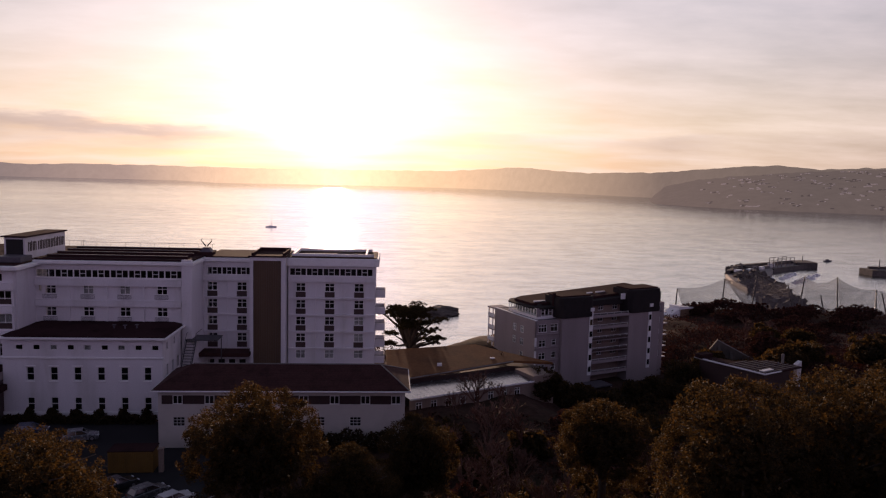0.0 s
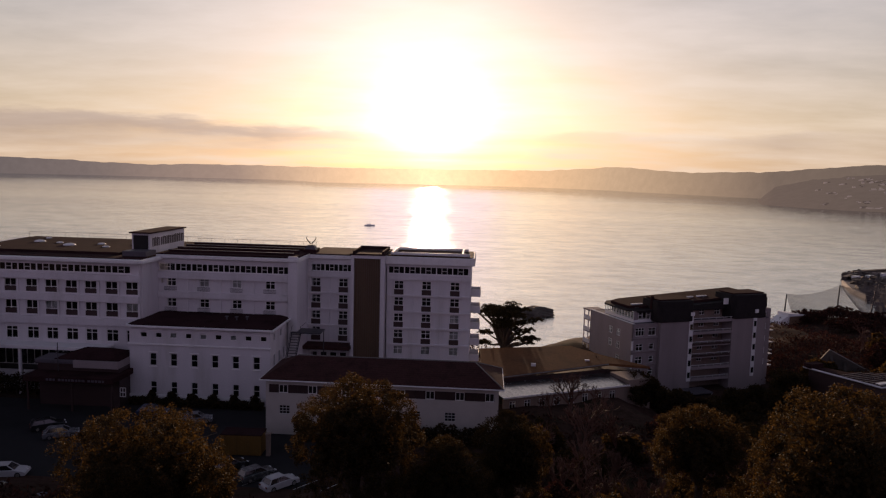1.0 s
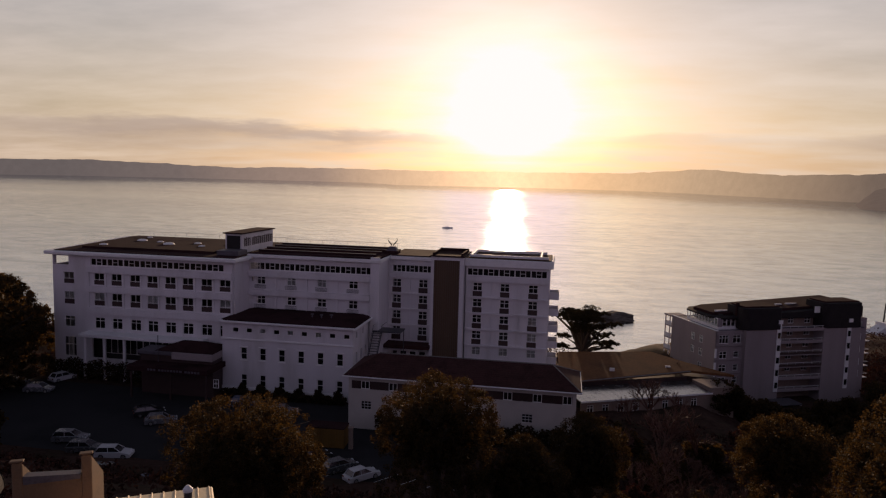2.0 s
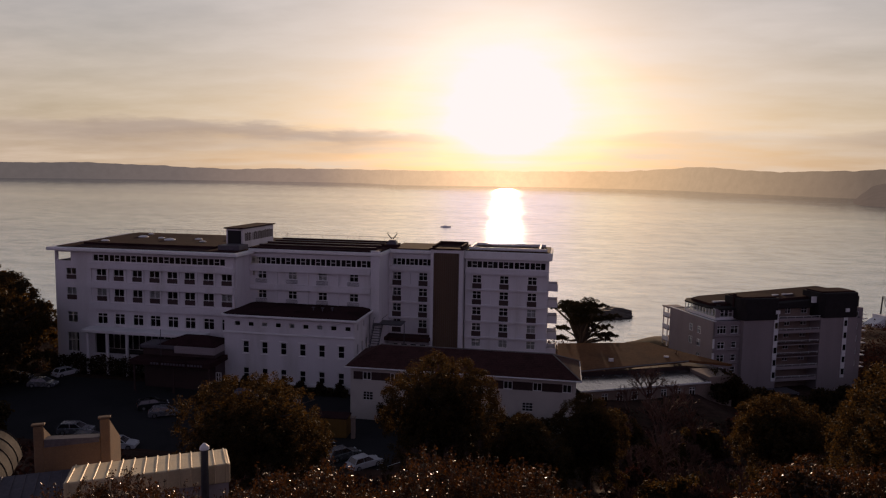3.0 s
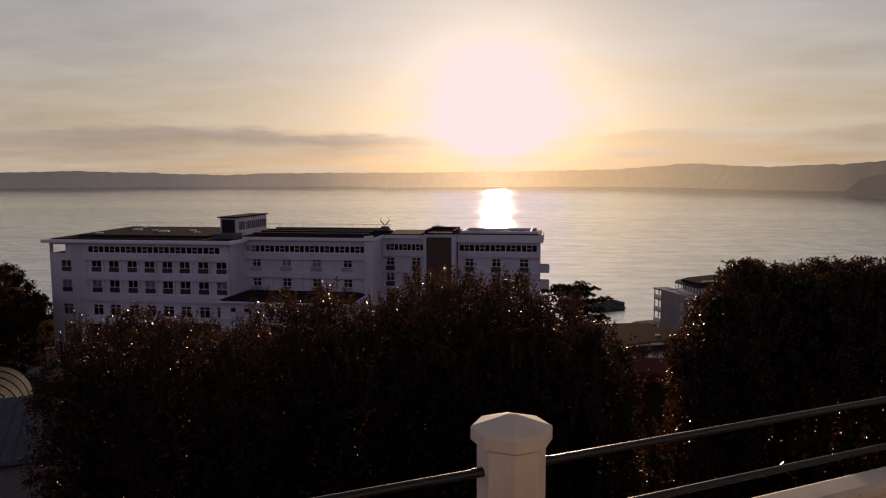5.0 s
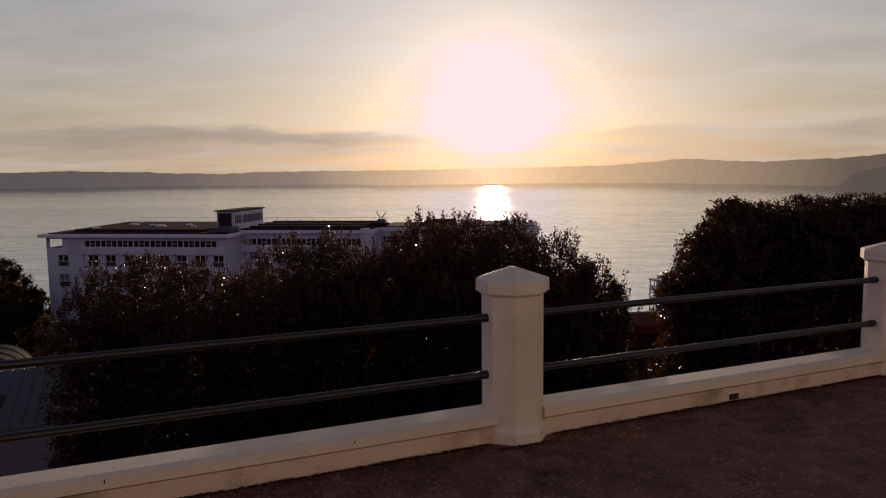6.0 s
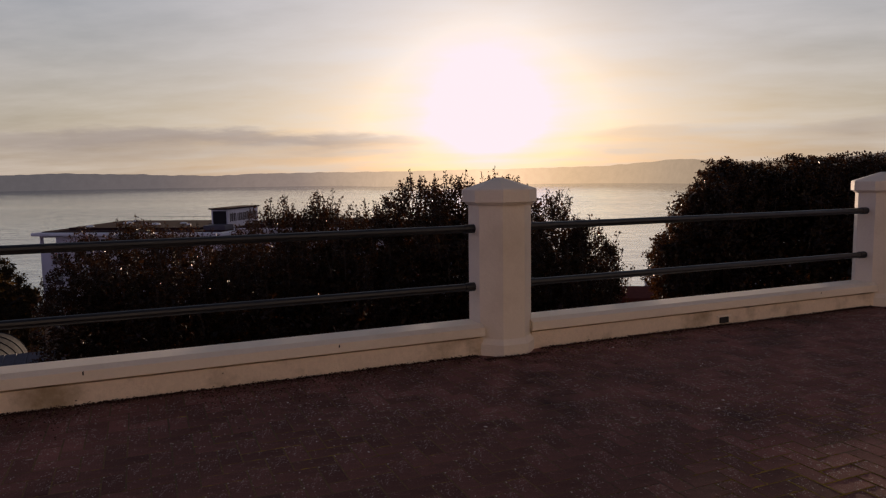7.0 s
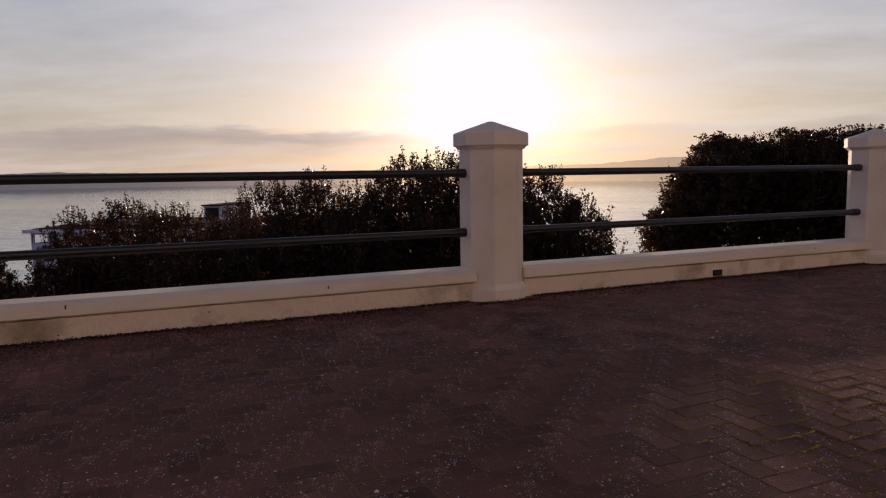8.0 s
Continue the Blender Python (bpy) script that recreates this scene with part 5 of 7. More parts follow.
    for z in floors:
        b = part("balcony", bevelled(boxes((13.32, 22.78, -0.7, 1.99, z - 0.2, z)), 0.03, 1), "grey", flats)
        part("balcony_front", boxes((13.32, 22.78, -0.7, -0.58, z + 0.004, z + 0.42)), "panel" if z > -29 and z < -24 else "grey", b)
        part("handrail", tube(bmesh.new(), [(13.34, -0.64, z + 0.75), (22.76, -0.64, z + 0.75)], 0.04, 6), "trim", b)
        for k in range(6):
            x = 13.5 + k * 1.8
            part("baluster", boxes((x, x + 0.05, -0.66, -0.62, z + 0.424, z + 0.75)), "trim", b)
    part("room_wall", boxes((13.4, 22.7, 4, 4.2, base, -17.7)), "interior", flats)
    # far wing with small balconies
    part("wall", wall_mesh(31.2, 34.2, base, -18.6, 1.0, 1.3, [(32.0, 33.2, z, z + 1.3) for z in rows + [-23.0, -20.6]]), "grey", flats)
    for z in rows + [-23.0, -20.6]:
        window(flats, 32.0, 1.0, z, 1.2, 1.3, 2, ())
        b = part("balcony", bevelled(boxes((34.21, 35.5, 1.2, 5, z - 0.4, z - 0.25)), 0.02, 1), "trim", flats)
        part("handrail", tube(bmesh.new(), [(34.25, 1.25, z + 0.5), (35.45, 1.25, z + 0.5), (35.45, 4.95, z + 0.5)], 0.04, 6), "trim", b)
    part("wall", boxes((33.9, 34.2, 1.3, 15, base, -18.6)), "grey", flats)
    part("wall", boxes((0.3, 34.2, 14.7, 15, base, par)), "grey", flats)
    # stacked balconies at the seaward end
    for z in (-20.6, -23.1, -25.6):
        b = part("balcony", bevelled(boxes((-0.2, 3.0, 15.01, 17.4, z - 2.0, z - 1.75)), 0.03, 1), "grey", flats)
        part("balcony_front", boxes((-0.2, -0.05, 15.01, 17.4, z - 1.745, z - 0.9)), "trim", b)
    part("balcony_roof", bevelled(boxes((-0.3, 3.2, 15.01, 17.6, par - 0.3, par)), 0.03, 1), "grey", flats)
    for y in (15.6, 17.25):
        part("balcony_post", boxes((-0.18, 0.02, y - 0.1, y + 0.1, -30, par - 0.31)), "trim", flats)
    part("porch_roof", bevelled(boxes((11.0, 16.0, -4.5, -0.9, -33.6, -33.3)), 0.05, 1), "lead", flats)
    for x in (11.2, 15.8):
        part("porch_post", boxes((x - 0.1, x + 0.1, -4.4, -4.2, -36, -33.61)), "trim", flats)


flats_shell()

# ---- flat-roofed building on the right-hand slope ----
pav = thing("flat_roof_pavilion", "low building with a ribbed grey roof and white edges", "building", at=(65.2, 117.5, -25.2), turn=27)
part("wall", boxes((0.3, 8.8, 0.3, 5.2, -9, -0.31)), "panel", pav)
part("wall", prism(bmesh.new(), [(0.29, 0.4), (0.29, 11.0), (-0.8, 12.8)], -9, -0.31), "panel", pav)
slab = [(0, 0), (10.9, 0), (9.6, 5.6), (2.8, 8.4), (2.0, 11.6), (-1.2, 13.6)]
r = part("roof", bevelled(prism(bmesh.new(), slab, -0.3, -0.02), 0.04, 1), "felt", pav)
for k in range(9):
    y = 0.5 + k * 0.82
    part("roof_rib", boxes((0.3 - 0.09 * y, (10.6 - 0.2 * y if y < 5.4 else 9.0 - 2.4 * (y - 5.4)), y, y + 0.1, -0.016, 0.07)), "concrete", r)
part("fascia", tube(bmesh.new(), [(-0.02, 0.0, -0.1), (-1.25, 13.6, -0.1)], 0.16, 4), "trim", pav, "white roof edge")
part("fascia", tube(bmesh.new(), [(-0.02, -0.04, -0.1), (4.6, -0.04, -0.1)], 0.15, 4), "trim", pav, "white roof edge")
part("rooflight", boxes((0.9, 3.8, 0.9, 1.7, 0.0, 0.14)), "trim", pav)
for k in range(4):
    part("roof_vent", tube(bmesh.new(), [(3.2 + 1.7 * k, 3.6 - 0.2 * k, -0.02), (3.2 + 1.7 * k, 3.6 - 0.2 * k, 0.4)], 0.12, 8), "lead", pav)
part("upstand", bevelled(boxes((-1.4, 1.7, 11.9, 13.5, -0.02, 0.7)), 0.03, 1), "felt", pav)
part("white_gable", prism(bmesh.new(), [(11.0, 1.0), (11.8, 0.7), (11.9, 1.5), (11.1, 1.8)], -4, [0.1, 0.7, 0.7, 0.1]), "trim", pav)
part("chimney", bevelled(boxes((10.0, 10.4, 3.2, 3.6, -0.3, 1.6)), 0.03, 1), "concrete", pav)
slant = thing("retaining_wall", "pale sloping retaining wall among dark scrub", "wall", at=(70.7, 149.0, -31.0), turn=-8)
bm = bmesh.new()
front = [bm.verts.new(p) for p in ((-1.2, 0, -3), (10.2, 0, -3), (10.2, 0, -0.2), (1.2, 0, 4.4), (-0.6, 0, 2.0))]
rear = [bm.verts.new((v.co.x, 0.5, v.co.z)) for v in front]
bm.faces.new(front), bm.faces.new(rear[::-1])
for i in range(5):
    bm.faces.new((front[i], front[(i + 1) % 5], rear[(i + 1) % 5], rear[i]))
part("wall", bm, "rock", slant)
part("coping", tube(bmesh.new(), [(1.2, 0.2, 4.42), (10.2, 0.2, -0.16)], 0.2, 6), "concrete", slant)
for k in range(3):
    part("buttress", prism(bmesh.new(), [(1.4 + 2.6 * k, -0.7), (1.9 + 2.6 * k, -0.7), (1.9 + 2.6 * k, -0.01), (1.4 + 2.6 * k, -0.01)], -3, [2.0 - 1.4 * k, 2.0 - 1.4 * k, 3.4 - 1.4 * k, 3.4 - 1.4 * k]), "rock", slant)

# ---- car park ----
lot = part("road_car_park", boxes((-97, -18.5, 66.5, 101.5, -28.2, -27.97)), "asphalt")
tagged(lot, "dark asphalt hotel car park with worn bay lines", "car park", kind="structure")
bm = bmesh.new()
for k in range(9):
    a = Vector((-33.0 + k * 2.5, 78.5 - k * 0.7, 0))
    d = Vector((math.cos(radians(52)), math.sin(radians(52)), 0)) * 4.8
    s = Vector((-d.y, d.x, 0)).normalized() * 0.05
    v = [bm.verts.new((p.x, p.y, -27.962)) for p in (a - s, a + d - s, a + d + s, a + s)]
    bm.faces.new(v)
tagged(part("bay_line", bm, "line"), "worn white parking bay lines", "road marking", kind="structure")


def car(paint, at, heading, label, estate=False):
    ob = thing("car", label, "car", "parked cars", at=at, turn=heading)
    key = (paint, estate)
    if key not in CAR_MESH:
        back = -2.0 if estate else -1.75
        lower = [(-2.12, 0.28), (-2.15, 0.62), (-2.05, 0.86), (-1.2, 0.92), (0.8, 0.92), (1.75, 0.78), (2.1, 0.6), (2.15, 0.35), (2.05, 0.22), (-2.0, 0.22)]
        bm = bmesh.new()
        rings = []
        for w, sx in ((-0.86, 0.985), (-0.78, 1.0), (0.78, 1.0), (0.86, 0.985)):
            rings.append([bm.verts.new((x * sx, w, z if abs(w) < 0.8 else 0.3 + (z - 0.3) * 0.93)) for x, z in lower])
        n = len(lower)
        for a, b in zip(rings, rings[1:]):
            for i in range(n):
                bm.faces.new((a[i], a[(i + 1) % n], b[(i + 1) % n], b[i]))
        bm.faces.new(rings[0]), bm.faces.new(rings[-1][::-1])
        body = mesh_of("body", bm, CAR_PAINT[paint])
        lo = [(back, 0.9), (0.95, 0.9)]
        hi = [(back + 0.35, 1.40), (0.2, 1.40)]
        bm = bmesh.new()
        a = [bm.verts.new(p) for p in ((lo[0][0], -0.76, 0.9), (lo[1][0], -0.76, 0.9), (lo[1][0], 0.76, 0.9), (lo[0][0], 0.76, 0.9))]
        b = [bm.verts.new(p) for p in ((hi[0][0], -0.6, 1.4), (hi[1][0], -0.6, 1.4), (hi[1][0], 0.6, 1.4), (hi[0][0], 0.6, 1.4))]
        bm.faces.new(a[::-1]), bm.faces.new(b)
        for i in range(4):
            bm.faces.new((a[i], a[(i + 1) % 4], b[(i + 1) % 4], b[i]))
        cabin = mesh_of("glasshouse", bm, "carglass")
        top = mesh_of("roof_panel", bevelled(boxes((hi[0][0] - 0.06, hi[1][0] + 0.08, -0.63, 0.63, 1.385, 1.46)), 0.03, 2), CAR_PAINT[paint])
        pillars = []
        for s in (-1, 1):
            for p, q, r in (((hi[1][0], 0.61 * s, 1.41), (lo[1][0] + 0.03, 0.77 * s, 0.9), 0.045), ((hi[0][0], 0.61 * s, 1.41), (lo[0][0] - 0.03, 0.77 * s, 0.9), 0.06), ((-0.55, 0.615 * s, 1.41), (-0.5, 0.775 * s, 0.9), 0.04)):
                pillars.append(mesh_of("pillar", tube(bmesh.new(), [p, q], r, 6), CAR_PAINT[paint]))
        tyre = mesh_of("tyre", tube(bmesh.new(), [(0, -0.1, 0), (0, -0.08, 0), (0, 0.08, 0), (0, 0.1, 0)], [0.28, 0.32, 0.32, 0.28], 18), "tyre")
        rim = mesh_of("rim", tube(bmesh.new(), [(0, -0.11, 0), (0, 0.11, 0)], 0.2, 10), "rim")
        light = mesh_of("headlight", bevelled(boxes((-0.12, 0.02, -0.2, 0.2, -0.07, 0.07)), 0.03, 2), "lamp_glass")
        tail = mesh_of("tail_light", bevelled(boxes((-0.02, 0.1, -0.16, 0.16, -0.1, 0.1)), 0.03, 2), "redroof")
        CAR_MESH[key] = (body, cabin, top, pillars, tyre, rim, light, tail)
    body, cabin, top, pillars, tyre, rim, light, tail = CAR_MESH[key]
    part("body", body, None, ob)
    g = part("glasshouse", cabin, None, ob)
    part("roof_panel", top, None, ob)
    for p in pillars:
        part("pillar", p, None, g)
    for x in (-1.3, 1.32):
        for s in (-1, 1):
            w = part("wheel", tyre, None, ob, at=pose(x, 0.78 * s, 0.32))
            part("rim", rim, None, w)
    for s in (-1, 1):
        part("headlight", light, None, ob, at=pose(2.08, 0.58 * s, 0.64))
        part("tail_light", tail, None, ob, at=pose(-2.13, 0.62 * s, 0.7))
    return ob


CAR_MESH = {}
for paint, x, y, a, est in (("silver", -60.5, 79.1, 14, True), ("grey", -56.5, 76.5, 14, True), ("white", -52.1, 75.8, 14, True), ("grey", -49.5, 70.9, 14, False), ("blue", -43.6, 69.0, 40, False),
                            ("black", -56.6, 90.2, 38, True), ("silver", -53.2, 87.6, 30, False), ("grey", -85.3, 98.1, 12, True), ("silver", -78.8, 95.7, 12, False), ("white", -79.6, 102.0, 70, False),
                            ("black", -28.4, 80.4, 48, True), ("grey", -24.5, 78.5, 48, True), ("white", -21.3, 76.6, 50, False), ("silver", -38.4, 94.9, 20, False), ("blue", -45.6, 97.0, 10, False)):
    car(paint, (x, y, -27.97), a, "parked %s %s on dark asphalt" % (paint, "estate car" if est else "saloon car"), est)

# mustard container by the annexe
cont = thing("storage_container", "mustard yellow steel container with a dark open end", "container", at=(-28.6, 85.6, -28), turn=2)
part("body", bevelled(boxes((-2.4, 2.6, -1.2, 1.2, 0.12, 2.6)), 0.03, 1), "mustard", cont)
bm = bmesh.new()
for k in range(24):
    box(bm, -2.3 + k * 0.205, -2.2 + k * 0.205, -1.245, -1.205, 0.25, 2.45)
part("corrugation", bm, "mustard", cont)
part("lid", bevelled(boxes((-2.45, 2.65, -1.27, 1.25, 2.605, 2.72)), 0.02, 1), "felt", cont)
for x, y in ((-2.2, -1.0), (2.4, -1.0), (-2.2, 1.0), (2.4, 1.0)):
    part("foot", boxes((x - 0.12, x + 0.12, y - 0.12, y + 0.12, 0, 0.115)), "steel", cont)
pillar = thing("gate_pillar", "dull square masonry gate pillar", "pillar", at=(-25.2, 85.0, -28))
part("shaft", bevelled(boxes((-0.25, 0.25, -0.25, 0.25, 0, 2.7)), 0.02, 1), "tan", pillar)
part("cap", bevelled(boxes((-0.33, 0.33, -0.33, 0.33, 2.705, 2.9)), 0.03, 1), "tan", pillar)

# ---- near buildings below the terrace ----
near = thing("metal_roof_house", "house with a cream standing-seam metal roof", "house", at=(-16.3, 21.6, -4.6), turn=30)


def ribbed_roof():
    w, front = 5.2, -2.0
    # the low sun's gold is part of the upper roof's cream colour
    deck = part("upper_roof", bevelled(prism(bmesh.new(), [(0, front), (w, front), (w, 0.1), (0, 0.1)], -0.40, [0.30, 0.30, 0.05, 0.05]), 0.05, 2), "seam", near, "standing-seam metal roof, the sun's gold put into its cream")
    for k in range(14):
        x = 0.12 + k * 0.38
        part("seam", tube(bmesh.new(), [(x, front - 0.02, -0.35), (x, front - 0.02, 0.31), (x, 0.08, 0.07)], 0.028, 6), "seam", deck)
    # lower slope runs on to the west, seamed, its shade put into the grey
    slope = part("lower_roof", prism(bmesh.new(), [(-7.0, -2.7), (w + 0.1, -2.7), (w + 0.1, -1.95), (-0.02, -1.95), (-0.02, 1.0), (-7.0, 1.0)], -1.75, [-1.55, -1.55, -1.32, -1.32, -0.42, -0.42]), "lead", near, "seamed lower roof, its shade put into the grey")
    for k in range(33):
        x = -6.9 + k * 0.38
        part("seam", tube(bmesh.new(), [(x, -2.7, -1.53), (x, 0.98 if x < 0 else -2.03, -0.41 if x < 0 else -1.33)], 0.022, 5), "lead", slope)
    part("rooflight", bevelled(prism(bmesh.new(), [(-3.4, -1.4), (-2.7, -1.4), (-2.7, -0.7), (-3.4, -0.7)], -1.3, [-1.08, -1.08, -0.87, -0.87]), 0.02, 1), "dark", slope, "small dark rooflight")
    part("gutter", tube(bmesh.new(), [(-7.1, -2.78, -1.62), (w + 0.7, -2.78, -1.62)], 0.07, 8), "steel", near)
    part("wall", boxes((-6.8, w - 0.05, -2.4, 0.8, -7.5, -1.76)), "grey", near)
    part("upper_wall", boxes((0.02, w - 0.06, -1.94, 0.04, -1.755, -0.405)), "grey", near)
    v = part("flue", tube(bmesh.new(), [(4.35, -2.2, -1.6), (4.35, -2.2, 1.0)], 0.13, 10), "steel", near, "dark flue pipe")
    part("cowl", tube(bmesh.new(), [(4.35, -2.2, 1.0), (4.35, -2.2, 1.08), (4.35, -2.2, 1.2)], [0.17, 0.16, 0.05], 10), "trim", v, "pale domed cowl")


ribbed_roof()
gable = thing("parapet_gable", "weathered stone gable parapet with raised shoulders", "parapet", at=(-17.5, 22.9, -5.2), turn=31)
part("wall", prism(bmesh.new(), [(-0.9, -0.15), (1.3, -0.15), (1.3, 0.15), (-0.9, 0.15)], -4, [1.14, 1.0, 1.0, 1.14]), "stone", gable)
part("wall_coping", prism(bmesh.new(), [(-0.7, -0.2), (1.1, -0.2), (1.1, 0.2), (-0.7, 0.2)], 0.9, [1.2, 1.08, 1.08, 1.2]), "lead", gable)
for s, top in ((-0.68, 1.72), (1, 1.76)):
    x = s * 1.3
    part("shoulder", bevelled(prism(bmesh.new(), [(x - 0.17, -0.18), (x + 0.17, -0.18), (x + 0.46, 1.0), (x + 0.12, 1.0)], -3.0, [top, top, 0.62, 0.62]), 0.03, 1), "stone", gable)
    part("coping", bevelled(boxes((x - 0.22, x + 0.22, -0.22, 0.02, top + 0.004, top + 0.07)), 0.02, 1), "stone", gable)
barrel = thing("barrel_roof", "grey barrel-vaulted roof with a dark round end", "roof", at=(-22.6, 23.5, -7.6), turn=29)
bm = bmesh.new()
prof = [(1.45 * math.cos(a), 1.45 * math.sin(a)) for a in np.linspace(0, math.pi, 19)]
a = [bm.verts.new((x, -1.5, z + 0.8)) for x, z in prof]
b = [bm.verts.new((x, 3.0, z + 0.8)) for x, z in prof]
a2 = [bm.verts.new((x * 0.86, -1.5, z * 0.86 + 0.8)) for x, z in prof]
b2 = [bm.verts.new((x * 0.86, 3.0, z * 0.86 + 0.8)) for x, z in prof]
for i in range(18):
    bm.faces.new((a[i], a[i + 1], b[i + 1], b[i])), bm.faces.new((a2[i], a2[i + 1], b2[i + 1], b2[i])), bm.faces.new((a[i], a[i + 1], a2[i + 1], a2[i]))
# dark slate colour stands in for shade over a paler vault
vault = part("vault", bm, "mansard", barrel)
for y in (-1.45, -0.6, 0.3, 1.2, 2.1, 2.95):
    part("rib", tube(bmesh.new(), [(x * 1.01, y, z * 1.01 + 0.8) for x, z in prof], 0.018, 5), "mansard", vault)
part("end_panel", prism(bmesh.new(), [(-1.4, -1.1), (1.4, -1.1), (1.4, -1.0), (-1.4, -1.0)], -3, 0.82), "dark", barrel)
part("round_light", tube(bmesh.new(), [(0, -1.05, 0.8), (0, -0.95, 0.8)], 1.22, 24), "dark", barrel)
shed = thing("red_edged_shed", "low shed with a dull red roof edge", "shed", at=(3.7, 16.4, -1.55), turn=4)
part("wall", boxes((-1.0, 2.4, -0.1, 0.3, -5, -0.45)), "panel", shed)
part("roof", bevelled(prism(bmesh.new(), [(-1.15, -0.4), (2.55, -0.4), (2.55, 0.3), (-1.15, 0.3)], -0.44, [-0.2, -0.2, 0.02, 0.02]), 0.03, 1), "redroof", shed)

# ---- shore: rock islet, aviary nets, harbour arms, yacht ----


def rock_mesh(name, rx, ry, rz, seed, mat="rock"):
    bm = bmesh.new()
    bmesh.ops.create_icosphere(bm, subdivisions=4, radius=1)
    for v in bm.verts:
        n = noise.fractal(v.co * 1.7 + Vector((seed, 0, 0)), 0.8, 2.0, 5)
        v.co = Vector((v.co.x * rx, v.co.y * ry, v.co.z * rz)) * (1 + 0.35 * n)
    return mesh_of(name, bm, mat)


islet = tagged(part("rock_islet", rock_mesh("rock_islet", 12, 9, 4.0, 3), None, at=pose(26, 358, -62.6)), "low dark rock islet in the bay", "rock")
tagged(part("rock_islet", rock_mesh("rock_islet", 8, 6, 2.4, 8), None, at=pose(11, 360, -62.3)), "low dark rock islet in the bay", "rock")


def aviary():
    ob = thing("aviary_nets", "draped aviary netting on leaning dark masts", "aviary")
    masts = [((118.3, 281, -44), (118.3, 280, -35.2)), ((138, 281, -44), (138.1, 280, -31.0)), ((150, 280, -46), (151.9, 280, -29.8)), ((167.6, 279, -46), (165.1, 280, -33.0)), ((168.6, 277, -46), (172.3, 280, -29.5)),
             ((180.5, 278, -46), (179.0, 279, -37.1)), ((182.2, 272, -50), (186.4, 280, -29.8)), ((195.5, 268, -53), (202.4, 278, -34.5)), ((208.1, 278, -50), (206.4, 280, -36.3)), ((236, 262, -54), (232, 276, -31))]
    for a, b in masts:
        a = (a[0], a[1], float(land_height(np.array(a[0]), np.array(a[1]))) - 1.0)
        part("mast", tube(bmesh.new(), [a, b], [0.34, 0.22], 8), "iron", ob)

    def net(p, q, r, s, sag, nu, nv):
        bm = bmesh.new()
        p, q, r, s = map(Vector, (p, q, r, s))
        g = []
        for i in range(nu + 1):
            u = i / nu
            row = []
            for j in range(nv + 1):
                w = j / nv
                c = p.lerp(q, u).lerp(s.lerp(r, u), w)
                c.z -= sag * (4 * u * (1 - u)) * (0.4 + 0.6 * (1 - w)) + sag * 0.5 * (4 * w * (1 - w))
                row.append(c)
            g.append(row)
        for i in range(nu + 1):
            for j in range(nv):
                tube(bm, [g[i][j], g[i][j + 1]], 0.075, 3)
        for j in range(nv + 1):
            for i in range(nu):
                tube(bm, [g[i][j], g[i + 1][j]], 0.075, 3)
        part("net", bm, "net", ob, "sagging grey netting")

    net((118.3, 280, -35.2), (138.1, 280, -31.0), (146, 272, -43), (119, 272, -44), 1.6, 44, 26)
    net((138.1, 280, -31.0), (151.9, 280, -29.8), (154, 272, -45), (146, 272, -43), 1.6, 32, 30)
    net((151.9, 280, -29.8), (172.3, 280, -29.5), (169, 272, -45), (154, 272, -45), 3.2, 44, 30)
    net((172.3, 280, -29.5), (186.4, 280, -29.8), (184, 270, -48), (169, 272, -45), 2.8, 34, 34)
    net((186.4, 280, -29.8), (202.4, 278, -34.5), (196, 266, -50), (184, 270, -48), 1.8, 36, 32)
    net((202.4, 278, -34.5), (232, 276, -31), (230, 264, -50), (196, 266, -50), 2.6, 60, 30)


aviary()
kiosk = thing("aviary_kiosk", "pale timber kiosk with a slanting glazed porch beside the aviary", "kiosk", at=(111, 260, -45.4), turn=25)
part("wall", boxes((-2, 5, -2, 2, -2, 5.6)), "stone", kiosk)
part("roof", prism(bmesh.new(), [(-2.6, -2.6), (5.5, -2.6), (5.5, 2.6), (-2.6, 2.6)], 5.61, [6.8, 5.9, 5.9, 6.8]), "trim", kiosk)
for k in range(4):
    part("porch_post", boxes((-8.8 + 2.2 * k, -8.5 + 2.2 * k, -2.2, -1.9, -2, 2.6 + 1.1 * k)), "trim", kiosk)
part("porch_roof", prism(bmesh.new(), [(-9.4, -2.4), (-2.7, -2.4), (-2.7, 2.0), (-9.4, 2.0)], 2.4, [2.7, 5.9, 5.9, 2.7]), "trim", kiosk, "slanting pale roof")
for k in range(9):
    part("paling", boxes((-15 + 0.9 * k, -14.8 + 0.9 * k, -3.2, -3.1, -2, 0.9)), "trim", kiosk)

pier = thing("harbour_pier", "concrete harbour pier with a curved outer arm", "pier")
part("deck", bevelled(prism(bmesh.new(), [(236, 445), (243, 478), (258, 520), (290, 557), (352, 592), (370, 588), (352, 576), (312, 548), (292, 516), (268, 480), (256, 445)], -68, -59.4), 0.4, 1), "concrete", pier)
part("parapet", prism(bmesh.new(), [(256, 516), (290, 559), (352, 595), (371, 600), (371, 597), (353, 591.5), (291.5, 555), (259, 515)], -59.39, -56.8), "rock", pier, "dark outer parapet wall")
part("arm_wall", prism(bmesh.new(), [(312, 547), (352, 575), (371, 587), (370.5, 588.4), (351, 576.6), (311, 548.6)], -66, -58.6), "rock", pier)
part("end_head", bevelled(prism(bmesh.new(), [(352, 582), (370, 580), (373, 600), (354, 598)], -68, -57.0), 0.4, 1), "rock", pier)
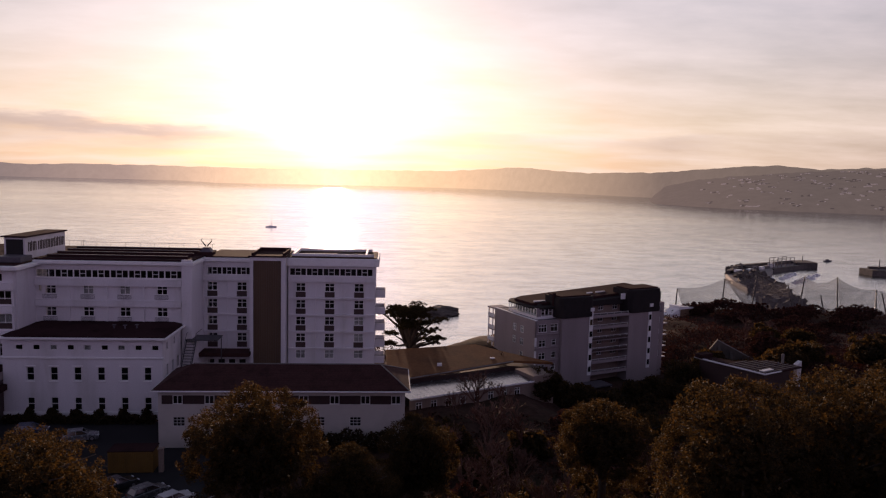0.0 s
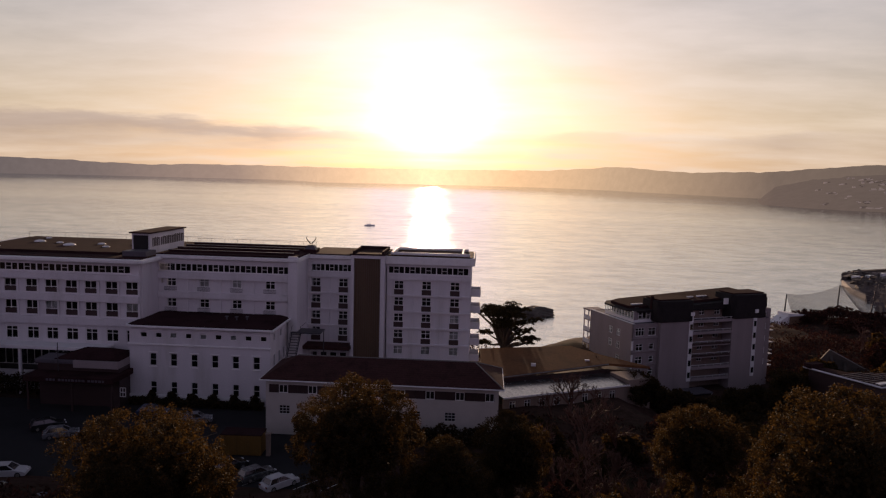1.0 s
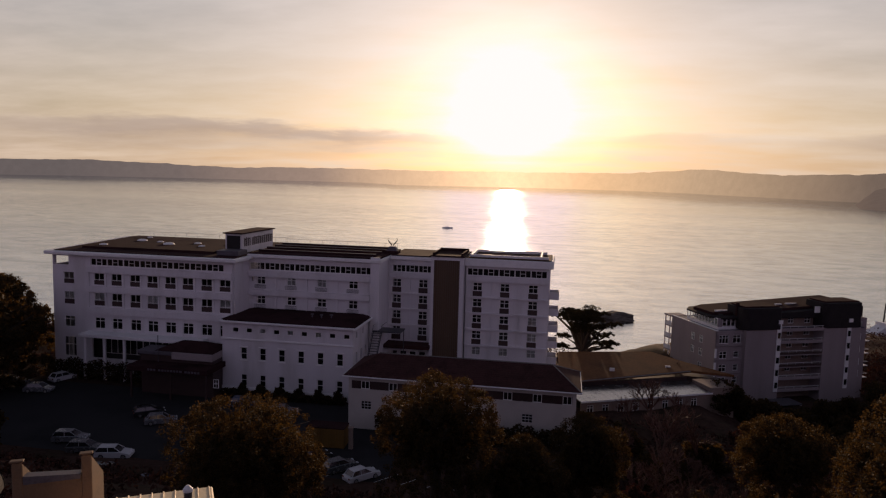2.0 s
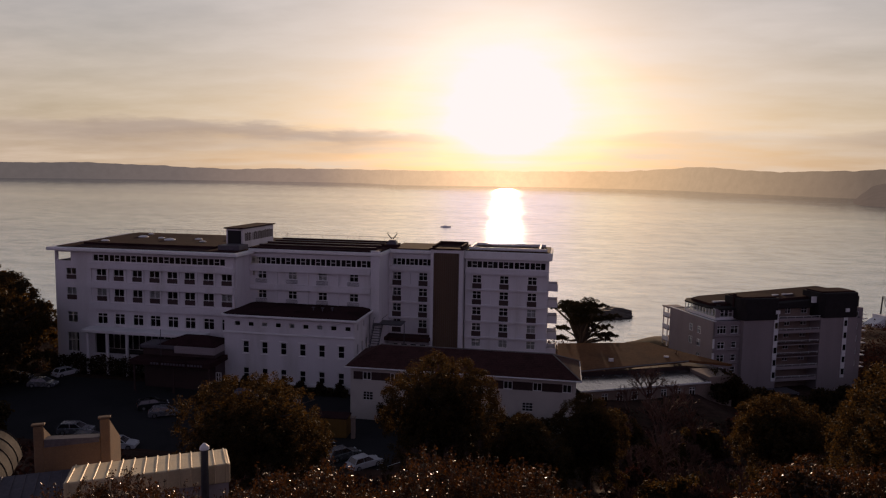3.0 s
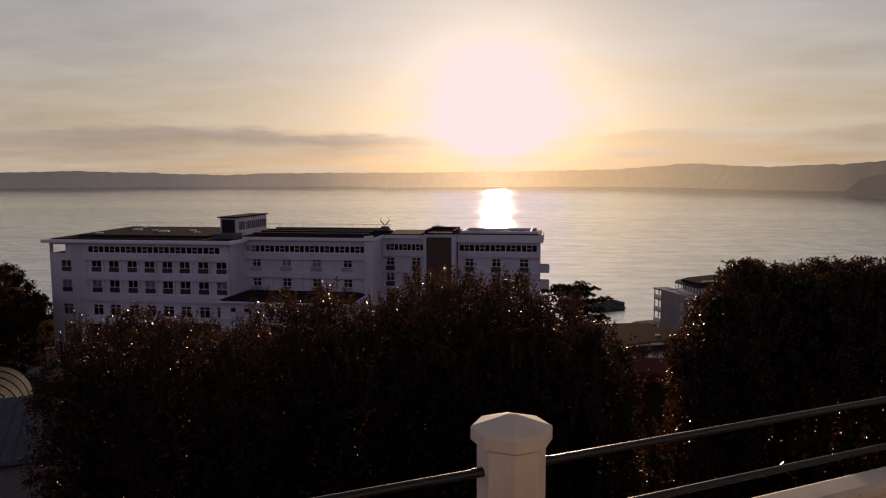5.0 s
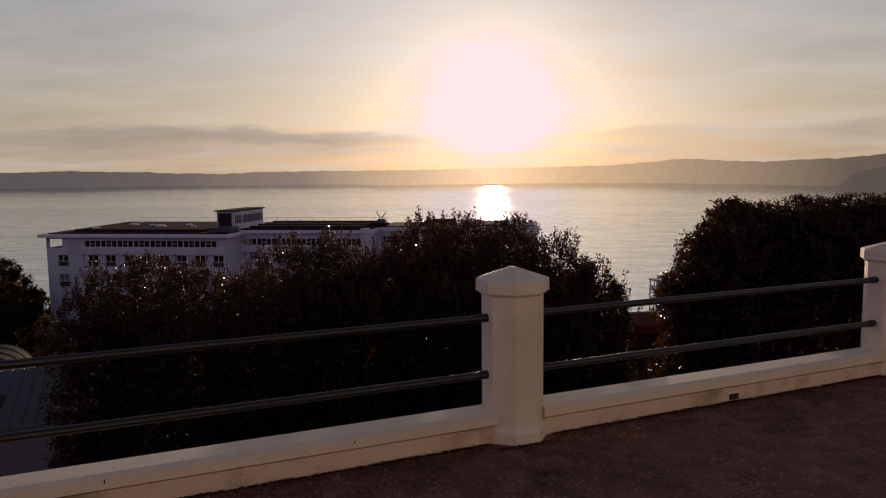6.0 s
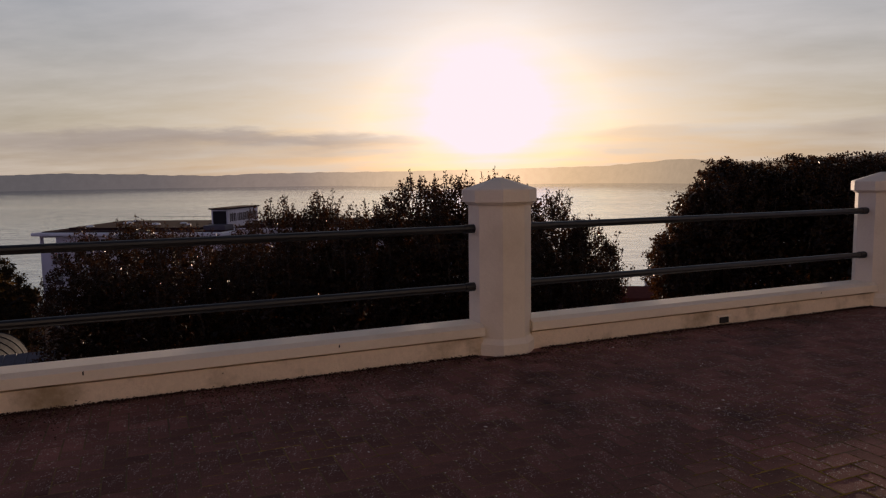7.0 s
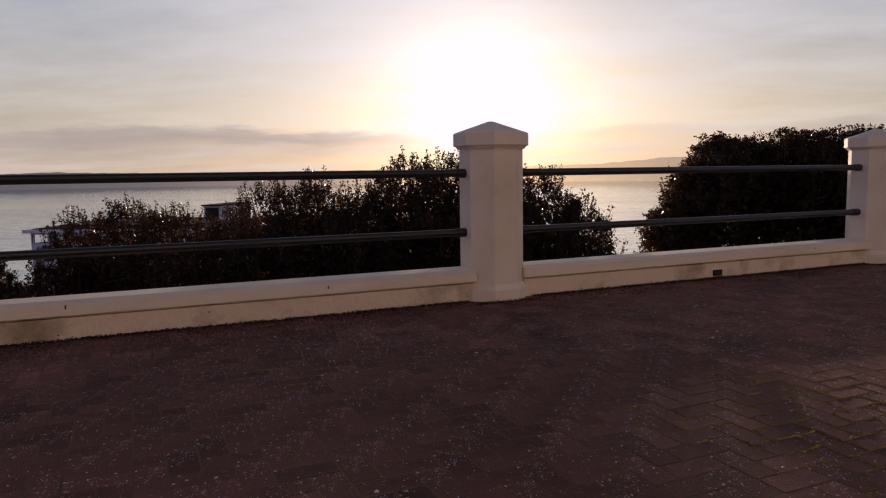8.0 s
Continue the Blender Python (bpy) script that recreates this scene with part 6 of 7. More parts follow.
part("beacon", tube(bmesh.new(), [(363, 592, -57.0), (363, 592, -52.2)], [0.5, 0.3], 8), "steel", pier)
for k in range(7):
    x, y = 262 + 9 * k, 515 + 8.2 * k
    part("store_hut", bevelled(prism(bmesh.new(), [(x, y), (x + 5, y + 4), (x + 7, y + 1), (x + 2, y - 3)], -59.39, -57.2 if k % 3 else -56.0), 0.1, 1), "concrete" if k % 2 else "hull", pier, "small quayside hut")
lattice = thing("quay_gantry", "pale lattice boat gantry on the quay", "gantry", at=(318, 553, -59.4), turn=31)
for i in range(5):
    for j in range(2):
        part("leg", tube(bmesh.new(), [(i * 6.5, j * 7, 0), (i * 6.5, j * 7, 8.5)], 0.28, 6), "net", lattice)
for z in (3.2, 5.8, 8.4):
    for j in range(2):
        part("beam", tube(bmesh.new(), [(0, j * 7, z), (26, j * 7, z)], 0.22, 6), "net", lattice)

rubble_rng = random.Random(6)
bm = bmesh.new()
for _ in range(900):
    f = rubble_rng.random()
    x = 206 + 82 * f ** 1.15 + rubble_rng.uniform(-10, 12)
    y = 300 + 258 * f + rubble_rng.uniform(-4, 6)
    s = rubble_rng.uniform(0.9, 2.8)
    m = Matrix.Translation((x, y, -60.5 + rubble_rng.uniform(-2.5, 2.2))) @ Euler([rubble_rng.uniform(0, 6) for _ in range(3)]).to_matrix().to_4x4()
    v = box(bm, -s, s, -s * 0.8, s * 0.8, -s * 0.6, s * 0.6)
    bmesh.ops.transform(bm, matrix=m, verts=v)
tagged(part("rock_armour", bm, "rock"), "dark tumbled rock armour along the pier", "rocks", kind="stuff")
for k in range(16):
    x = 284 + (k % 8) * 6 + (k // 8) * 14 + rubble_rng.uniform(-2, 2)
    y = 500 + (k % 8) * 6 - (k // 8) * 8 + rubble_rng.uniform(-3, 3)
    b = thing("moored_boat", "small pale moored boat by the pier", "boat", "moored boats", at=(x, y, -62.4), turn=rubble_rng.uniform(0, 180))
    part("hull", prism(bmesh.new(), [(-3, -0.9), (1.5, -1.1), (3.4, 0), (1.5, 1.1), (-3, 0.9)], 0, [1.0, 1.1, 1.5, 1.1, 1.0]), "hull", b)
    part("cabin", bevelled(boxes((-1.4, 0.8, -0.7, 0.7, 1.05, 2.0)), 0.1, 1), "hull", b)
pier2 = thing("harbour_pier", "dark pier head with a small light mast", "pier")
part("arm", prism(bmesh.new(), [(388, 536), (470, 524), (470, 549), (388, 552)], -68, -57.2), "rock", pier2)
part("parapet", boxes((392, 470, 546, 548, -57.19, -55.4)), "rock", pier2)
part("mast", tube(bmesh.new(), [(397, 541, -57.2), (397, 541, -49)], 0.35, 8), "steel", pier2)
launch = thing("small_launch", "small dark launch off the pier head", "boat", at=(418, 640, -62.1), turn=10)
part("hull", prism(bmesh.new(), [(-4, -1.3), (2, -1.4), (4.5, 0), (2, 1.4), (-4, 1.3)], -0.5, [1.0, 1.1, 1.5, 1.1, 1.0]), "steel", launch)
part("cabin", boxes((-2, 0.8, -0.8, 0.8, 1.0, 2.2)), "steel", launch)

yacht = thing("sailing_yacht", "yacht with bare mast on the open bay", "yacht", at=(-154, 938, -62.2), turn=8)
part("hull", prism(bmesh.new(), [(-6.8, -1.4), (0, -1.9), (4, -1.4), (7.2, 0), (4, 1.4), (0, 1.9), (-6.8, 1.4)], -0.6, [1.5, 1.5, 1.7, 2.0, 1.7, 1.5, 1.5]), "hull", yacht)
part("cabin", bevelled(boxes((-3, 2.4, -1.0, 1.0, 1.5, 2.3)), 0.15, 2), "hull", yacht)
part("mast", tube(bmesh.new(), [(0.8, 0, 1.5), (0.8, 0, 16.5)], [0.16, 0.1], 8), "trim", yacht)
part("boom", tube(bmesh.new(), [(0.8, 0, 3.0), (-4.6, 0, 3.1)], 0.14, 8), "trim", yacht)


# ---- planting ----
def leaf_quads(rng, centre, size, up=0.3, droop=0.0):
    """Pointed leaf quads at the given places, turned at random."""
    n = len(centre)
    d = rng.normal(size=(n, 3))
    d[:, 2] = d[:, 2] * 0.7 + up
    d /= np.linalg.norm(d, axis=1)[:, None]
    s = rng.normal(size=(n, 3))
    s -= d * (s * d).sum(1)[:, None]
    s /= np.linalg.norm(s, axis=1)[:, None] + 1e-9
    l = (size * rng.uniform(0.6, 1.25, n))[:, None]
    w = l * rng.uniform(0.22, 0.34, n)[:, None]
    v = np.stack([centre - d * l * 0.5, centre + s * w - d * l * 0.05, centre + d * l * 0.5, centre - s * w - d * l * 0.05], 1)
    return v.reshape(-1, 3)


def leaf_mesh(name, verts, mat):
    return quad_mesh(name, verts, np.arange(len(verts)).reshape(-1, 4), mat)


def crown_points(rng, radius, n_clumps, per, spread, floor=-0.75):
    """Leaf places on the tufts of rounded lobes that cover an uneven dome."""
    lobes = max(14, n_clumps // 9)
    a = rng.normal(size=(lobes * 2, 3))
    a /= np.linalg.norm(a, axis=1)[:, None]
    a = a[a[:, 2] > floor][:lobes]
    size = rng.uniform(0.20, 0.40, len(a))
    c = a * np.array(radius) * (0.98 - size * rng.uniform(0.75, 1.15, len(a)))[:, None]
    which = rng.integers(0, len(a), n_clumps)
    b = rng.normal(size=(n_clumps, 3)) + a[which] * 0.9
    b /= np.linalg.norm(b, axis=1)[:, None]
    tuft = c[which] + b * np.array(radius) * (size[which] * rng.uniform(0.85, 1.08, n_clumps))[:, None]
    p = rng.normal(size=(n_clumps, per, 3))
    p /= np.linalg.norm(p, axis=2)[:, :, None]
    p *= rng.uniform(0.1, 1.0, (n_clumps, per, 1)) ** 0.7
    return (tuft[:, None, :] + p * spread * rng.uniform(0.45, 0.95, (n_clumps, 1, 1))).reshape(-1, 3)


def limbs(rng, base_r, height, radius, crown_z, count):
    bm = bmesh.new()
    tube(bm, [(0, 0, -0.3), (rng.normal(0, 0.1), rng.normal(0, 0.1), height * 0.35), (0.2, 0.1, crown_z), (0.1, 0.2, height * 0.85)], [base_r * 1.3, base_r, base_r * 0.7, base_r * 0.2], 8)
    for k in range(count):
        a = k * 2.4 + rng.uniform(0, 0.6)
        z0 = height * rng.uniform(0.3, 0.6)
        e = Vector((math.cos(a) * radius[0] * 0.75, math.sin(a) * radius[1] * 0.75, crown_z + radius[2] * rng.uniform(-0.1, 0.6)))
        m = Vector((e.x * 0.4, e.y * 0.4, (z0 + e.z) / 2 + 0.2))
        tube(bm, [(0, 0, z0), m, e], [base_r * 0.55, base_r * 0.35, base_r * 0.08], 6)
    return bm


def tree(name, label, x, y, top, radius, mat="oak", clumps=300, per=85, leaf=0.18, spread=0.62, seed=1, base=None, category="tree", floor=-0.75, limb_count=9, skirt=True):
    rng = np.random.default_rng(seed)
    z0 = float(land_height(np.array(float(x)), np.array(float(y)))) if base is None else base
    h = max(top - z0, radius[2] * 1.5)
    ob = thing(name, label, category, at=(x, y, z0))
    cz = h - radius[2]
    part("trunk", limbs(rng, 0.05 * h ** 0.8, h, radius, cz, limb_count), "bark", ob)
    p = crown_points(rng, radius, clumps, per, spread, floor)
    if h > 2.15 * radius[2] and skirt:
        low = (radius[0] * 0.95, radius[1] * 0.95, radius[2] * 0.85)
        p = np.concatenate([p, crown_points(rng, low, int(clumps * 0.6), per, spread, -0.9) - np.array([0, 0, min(radius[2] * 1.1, h - radius[2] * 1.8)])])
    inner = rng.normal(size=(7000 if leaf < 0.2 and radius[0] > 3 else 1500, 3))
    inner /= np.linalg.norm(inner, axis=1)[:, None]
    inner = inner[inner[:, 2] > floor]
    inner = inner * np.array(radius) * rng.uniform(0.35, 0.72, (len(inner), 1))
    v = np.concatenate([leaf_quads(rng, p, leaf), leaf_quads(rng, inner, max(leaf * 2.6, radius[0] * 0.075))]) + np.array([0, 0, cz])
    part("crown", leaf_mesh("crown", v, mat), None, ob)
    return ob


def shrub(x, y, top, radius, seed, label, n=260, per=70, leaf=0.055, shoots=60, shoot_len=0.42, flat=1.0):
    """A dense evergreen shrub with leafy shoots standing out of its top."""
    rng = np.random.default_rng(seed)
    z0 = float(land_height(np.array(float(x)), np.array(float(y))))
    ob = thing("shrub", label, "shrub", "shrubs below the terrace", at=(x, y, z0))
    cz = top - radius[2] - z0
    bm = bmesh.new()
    for k in range(7):
        a = k * 0.9 + rng.uniform(0, 0.5)
        tube(bm, [(0.1 * math.cos(a), 0.1 * math.sin(a), -0.3), (radius[0] * 0.35 * math.cos(a), radius[1] * 0.35 * math.sin(a), cz), (radius[0] * 0.6 * math.cos(a), radius[1] * 0.6 * math.sin(a), cz + radius[2] * 0.6)], [0.08, 0.05, 0.01], 6)
    tagged(part("stem_base", bm, "bark", ob), kind="stuff")
    p = crown_points(rng, radius, int(n * 1.5), per, 0.22, -0.5)
    a = rng.normal(size=(n * 20, 3))
    a /= np.linalg.norm(a, axis=1)[:, None]
    inner = a[a[:, 2] > -0.6] * np.array(radius) * rng.uniform(0.5, 0.86, (len(a[a[:, 2] > -0.6]), 1))
    for cloud in (p, inner):
        high = cloud[:, 2] > 0
        cloud[high, 2] = radius[2] * (cloud[high, 2] / radius[2]) ** flat
    stems = bmesh.new()
    tips = []
    for k in range(shoots):
        b = rng.uniform(0, 2 * math.pi)
        r = math.sqrt(rng.uniform(0, 1)) * 0.85
        sx, sy = r * math.cos(b), r * math.sin(b)
        sz = math.sqrt(max(0.0, 1 - r * r)) ** flat * 0.9
        s0 = np.array([sx * radius[0], sy * radius[1], sz * radius[2]])
        way = np.array([sx * 0.35 + rng.normal(0, 0.12), sy * 0.35 + rng.normal(0, 0.12), 1.0])
        ln = shoot_len * rng.uniform(0.4, 1.2)
        s1 = s0 + way * ln
        tube(stems, [tuple(s0 + [0, 0, cz]), tuple(s1 + [0, 0, cz])], [0.008, 0.004], 4)
        for f in np.linspace(0.1, 1.0, 40):
            tips.append(s0 + way * ln * f + rng.normal(0, 0.042, 3) * (1.5 - f * 1.0))
    tagged(part("shoot_crown", stems, "bark", ob), kind="stuff")
    v = np.concatenate([leaf_quads(rng, p, leaf), leaf_quads(rng, inner, leaf * 2.4), leaf_quads(rng, np.array(tips), leaf * 0.95, up=0.8)]) + np.array([0, 0, cz])
    part("leaves", leaf_mesh("leaves", v, "leaf"), None, ob, "small glossy dark leaves")
    return ob


EVERGREEN = "dense dark evergreen shrub with upright leafy shoots"
for k, (x, y, top, rx) in enumerate(((-7.95, 10.6, 0.30, 0.72), (-7.1, 10.8, 0.50, 0.9), (-6.1, 10.7, 0.34, 0.95), (-5.0, 10.9, 0.22, 0.95), (-4.2, 10.8, 0.86, 0.9), (-3.4, 10.9, 0.95, 0.9),
                                   (-2.5, 10.7, 0.72, 0.85), (-1.65, 10.9, 1.30, 0.85), (-0.85, 10.8, 1.28, 0.85), (-0.05, 10.8, 1.26, 0.9), (0.75, 10.7, 0.98, 0.8), (1.45, 10.6, 0.50, 0.7))):
    shrub(x, y, top, (rx * 1.12, 1.6, 2.9), 20 + k, EVERGREEN, n=300, per=60, leaf=0.055, shoots=105, shoot_len=0.46)
for k, (x, y, top, rx) in enumerate(((3.1, 10.8, 0.45, 0.5), (3.45, 10.9, 1.12, 0.53), (3.86, 10.9, 1.58, 0.62), (4.3, 11.1, 1.58, 0.7), (4.83, 10.9, 1.62, 0.7), (5.36, 11.1, 1.62, 0.7), (5.94, 11.0, 1.66, 0.75), (6.56, 11.2, 1.69, 0.8), (7.33, 11.3, 1.74, 0.95))):
    shrub(x, y, top, (rx * 1.12, 1.7, 3.3), 40 + k, EVERGREEN, n=int(110 + 170 * rx), per=60, leaf=0.055, shoots=100, shoot_len=0.30, flat=0.45)

OAK = "round evergreen oak with sunlit golden edges"
tree("oak_tree", OAK, -7.6, 48.0, -6.7, (4.4, 4.2, 4.2), seed=60, clumps=620, per=72, leaf=0.135, spread=0.5)
tree("oak_tree", OAK, -18.0, 40.0, -6.7, (5.0, 4.6, 3.5), seed=61, clumps=620, per=72, leaf=0.135, spread=0.5)
tree("oak_tree", OAK, 3.2, 57.0, -11.8, (3.2, 3.2, 3.6), seed=62, clumps=400, per=70, leaf=0.135, spread=0.5)
tree("oak_tree", OAK, -1.6, 50.0, -11.6, (3.2, 3.0, 3.4), seed=68, clumps=400, per=70, leaf=0.135, spread=0.5)
tree("oak_tree", OAK, 18.8, 60.0, -11.6, (4.2, 4.0, 3.4), seed=63, clumps=520, per=70, leaf=0.135, spread=0.5)
tree("oak_tree", OAK, 17.6, 35.5, -2.4, (4.2, 4.0, 4.4), seed=64, clumps=620, per=72, leaf=0.135, spread=0.5)
tree("oak_tree", OAK, 23.8, 37.0, -2.2, (4.6, 4.2, 4.6), seed=65, clumps=620, per=72, leaf=0.135, spread=0.5)
tree("oak_tree", OAK, 31.0, 41.0, -3.5, (4.6, 4.2, 4.6), seed=66, clumps=520, per=70, leaf=0.135, spread=0.5)
tree("oak_tree", OAK, -85.5, 95.0, -9.8, (8.0, 6.5, 9.0), floor=-0.97, seed=67, clumps=340, spread=1.1, leaf=0.36)
tree("oak_tree", OAK, -91.0, 90.0, -12.0, (7.5, 6.0, 8.0), floor=-0.97, seed=69, clumps=300, spread=1.1, leaf=0.36)
for k, (x, y, top, r) in enumerate(((-90.0, 104.0, -15.0, 6.5), (-99.0, 110.0, -13.0, 7.0), (-96.0, 96.0, -19.0, 6.0), (-86.5, 88.0, -20.0, 5.0), (-108.0, 118.0, -12.0, 7.0), (-100.0, 84.0, -19.0, 5.0), (-74.0, 72.0, -23.5, 3.6), (-66.0, 70.0, -24.0, 3.4))):
    tree("slope_tree", "dark rounded tree beside the hotel grounds", x, y, top, (r, r, min(r, 5.0)), seed=140 + k, clumps=150, per=44, leaf=0.50, spread=1.0, floor=-0.95)
for k, (x, y, top, r) in enumerate(((55.5, 128.0, -26.2, 3.6), (52.0, 122.0, -27.6, 3.4), (80, 138, -25.5, 5.2), (88, 142, -25.8, 5.0), (99, 138, -22.5, 5.5), (108, 132, -22, 5.5), (96, 128, -27, 4.5), (46, 118, -29.2, 3.2),
                                   (38, 112, -28.5, 3.4), (33, 108, -28.2, 3.2), (70, 100, -20, 5.0), (60, 85, -18.5, 4.6), (46, 62, -12, 4.6), (40, 78, -19, 4.0))):
    tree("slope_tree", "dark rounded tree on the scrubby slope", x, y, top, (r, r, min(r, 4.0)), seed=80 + k, clumps=130, per=38, leaf=0.46, spread=0.9)

for k, (x, y, top, r) in enumerate(((34.5, 120.5, -29.6, 3.4), (40.5, 123.0, -30.0, 3.2), (46.0, 126.0, -29.2, 3.4), (51.5, 128.0, -28.6, 3.6), (57.5, 130.5, -26.0, 4.6), (62.0, 131.5, -26.8, 4.0), (69.2, 146.6, -27.6, 2.8), (26.6, 119.0, -26.0, 3.4), (31.5, 120.5, -27.6, 3.2))):
    tree("slope_tree", "dark dense bush on the slope by the flats", x, y, top, (r * 1.15, r, min(r, 4.0)), seed=170 + k, clumps=140, per=40, leaf=0.44, spread=0.9, floor=-0.95)
for k in range(6):
    tree("window_bush", "small dark clipped bush under a hotel window", -48.1 + 3.13 * k, 101.7, -25.95, (0.75, 0.6, 0.95), seed=190 + k, clumps=40, per=40, leaf=0.17, spread=0.25, base=-28.0, category="bush", floor=-0.9, limb_count=4, skirt=False)


def clipped_hedge(x0, x1, y, z0, top, depth, seed, label):
    """A long dark hedge: a leafy box with an uneven top."""
    rng = np.random.default_rng(seed)
    n = int((x1 - x0) * 260)
    ob = thing("hedge", label, "hedge", at=((x0 + x1) / 2, y, z0))
    h, w = top - z0, x1 - x0
    p = rng.uniform(-0.5, 0.5, (n, 3)) * np.array([w, depth, 1.0])
    p[:, 2] = h * rng.uniform(0.0, 1.0, n) ** 0.7 * (1 + 0.12 * np.sin(p[:, 0] * 1.3) + 0.08 * np.sin(p[:, 0] * 3.7))
    part("leaf_mass", leaf_mesh("leaf_mass", leaf_quads(rng, p, 0.42), "oak"), None, ob)
    bm = bmesh.new()
    for k in range(int(w / 1.5)):
        x = -w / 2 + 0.7 + k * 1.5
        tube(bm, [(x, 0, -0.2), (x + 0.1, 0.05, h * 0.5), (x, 0, h * 0.8)], [0.09, 0.06, 0.02], 5)
    tagged(part("stem_base", bm, "bark", ob), kind="stuff")


clipped_hedge(-84.5, -66.0, 103.6, -28.0, -25.0, 1.8, 301, "dark hedge along the foot of the hotel")
clipped_hedge(-23.5, 3.6, 90.6, -28.0, -25.4, 1.6, 302, "dark hedge along the foot of the annexe")
clipped_hedge(-51.0, -31.0, 101.0, -28.0, -26.9, 1.0, 303, "low dark hedge under white hotel windows")


def cypress():
    """A wind-shaped cypress: bare forking limbs under flat layered clumps."""
    rng = np.random.default_rng(33)
    z0 = -28.9
    ob = thing("cypress_tree", "dark spreading cypress with flat-topped clumps", "tree", at=(4.8, 139.5, z0))
    ob.scale = (1.08, 1.08, 1.14)
    bm = bmesh.new()
    tube(bm, [(0, 0, -0.5), (0.1, 0, 1.5), (0.3, 0, 3.0)], [0.6, 0.5, 0.42], 8)
    spots = []
    for k in range(34):
        a = k * 2.4 + rng.uniform(-0.4, 0.4)
        r = 6.4 * (0.12 + 0.88 * ((k * 7 % 34) / 33)) * (1.08 if math.cos(a) > 0.2 else 0.95)
        z = 9.4 - (r / 6.6) ** 2 * 1.6 - rng.choice([0.0, 1.5, 3.2, 4.8, 5.8]) * (r / 6.6) ** 0.4
        e = Vector((0.3 + r * math.cos(a), r * math.sin(a) * 0.7, max(z, 2.6)))
        m = Vector((0.3 + r * 0.42 * math.cos(a), r * 0.3 * math.sin(a), 1.6 + (e.z - 1.6) * 0.62))
        tube(bm, [(0.2, 0, 0.8 + 0.06 * k), m, e], [0.28, 0.19, 0.05], 6)
        for i in range(2):
            f = rng.uniform(0.62, 1.02)
            c = m.lerp(e, f) + Vector((rng.normal(0, 0.6), rng.normal(0, 0.5), rng.normal(0.2, 0.15)))
            tube(bm, [tuple(m.lerp(e, f * 0.75)), tuple(c)], [0.08, 0.03], 5)
            spots.append(c)
    part("trunk", bm, "bark", ob)
    pts = []
    for e in spots:
        n = int(rng.integers(420, 640))
        p = rng.normal(size=(n, 3))
        p *= (rng.uniform(0, 1, n) ** 0.4 / np.linalg.norm(p, axis=1))[:, None] * np.array([1.65, 1.3, 0.56]) * rng.uniform(0.65, 1.15)
        p[:, 2] = np.abs(p[:, 2]) * 1.1 + 0.12 * np.sin(p[:, 0] * 5.0)
        pts.append(p + np.array(e))
    part("crown", leaf_mesh("crown", leaf_quads(rng, np.concatenate(pts), 0.26, up=0.5), "pine"), None, ob)


cypress()


def bare_tree(x, y, z, h, seed, label="bare winter tree with fine red-brown twigs", depth=5):
    rng = random.Random(seed)
    ob = thing("bare_tree", label, "tree", at=(x, y, z))
    bm = bmesh.new()

    def grow(p, d, l, r, k):
        q = p + d * l
        tube(bm, [p, (p + q) / 2 + Vector((rng.gauss(0, 0.04), rng.gauss(0, 0.04), 0)) * l, q], [r, r * 0.85, r * 0.65], 5 if k > 2 else 3)
        if k:
            for _ in range(3 if k > 1 else 4):
                e = (d + Vector((rng.gauss(0, 0.42), rng.gauss(0, 0.42), rng.gauss(0.08, 0.2)))).normalized()
                grow(q if rng.random() < 0.7 else p.lerp(q, 0.6), e, l * rng.uniform(0.6, 0.85), r * 0.7, k - 1)

    grow(Vector((0, 0, -0.2)), Vector((0, 0, 1)), h * 0.27, h * 0.024, depth)
    tagged(part("twig_crown", bm, "twig", ob), kind="stuff")
    return ob


bare_tree(20.5, 127.5, -29.5, 8.0, 1)
bare_tree(13.6, 101.5, -28.6, 10.0, 2)
bare_tree(11.0, 103.0, -28.6, 6.0, 3)
bare_tree(18.0, 107.0, -28.8, 6.0, 7)
bare_tree(24.0, 80.0, -28.0, 7.0, 4)
bare_tree(33.0, 84.0, -28.5, 7.0, 5)
bare_tree(9.0, 70.0, -27.0, 8.0, 6)
for k, (x, y, h) in enumerate(((14.0, 56.0, 7.0), (10.5, 62.0, 7.5), (24.0, 66.0, 8.0), (28.0, 58.0, 7.0), (16.0, 80.0, 7.0), (30.0, 94.0, 7.0), (45.0, 100.0, 7.0), (52.0, 108.0, 6.5), (84.0, 160.0, 7.0), (100.0, 190.0, 8.0), (118.0, 210.0, 8.0))):
    bare_tree(x, y, float(land_height(np.array(x), np.array(y))) - 0.3, h, 30 + k)
bare_tree(12.8, 84.0, float(land_height(np.array(12.8), np.array(84.0))) - 0.3, 11.5, 51)
bare_tree(17.5, 88.0, float(land_height(np.array(17.5), np.array(88.0))) - 0.3, 10.0, 52)
bare_tree(8.6, 86.0, float(land_height(np.array(8.6), np.array(86.0))) - 0.3, 8.0, 53)
bare_tree(27.5, 76.0, float(land_height(np.array(27.5), np.array(76.0))) - 0.3, 10.5, 54)
for k in range(26):
    x, y = 6.0 + 27.0 * ((k * 0.618) % 1.0), 50.0 + 26.0 * ((k * 0.381 + 0.2) % 1.0)
    bare_tree(x, y, float(land_height(np.array(x), np.array(y))) - 0.4, 4.2 + 1.6 * ((k * 0.77) % 1.0), 60 + k, "low thicket of fine red-brown winter twigs", 4)


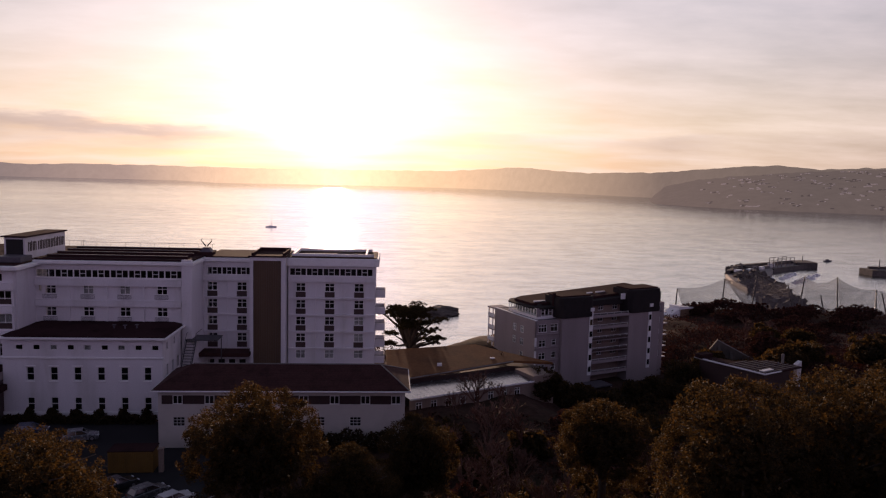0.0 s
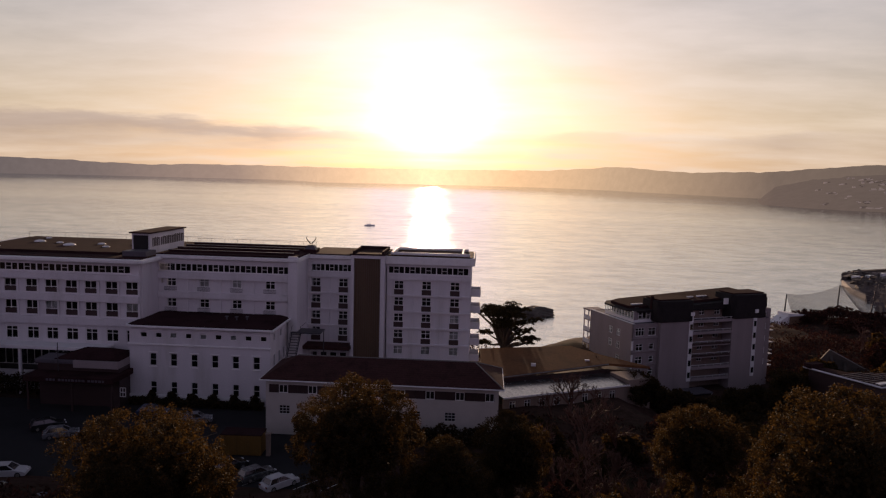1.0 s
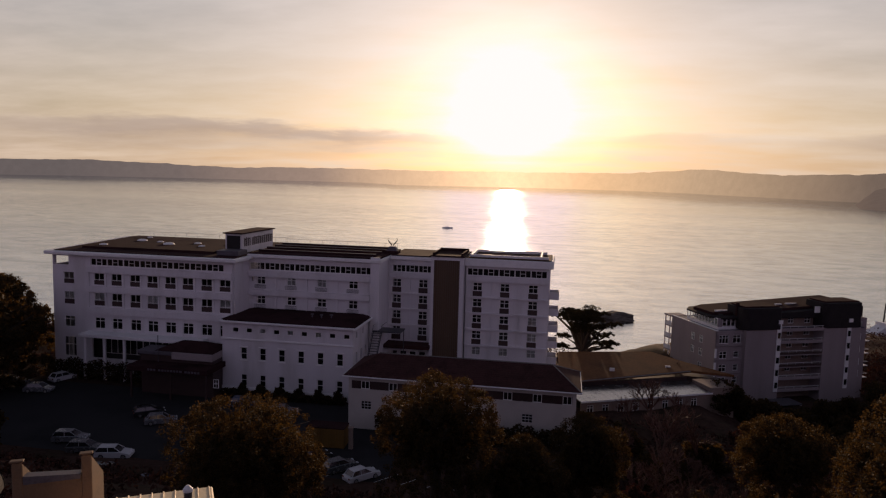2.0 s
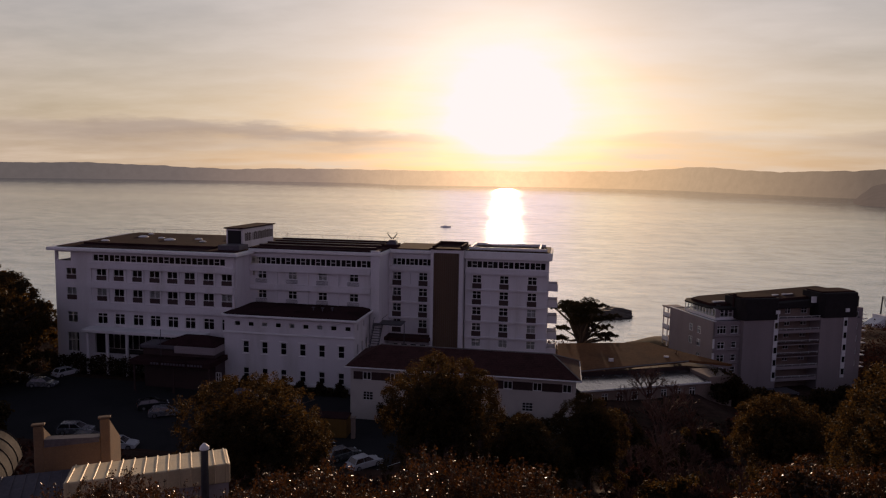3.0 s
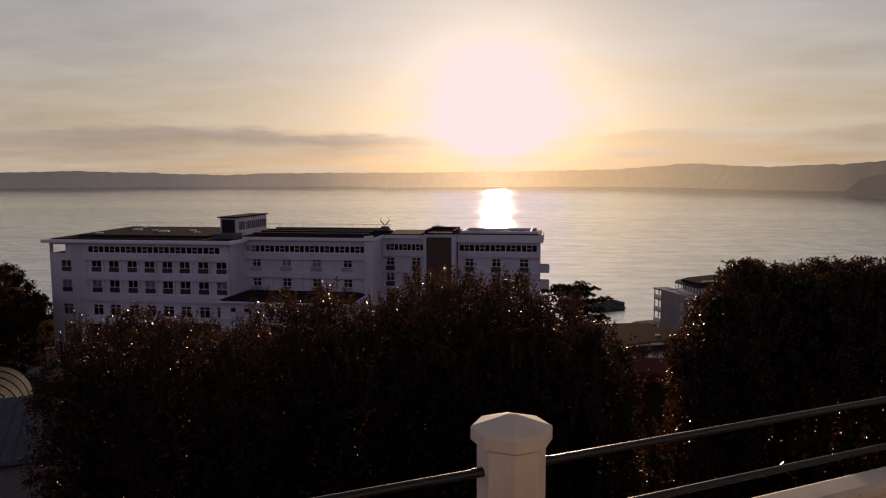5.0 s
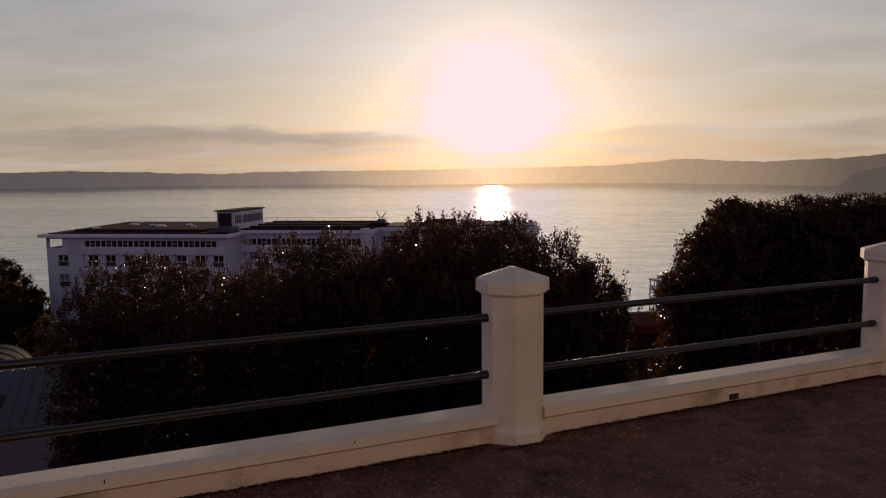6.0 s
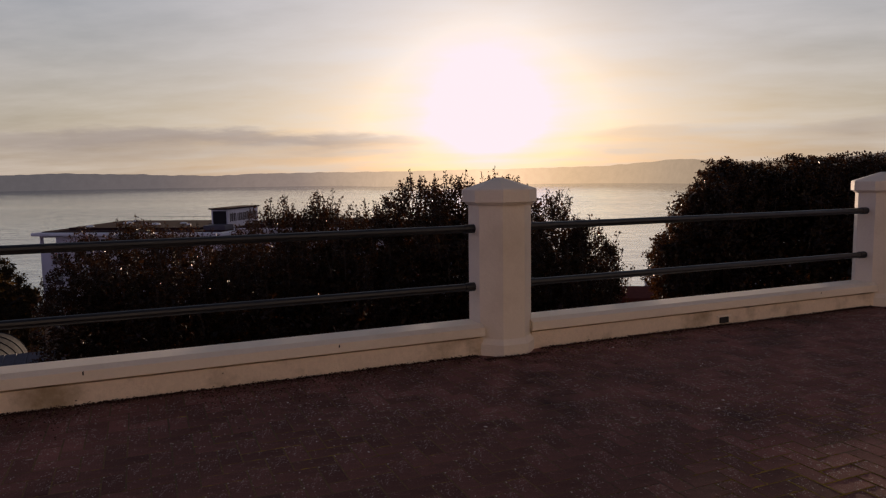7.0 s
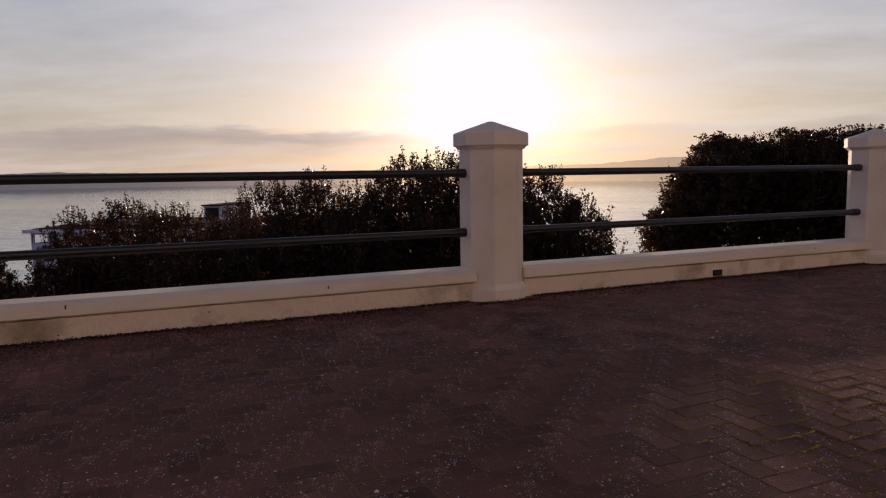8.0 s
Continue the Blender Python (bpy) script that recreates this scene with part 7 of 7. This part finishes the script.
def ivy_tree(x, y, h, seed):
    """A bare tree whose trunk is wrapped in dark ivy."""
    z = float(land_height(np.array(x), np.array(y))) - 0.3
    ob = bare_tree(x, y, z, h, seed, "bare tree with an ivy-clad trunk")
    rng = np.random.default_rng(seed)
    n = 5200
    up = rng.uniform(0.02, 0.62, n)
    a = rng.uniform(0, 6.28, n)
    r = (0.55 + 0.35 * np.sin(up * 19 + a)) * rng.uniform(0.5, 1.1, n) * (1.15 - up)
    p = np.stack([r * np.cos(a), r * np.sin(a), up * h], -1)
    part("ivy", leaf_mesh("ivy", leaf_quads(rng, p, 0.16), "oak"), None, ob, "dark ivy round the trunk")


ivy_tree(11.2, 74.0, 9.5, 91)
ivy_tree(14.6, 79.0, 7.5, 92)
bare_tree(2.7, 11.6, -5.2, 5.6, 8, "thin bare shrub stems between evergreens", 5)


def bushes():
    """Low rounded bushes that close the ground between the trees."""
    spots = ((36.0, 112.0, 2.2), (41.0, 114.5, 2.6), (46.0, 117.0, 2.6), (51.0, 120.0, 2.4), (33.0, 106.0, 2.4), (39.0, 106.0, 2.6), (45.0, 109.0, 2.4), (52.0, 113.0, 2.4), (9.0, 52.0, 2.6), (12.5, 50.0, 2.4), (24.5, 52.0, 2.8), (28.5, 64.0, 3.2), (8.0, 64.0, 2.6), (13.5, 68.0, 2.8), (22.0, 74.0, 3.0), (31.0, 76.0, 3.2), (12.0, 82.0, 2.6), (19.0, 90.0, 2.6), (27.0, 98.0, 2.8), (8.5, 92.0, 2.4),
             (38.0, 94.0, 3.0), (50.0, 96.0, 3.4), (44.0, 110.0, 2.8), (72.0, 140.0, 3.2), (84.0, 150.0, 3.4), (92.0, 165.0, 3.6), (104.0, 172.0, 3.8), (112.0, 185.0, 3.6), (124.0, 200.0, 4.0),
             (136.0, 226.0, 4.2), (126.0, 244.0, 4.0), (148.0, 248.0, 4.2), (140.0, 262.0, 3.8), (160.0, 260.0, 4.0), (172.0, 250.0, 4.0), (120.0, 262.0, 3.6), (134.0, 272.0, 3.6), (184.0, 262.0, 4.2), (156.0, 230.0, 4.0))
    for k, (x, y, r) in enumerate(spots):
        z = float(land_height(np.array(x), np.array(y)))
        red = k % 3 == 0
        if y > 180:
            tree("bush", "low spreading scrub bush under the aviary nets", x, y, z + r * 0.9, (r * 2.3, r * 1.5, r * 0.8), mat="scrub", seed=200 + k, clumps=150, per=50, leaf=0.42, spread=0.6, category="bush", floor=-0.3, limb_count=6, skirt=False)
            continue
        tree("bush", "reddish bramble bush on the slope" if red else "dark evergreen bush on the slope", x, y, z + r * (1.5 if y > 130 else 1.35), (r * 1.25, r * 1.1, r * 0.95), mat="scrub" if red else "oak",
             seed=200 + k, clumps=90, per=45, leaf=0.3 if y < 110 else 0.46, spread=0.7, category="bush", floor=-0.6, limb_count=6, skirt=False)


bushes()


def undergrowth():
    """Bramble and scrub over the slope between terrace and shore."""
    rng = np.random.default_rng(77)
    xs, ys = rng.uniform(-130, 120, 11000), rng.uniform(14, 150, 11000)
    xs = np.concatenate([rng.uniform(55, 250, 4200), xs])
    ys = np.concatenate([rng.uniform(120, 295, 4200), ys])
    xs = np.concatenate([rng.uniform(58, 135, 2600), xs])
    ys = np.concatenate([rng.uniform(130, 182, 2600), ys])
    keep = ~((xs > -84) & (xs < 6) & (ys > 70) & (ys < 135)) & ~((xs > -97) & (xs < 6) & (ys > 72) & (ys < 102)) & ~((xs > 2) & (xs < 62) & (ys > 104) & (ys < 150)) & ~((xs > -24) & (xs < -9) & (ys > 17) & (ys < 28)) & ~((xs > 56) & (xs < 80) & (ys > 117) & (ys < 131))
    xs, ys = xs[keep][:13800], ys[keep][:13800]
    zs = land_height(xs, ys) + rough(xs, ys, 0.7)
    r = rng.uniform(0.5, 1.3, len(xs)) * np.where(ys > 120, 2.1, 1.15)
    a = rng.normal(size=(len(xs), 14, 3))
    a /= np.linalg.norm(a, axis=2)[:, :, None]
    a[:, :, 2] = np.abs(a[:, :, 2]) * 0.9
    p = np.stack([xs, ys, zs], -1)[:, None, :] + a * r[:, None, None] * rng.uniform(0.6, 1.0, (len(xs), 14, 1))
    me = leaf_mesh("undergrowth", leaf_quads(rng, p.reshape(-1, 3), 0.54, up=0.5), "scrub")
    tagged(new("undergrowth", me), "red-brown bramble and scrub on the slope", "scrub", kind="stuff")


undergrowth()


def loose_grit():
    """Small stones and crumbs strewn over the paving; many tiny pale ones stand in for glints."""
    rng = np.random.default_rng(91)
    n = 11000
    u, v = rng.uniform(-4.5, 5.5, n), -0.25 - rng.uniform(0, 1, n) ** 1.1 * 5.0
    drift = np.sin(u * 2.3 + 1.3 * np.sin(v * 1.9)) + np.sin(v * 3.1 + u * 1.1) + 0.7 * np.sin(u * 7.0 - v * 5.0)
    r = rng.uniform(0.0008, 0.0030, n) * np.clip(0.9 + 0.28 * drift, 0.35, 1.5) * np.where(rng.uniform(0, 1, n) > 0.985, 2.4, 1.0)
    corner = np.array([(1, 0, 0), (0, 1, 0), (-1, 0, 0), (0, -1, 0), (0, 0, 0.7), (0, 0, -0.3)], float)
    ang = rng.uniform(0, 6.28, n)
    cs, sn = np.cos(ang)[:, None], np.sin(ang)[:, None]
    stretch = rng.uniform(0.8, 2.2, n)[:, None]
    x, y = corner[None, :, 0] * stretch, corner[None, :, 1]
    verts = np.stack([(x * cs - y * sn) * r[:, None] + u[:, None], (x * sn + y * cs) * r[:, None] + v[:, None], corner[None, :, 2] * r[:, None] + 0.001], -1).reshape(-1, 3)
    tri = np.array([(0, 1, 4), (1, 2, 4), (2, 3, 4), (3, 0, 4), (1, 0, 5), (2, 1, 5), (3, 2, 5), (0, 3, 5)])
    faces = (tri[None] + np.arange(n)[:, None, None] * 6).reshape(-1, 3)
    ob = new("grit", quad_mesh("grit", verts, faces, "pebble"))
    ob.matrix_basis = T_FENCE
    tagged(ob, "pale loose grit and painted glint specks over the brick paving", "grit", kind="stuff")


def tetra_field(name, centres, size, mat, squash=0.8):
    """Many tiny four-sided tufts in one mesh."""
    n = len(centres)
    rng = np.random.default_rng(17)
    ang = rng.uniform(0, 6.28, n)
    corner = np.array([(1, 0, 0), (-0.5, 0.87, 0), (-0.5, -0.87, 0), (0, 0, squash)], float)
    cs, sn = np.cos(ang)[:, None], np.sin(ang)[:, None]
    x, y = corner[None, :, 0], corner[None, :, 1]
    v = np.stack([(x * cs - y * sn) * size[:, None], (x * sn + y * cs) * size[:, None], corner[None, :, 2] * size[:, None]], -1) + centres[:, None, :]
    tri = np.array([(0, 1, 3), (1, 2, 3), (2, 0, 3)])
    return quad_mesh(name, v.reshape(-1, 3), (tri[None] + np.arange(n)[:, None, None] * 4).reshape(-1, 3), mat)


def joint_moss():
    """Yellowish moss that stands out of the joints in patches, and a dark ragged rim of it at the wall with dark tufts
    thinning outwards.
    """
    rng = np.random.default_rng(29)
    c = 0.102
    i, j = np.meshgrid(np.arange(-46, 52), np.arange(-52, 0))
    m = (i - j) % 4
    verts, faces, total = [], [], 0
    for kind in (0, 3):
        x, y = i[m == kind] * c, j[m == kind] * c - 0.10
        w, h = (2 * c, c) if kind == 0 else (c, 2 * c)
        for along, length in (((1, 0), w), ((0, 1), h)):
            n, steps = len(x), 4 + int(length * 40)
            f = np.linspace(0, length, steps)
            px, py = x[:, None] + along[0] * f, y[:, None] + along[1] * f
            patch = np.sin(px * 1.9 + 1.1 * np.sin(py * 1.4)) + np.sin(py * 2.6 + 1.7 * np.sin(px * 0.9 + 1.0)) + 0.6 * np.sin(px * 6.1 + py * 4.7) + rng.normal(0, 0.7, px.shape)
            # moss raised most where the sun patch lies, its lit look put into shape
            sun_swell = np.exp(-(((px + 0.55) / 0.95) ** 2 + ((py + 3.25) / 0.75) ** 2))
            top = np.clip(-0.0028 + 0.0015 * patch, -0.0042, 0.0012) + sun_swell * np.clip(0.0062 + 0.0024 * patch, 0, 0.0095) + rng.normal(0, 0.0007, px.shape)
            half = rng.uniform(0.0022, 0.0042, px.shape) * (1 + sun_swell)
            sway = rng.normal(0, 0.0012, px.shape)
            cx, cy = px + along[1] * sway, py + along[0] * sway
            rows = [np.stack([cx - along[1] * half, cy - along[0] * half, np.full(px.shape, -0.006)], -1), np.stack([cx, cy, top], -1), np.stack([cx + along[1] * half, cy + along[0] * half, np.full(px.shape, -0.006)], -1)]
            verts.append(np.stack(rows, 2).reshape(-1, 3))
            k = total + np.arange(n * steps * 3).reshape(n, steps, 3)
            for r in (0, 1):
                faces.append(np.stack([k[:, :-1, r], k[:, 1:, r], k[:, 1:, r + 1], k[:, :-1, r + 1]], -1).reshape(-1, 4))
            total += n * steps * 3
    ob = tagged(new("joint_moss", quad_mesh("joint_moss", np.concatenate(verts), np.concatenate(faces), "tuft")), "yellow-green moss in the paving joints", "moss", kind="stuff")
    ob.matrix_basis = T_FENCE
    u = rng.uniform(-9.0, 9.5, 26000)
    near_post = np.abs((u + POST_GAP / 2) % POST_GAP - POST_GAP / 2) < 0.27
    # half cling to the wall foot, the rest thin out over the paving
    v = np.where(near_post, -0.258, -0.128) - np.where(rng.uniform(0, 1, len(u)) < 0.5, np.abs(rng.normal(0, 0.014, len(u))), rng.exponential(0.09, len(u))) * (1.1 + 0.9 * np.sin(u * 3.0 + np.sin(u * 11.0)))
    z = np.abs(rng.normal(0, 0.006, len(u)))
    rim = tagged(new("wall_foot_moss", tetra_field("wall_foot_moss", np.stack([u, v, z], -1), rng.uniform(0.003, 0.008, len(u)), "soil")), "dark ragged moss at the wall foot and dark tufts thinning outwards", "moss", kind="stuff")
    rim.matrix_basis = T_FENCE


loose_grit()
joint_moss()
pavers()
